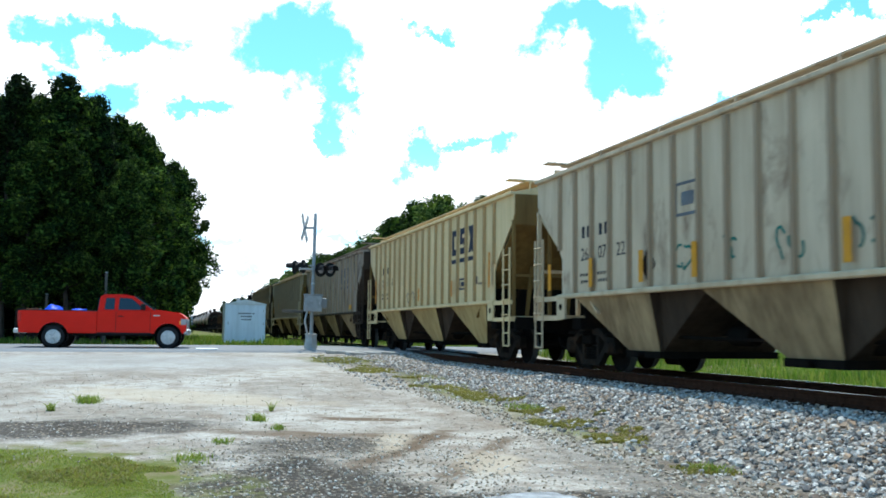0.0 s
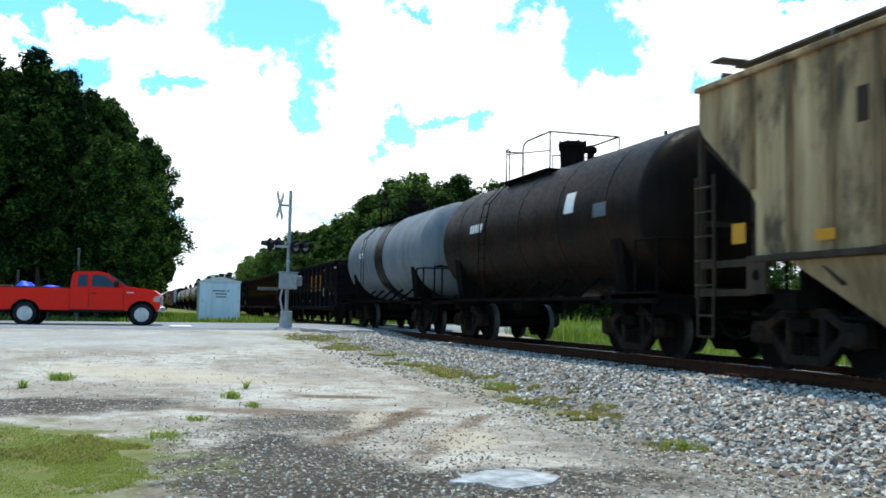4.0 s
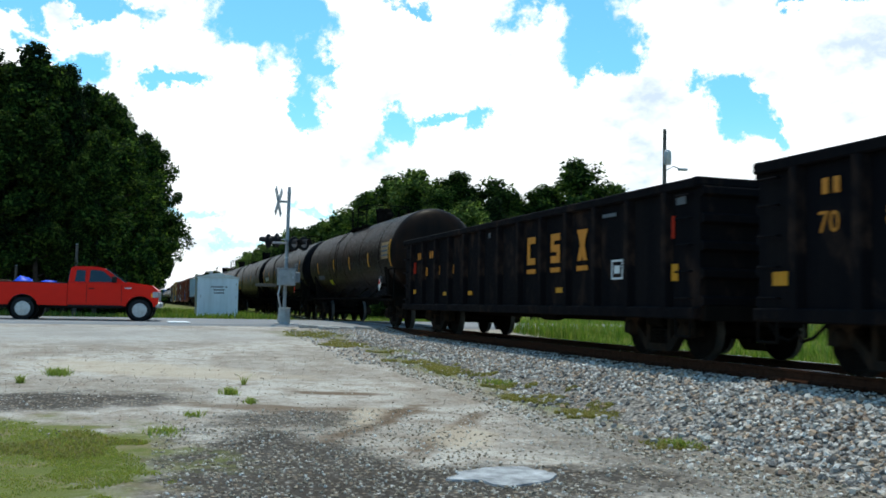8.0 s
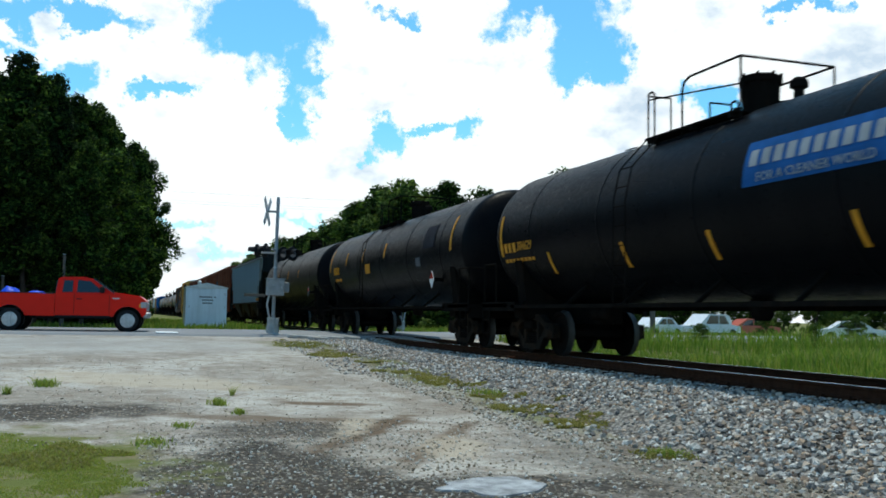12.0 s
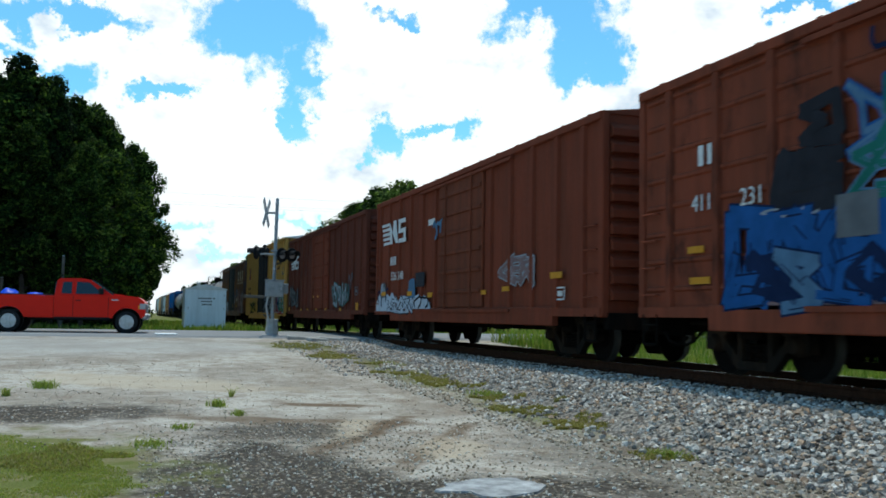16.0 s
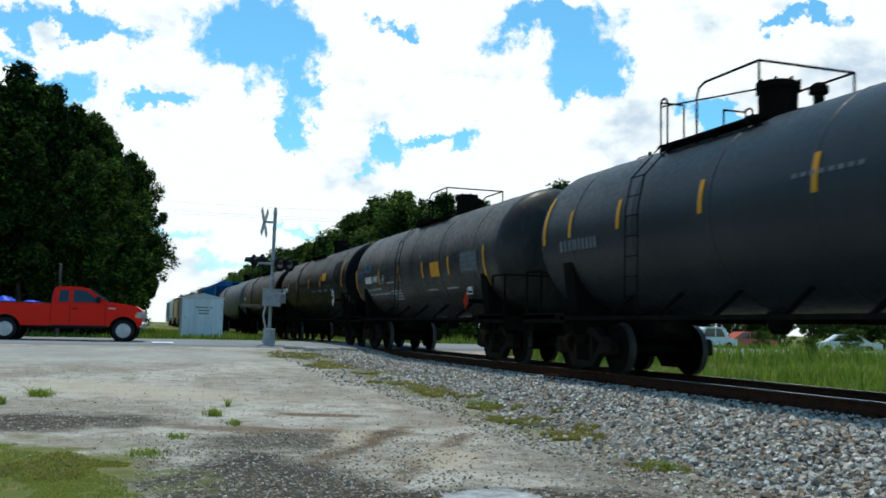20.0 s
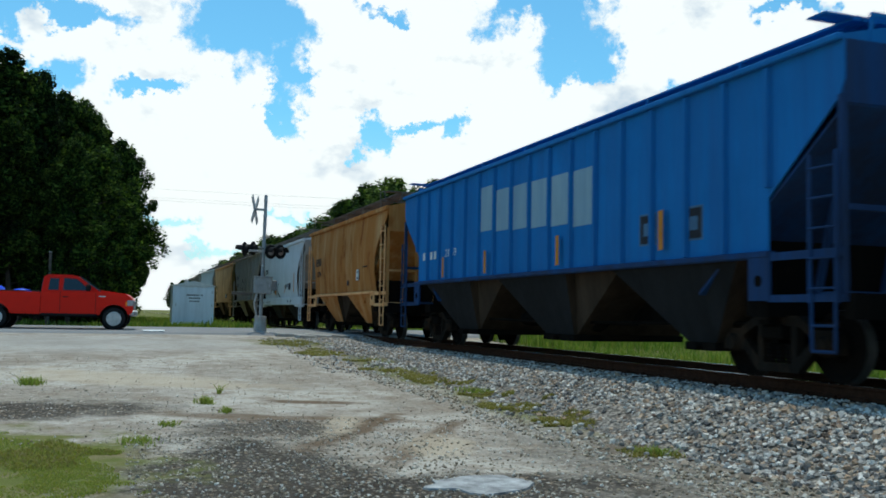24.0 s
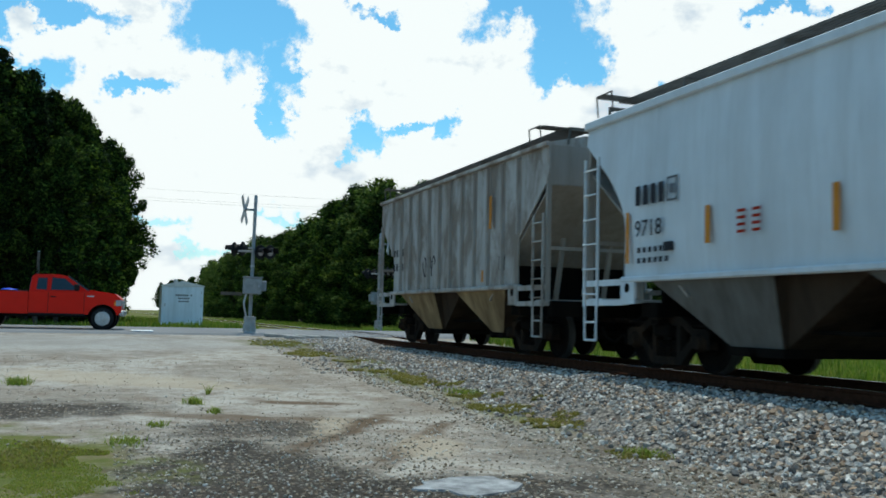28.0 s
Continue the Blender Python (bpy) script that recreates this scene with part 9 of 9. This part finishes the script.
    scrawl(c, R - 0.006, 6.0, 1.15, 1.8, 0.4, M["g_white"], 57, 3, 0.03)
    throwup(c, -SIDE - 0.032, -6.2, 1.55, 2.6, 1.3, [M["g_pink"], M["g_maroon"], M["g_pink"], M["g_grey"]], M["g_black"], 53, 5, 0.16)
    scrawl(c, -SIDE - 0.034, -2.6, 1.9, 0.5, 0.75, M["g_white"], 54, 1, 0.035)
    scrawl(c, -SIDE - 0.034, -3.8, 2.3, 1.3, 0.5, M["g_sky"], 55, 3, 0.03)
    panel_frame(c, -SIDE - 0.01, -3.9, 1.8, 0.45, 0.35, M["white"], 0.03)
    stripes(c, -SIDE - 0.045, [(-1.7, 1.35, 0.3, 0.1), (-3.9, 1.35, 0.4, 0.12), (6.2, 1.3, 0.25, 0.12)], M["yellow"])
    scrawl(c, -SIDE - 0.075, 0.4, 1.9, 1.6, 0.3, M["g_grey"], 56, 4, 0.015)

    # second block of tank cars
    c = tank("short slate-blue tank car with yellow strips", 12.4, 397.8, 410.2, P["slate_tank"])
    strips(c, (0.2, 2.6, 4.4, -2.2), 2.75, 0.5)
    strips(c, (5.5, -5.4), 2.9, 0.95)
    shell_text(c, 4.5, 2.35, 4, 0.7, 0.2, M["g_grey"], "")
    shell_text(c, 3.8, 2.35, 6, 0.9, 0.2, M["g_grey"])
    shell_text(c, -2.4, 2.75, 8, 1.3, 0.06, M["g_grey"])
    c = tank("dusty black tank car with white graffiti on its head", 14.35, 411.5, 425.85, P["dusty_tank"], dome_y=-0.65)
    strips(c, (3.56, 1.22, -1.1, -3.3), 2.36, 0.45)
    strips(c, (6.62, -5.8), 2.2, 1.0)
    shell_text(c, 4.95, 2.3, 4, 0.85, 0.22, M["white"])
    lettering(c, "1845", M["white"], -on_shell(TANK_R, TANK_Z, 2.33, 0.012), 4.05, 2.3, 0.31, 1.15)
    panel_frame(c, -on_shell(TANK_R, TANK_Z, 2.27, 0.012), 3.07, 2.27, 0.3, 0.28, M["g_white"], 0.025)
    shell_patch(c, -2.2, 2.32, 0.72, 0.38, M["yellow"])
    shell_patch(c, -4.8, 2.38, 1.15, 0.5, P["panel_grey"])
    for k in range(4):
        shell_patch(c, -4.8, 2.2 + 0.12 * k, 1.0, 0.05, M["g_grey"], lift=0.018, name="data_line")
    for y, z, w in ((5.05, 1.97, 0.3), (4.5, 1.98, 0.48), (3.85, 1.99, 0.5), (5.0, 1.83, 0.3), (4.45, 1.82, 0.48), (3.8, 1.82, 0.5), (3.1, 1.82, 0.65)):
        shell_patch(c, y, z, w, 0.055, M["g_white"], name="data_line")
    for y, z, w in ((2.3, 2.14, 0.85), (2.0, 1.87, 1.05), (1.95, 1.79, 1.1), (2.0, 1.71, 1.0), (2.0, 1.63, 0.9), (-1.6, 1.8, 0.8), (-3.2, 1.8, 0.8)):
        shell_patch(c, y, z, w, 0.04, M["g_white"], name="data_line")
    panel_frame(c, -on_shell(TANK_R, TANK_Z, 1.76), -4.41, 1.75, 0.4, 0.3, M["white"], 0.025)
    placard(c, -4.9, M["g_red"], 0.18, 1.42)
    scrawl(c, -on_shell(TANK_R, TANK_Z, 2.6) - 0.01, 6.0, 2.5, 0.9, 0.22, M["g_sky"], 62, 4, 0.018)
    scrawl(c, -on_shell(TANK_R, TANK_Z, 2.6) - 0.01, 4.9, 2.72, 0.7, 0.3, M["g_sky"], 63, 4, 0.02)
    c = tank("black tank car with white number and yellow strips", 15.8, 426.5, 442.3, P["black_tank"])
    strips(c, (0.0, 2.9, 5.3, -2.6), 2.6, 0.45)
    strips(c, (7.3, -6.6), 2.75, 1.0)
    shell_text(c, 6.55, 2.45, 4, 0.55, 0.24, M["white"], "200063")
    shell_patch(c, -3.3, 2.75, 0.8, 0.3, M["yellow"])
    shell_patch(c, -5.6, 2.95, 1.1, 0.6, M["g_black"])
    for k in range(4):
        shell_text(c, -1.2 - k * 1.2, 2.2, 5, 0.7, 0.08, M["g_grey"])
    panel_frame(c, -on_shell(TANK_R, TANK_Z, 2.1), -4.9, 2.1, 0.4, 0.32, M["white"], 0.025)
    placard(c, -5.6, M["white"])
    c = tank("black tank car with small yellow marks", 15.1, 443.5, 458.6, P["black_tank"])
    strips(c, (0, 2.6, 5, -2.6), 2.6, 0.45)
    strips(c, (-6.3,), 2.75, 1.0)
    shell_patch(c, -3.0, 2.7, 0.7, 0.3, M["yellow"])
    shell_patch(c, -5.2, 2.9, 0.9, 0.5, M["g_grey"])
    shell_text(c, 6.0, 2.4, 5, 1.0, 0.22, M["white"])
    placard(c, -5.6, M["white"])
    c = tank("slate-grey tank car with orange lettering", 16.2, 459.9, 476.1, P["grey_tank"], head_mat=P["black_tank"])
    strips(c, (-0.2, 2.6, 5.0), 2.9, 0.5)
    shell_text(c, 6.2, 2.55, 4, 0.9, 0.26, M["orange"])
    shell_text(c, 5.0, 2.55, 5, 1.0, 0.26, M["orange"])
    shell_text(c, 6.0, 2.2, 6, 1.1, 0.1, M["orange"])
    strips(c, (7.4,), 2.9, 0.9)
    shell_patch(c, 0.6, 2.6, 0.4, 0.2, M["orange"])

    # blue hopper, then six shorter ones
    L = 17.2
    c = add(covered_hopper("covered_hopper", "strong blue ribbed covered hopper with painted-out pale patches", L, P["blue"], P["slate_dark"], 17, 3, sill_mat=P["blue_dark"], end_mat=P["blue_dark"], top=4.10, sill=1.62), 478.0, 495.2)
    part_z = ((2.66, 3.66), (2.60, 3.50), (2.56, 3.48), (2.52, 3.46), (2.48, 3.44), (2.40, 3.42))
    for k, (lo, hi) in enumerate(part_z):
        y = panel_mid(c, 2.3) - k * PANELS[c.name][0]
        part("paint_patch", Geo().box(X - 0.006, X, y - 0.43, y + 0.43, lo, hi), P["patch_blue"], c)
    lettering(c, "21 43", M["white"], X, L / 2 - 3.9, 2.3, 0.26, 1.4)
    bars(c, M["white"], X, L / 2 - 2.2, 2.3, 1.2, 0.2, 4)
    stripes(c, X - 0.09, [(L / 2 - 3.6, 1.95, 0.12, 0.5), (2.2, 1.95, 0.12, 0.5), (-1.4, 2.0, 0.12, 0.55), (-4.9, 2.1, 0.12, 0.6)], M["orange"])
    for y in (-4.4, -5.6):
        panel_frame(c, X, y, 2.15, 0.5, 0.5, M["g_sky"], 0.03)
        part("data_panel", Geo().box(X - 0.004, X, y - 0.22, y + 0.22, 1.93, 2.37), M["black"], c)

    def small_hopper(label, f, r_, mat, bay_mat, smooth=True, **kw):
        return add(covered_hopper("covered_hopper", label, r_ - f, mat, bay_mat, kw.pop("ribs", 10), 2, smooth, **kw), f, r_)

    c = small_hopper("cream covered hopper stained with orange rust", 496.95, 508.68, P["rustorange"], P["rustorange"], sill_mat=P["buff"], end_mat=P["rustorange"], board=P["shade_grey"], walk_z=4.5, top=4.05, sill=1.45)
    lettering(c, "1579", M["black"], -SIDE - 0.02, 3.8, 2.25, 0.32, 1.2)
    bars(c, M["black"], -SIDE - 0.02, 3.9, 2.75, 1.1, 0.3, 4)
    panel_frame(c, -SIDE - 0.02, -2.5, 2.05, 0.35, 0.36, M["white"], 0.05)
    part("data_panel", Geo().box(-SIDE - 0.015, -SIDE, -2.68, -2.32, 1.87, 2.23), M["navy"], c)
    part("data_panel", Geo().box(-SIDE - 0.012, -SIDE, -1.2, -1.0, 1.72, 1.9), M["navy"], c)
    bars(c, M["black"], -SIDE - 0.012, -3.4, 2.3, 0.6, 0.05, 5, "data_line")

    c = small_hopper("pale grey-white covered hopper with a scribble and rusty strips", 510.15, 521.85, P["white"], P["slate_dark"], sill_mat=P["white"], end_mat=P["warmgrey"], board=P["shade_grey"], walk_z=4.38, top=3.98, sill=1.38, deep_sill=True)
    bars(c, M["black"], -SIDE - 0.04, 3.9, 2.85, 0.8, 0.24, 4)
    lettering(c, "8087", M["black"], -SIDE - 0.04, 3.9, 2.32, 0.34, 1.0)
    bars(c, M["black"], -SIDE - 0.03, 3.85, 1.85, 0.8, 0.06, 6, "data_line")
    bars(c, M["black"], -SIDE - 0.03, 3.85, 1.7, 0.8, 0.06, 6, "data_line")
    scrawl(c, -SIDE - 0.03, 0.3, 1.85, 2.2, 0.75, M["black"], 71, 2, 0.018)
    scrawl(c, -SIDE - 0.03, 1.2, 1.95, 1.2, 0.4, M["black"], 72, 3, 0.015)
    scrawl(c, -SIDE - 0.03, -2.0, 1.95, 0.8, 0.25, M["black"], 73, 3, 0.012)
    stripes(c, -SIDE - 0.03, [(-4.0, 2.1, 0.1, 0.85), (-1.7, 1.85, 0.1, 0.35), (4.3, 1.9, 0.1, 0.5), (2.9, 1.75, 0.12, 0.2), (0.9, 1.75, 0.25, 0.3)], M["orange"])
    part("data_panel", Geo().box(-SIDE - 0.035, -SIDE, -3.0, -2.6, 1.8, 2.1), M["navy"], c)
    for y in (4.6, 3.6, 2.9, -2.6, -3.3):
        part("sill_stencil", Geo().box(-SIDE - 0.042, -SIDE - 0.03, y - 0.1, y + 0.1, 1.2, 1.3), M["navy"], c)

    c = small_hopper("warm grey ribbed covered hopper with dark scrawled graffiti", 523.11, 534.47, P["warmgrey"], P["warmgrey"], False, sill_mat=P["warmgrey"], end_mat=P["soot_shade"], board=P["shade_grey"], walk_z=4.45, ribs=8, top=4.1, sill=1.45)
    lettering(c, "1082", M["black"], X, 3.9, 2.45, 0.34, 1.5)
    bars(c, M["black"], X, 3.9, 2.95, 1.4, 0.28, 4)
    scrawl(c, X, 1.2, 2.35, 2.6, 0.7, M["g_black"], 81, 5, 0.03)
    panel_frame(c, X, -3.7, 2.0, 0.35, 0.3, M["white"], 0.03)
    bars(c, M["g_grey"], X, -3.2, 2.6, 0.7, 0.06, 5, "data_line")

    c = small_hopper("buff-orange covered hopper with a smooth swelling side", 535.68, 547.42, P["buff"], P["rust_bay"], sill_mat=P["buff"], end_mat=P["yellow_end"], board=P["shade_grey"], walk_z=4.45, top=4.05, sill=1.45)
    bars(c, P["yellow_end"], -SIDE - 0.03, 3.8, 2.55, 0.9, 0.24, 4)
    lettering(c, "1624", P["yellow_end"], -SIDE - 0.03, 3.8, 2.12, 0.3, 1.1)
    part("data_panel", Geo().box(-SIDE - 0.06, -SIDE, -3.12, -2.78, 1.69, 1.95), M["g_grey"], c)
    panel_frame(c, -SIDE - 0.062, -2.95, 1.82, 0.36, 0.28, M["white"], 0.02)
    for k in range(2):
        bars(c, P["yellow_end"], -SIDE - 0.06, -3.92, 1.99 - 0.11 * k, 0.7, 0.06, 5, "data_line")

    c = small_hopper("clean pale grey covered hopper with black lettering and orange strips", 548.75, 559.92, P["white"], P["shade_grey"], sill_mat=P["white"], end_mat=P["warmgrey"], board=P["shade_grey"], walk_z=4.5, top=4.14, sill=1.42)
    lettering(c, "9718", M["black"], -SIDE - 0.05, 3.5, 2.16, 0.36, 1.05)
    bars(c, M["black"], -SIDE - 0.06, 3.5, 2.68, 0.85, 0.3, 4)
    stripes(c, -SIDE - 0.05, [(4.08, 2.05, 0.09, 0.8), (2.0, 2.1, 0.11, 0.52), (-0.4, 2.1, 0.11, 0.55), (-3.0, 2.1, 0.11, 0.55)], M["orange"])
    for k in range(4):
        bars(c, M["g_red"], -SIDE - 0.05, 1.2, 2.22 - k * 0.09, 0.6, 0.04, 2, "data_line")
    bars(c, M["black"], -SIDE - 0.05, 3.4, 1.84, 0.9, 0.08, 6, "data_line")
    bars(c, M["black"], -SIDE - 0.05, 3.4, 1.68, 0.9, 0.08, 6, "data_line")
    panel_frame(c, -SIDE - 0.055, 2.85, 2.7, 0.26, 0.36, M["g_grey"], 0.03)
    part("data_panel", Geo().box(-SIDE - 0.04, -SIDE, 2.9, 3.1, 1.8, 1.93), M["black"], c)

    c = small_hopper("peeling mottled grey ribbed covered hopper, last car of the train", 561.43, 572.65, P["mottled"], P["tan_bay"], False, sill_mat=P["mottled"], end_mat=P["warmgrey"], board=P["shade_grey"], walk_z=4.42, ribs=12, top=4.1, sill=1.4)
    bars(c, M["black"], X, 3.9, 2.5, 1.0, 0.2, 4)
    bars(c, M["black"], X, 3.9, 2.1, 1.0, 0.2, 4)
    scrawl(c, X, 1.2, 2.0, 1.0, 0.4, M["g_black"], 91, 3, 0.02)
    part("data_panel", Geo().box(X - 0.006, X, -3.6, -3.3, 1.75, 2.05), M["black"], c)
    stripes(c, X - 0.09, [(-3.0, 3.0, 0.12, 0.7), (-2.6, 1.65, 0.1, 0.25)], M["orange"])
    # tail lamp on the last coupler
    g = Geo().box(-0.16, 0.16, 5.95, 6.2, 0.95, 1.35, 0.03)
    lamp = part("tail_device", g, M["alu"], c)
    part("lens", Geo().lathe([(6.2, 0.07), (6.24, 0.06)], 12, "y", (0, 0, 1.22)), M["lamp_amber"], lamp)


build_train()

# ---- grass and stones, last ----
build_grass()
build_stones(BED)

# ---- motion ----
def run(t):
    """Metres that the train has gone by t seconds."""
    return 19.818 * t - 0.1004 * t * t / 28 - 0.2346 * t ** 3 / 784


def motions():
    times = [0, 2, 4, 6, 8, 10, 12, 14, 16, 18, 20, 22, 24, 26, 28]
    for car, middle in TRAIN:
        walk(car, [(t, pose(TRACK_X, middle - run(t), 0)) for t in times])
    # all wheels roll alike: the front and the rear wheelsets of the bogies share one action each
    for i, wheels in enumerate(ROLLERS):
        first = wheels[0]
        y = first.location.y
        n = 28 * FPS
        walk(first, [(k / FPS, pose(0, y, WHEEL_R, math.degrees(run(k / FPS) / WHEEL_R))) for k in range(n + 1)])
        keys = first.animation_data
        for w in wheels[1:]:
            w.rotation_mode = "QUATERNION"
            data = w.animation_data_create()
            data.action, data.action_slot = keys.action, keys.action_slot


motions()
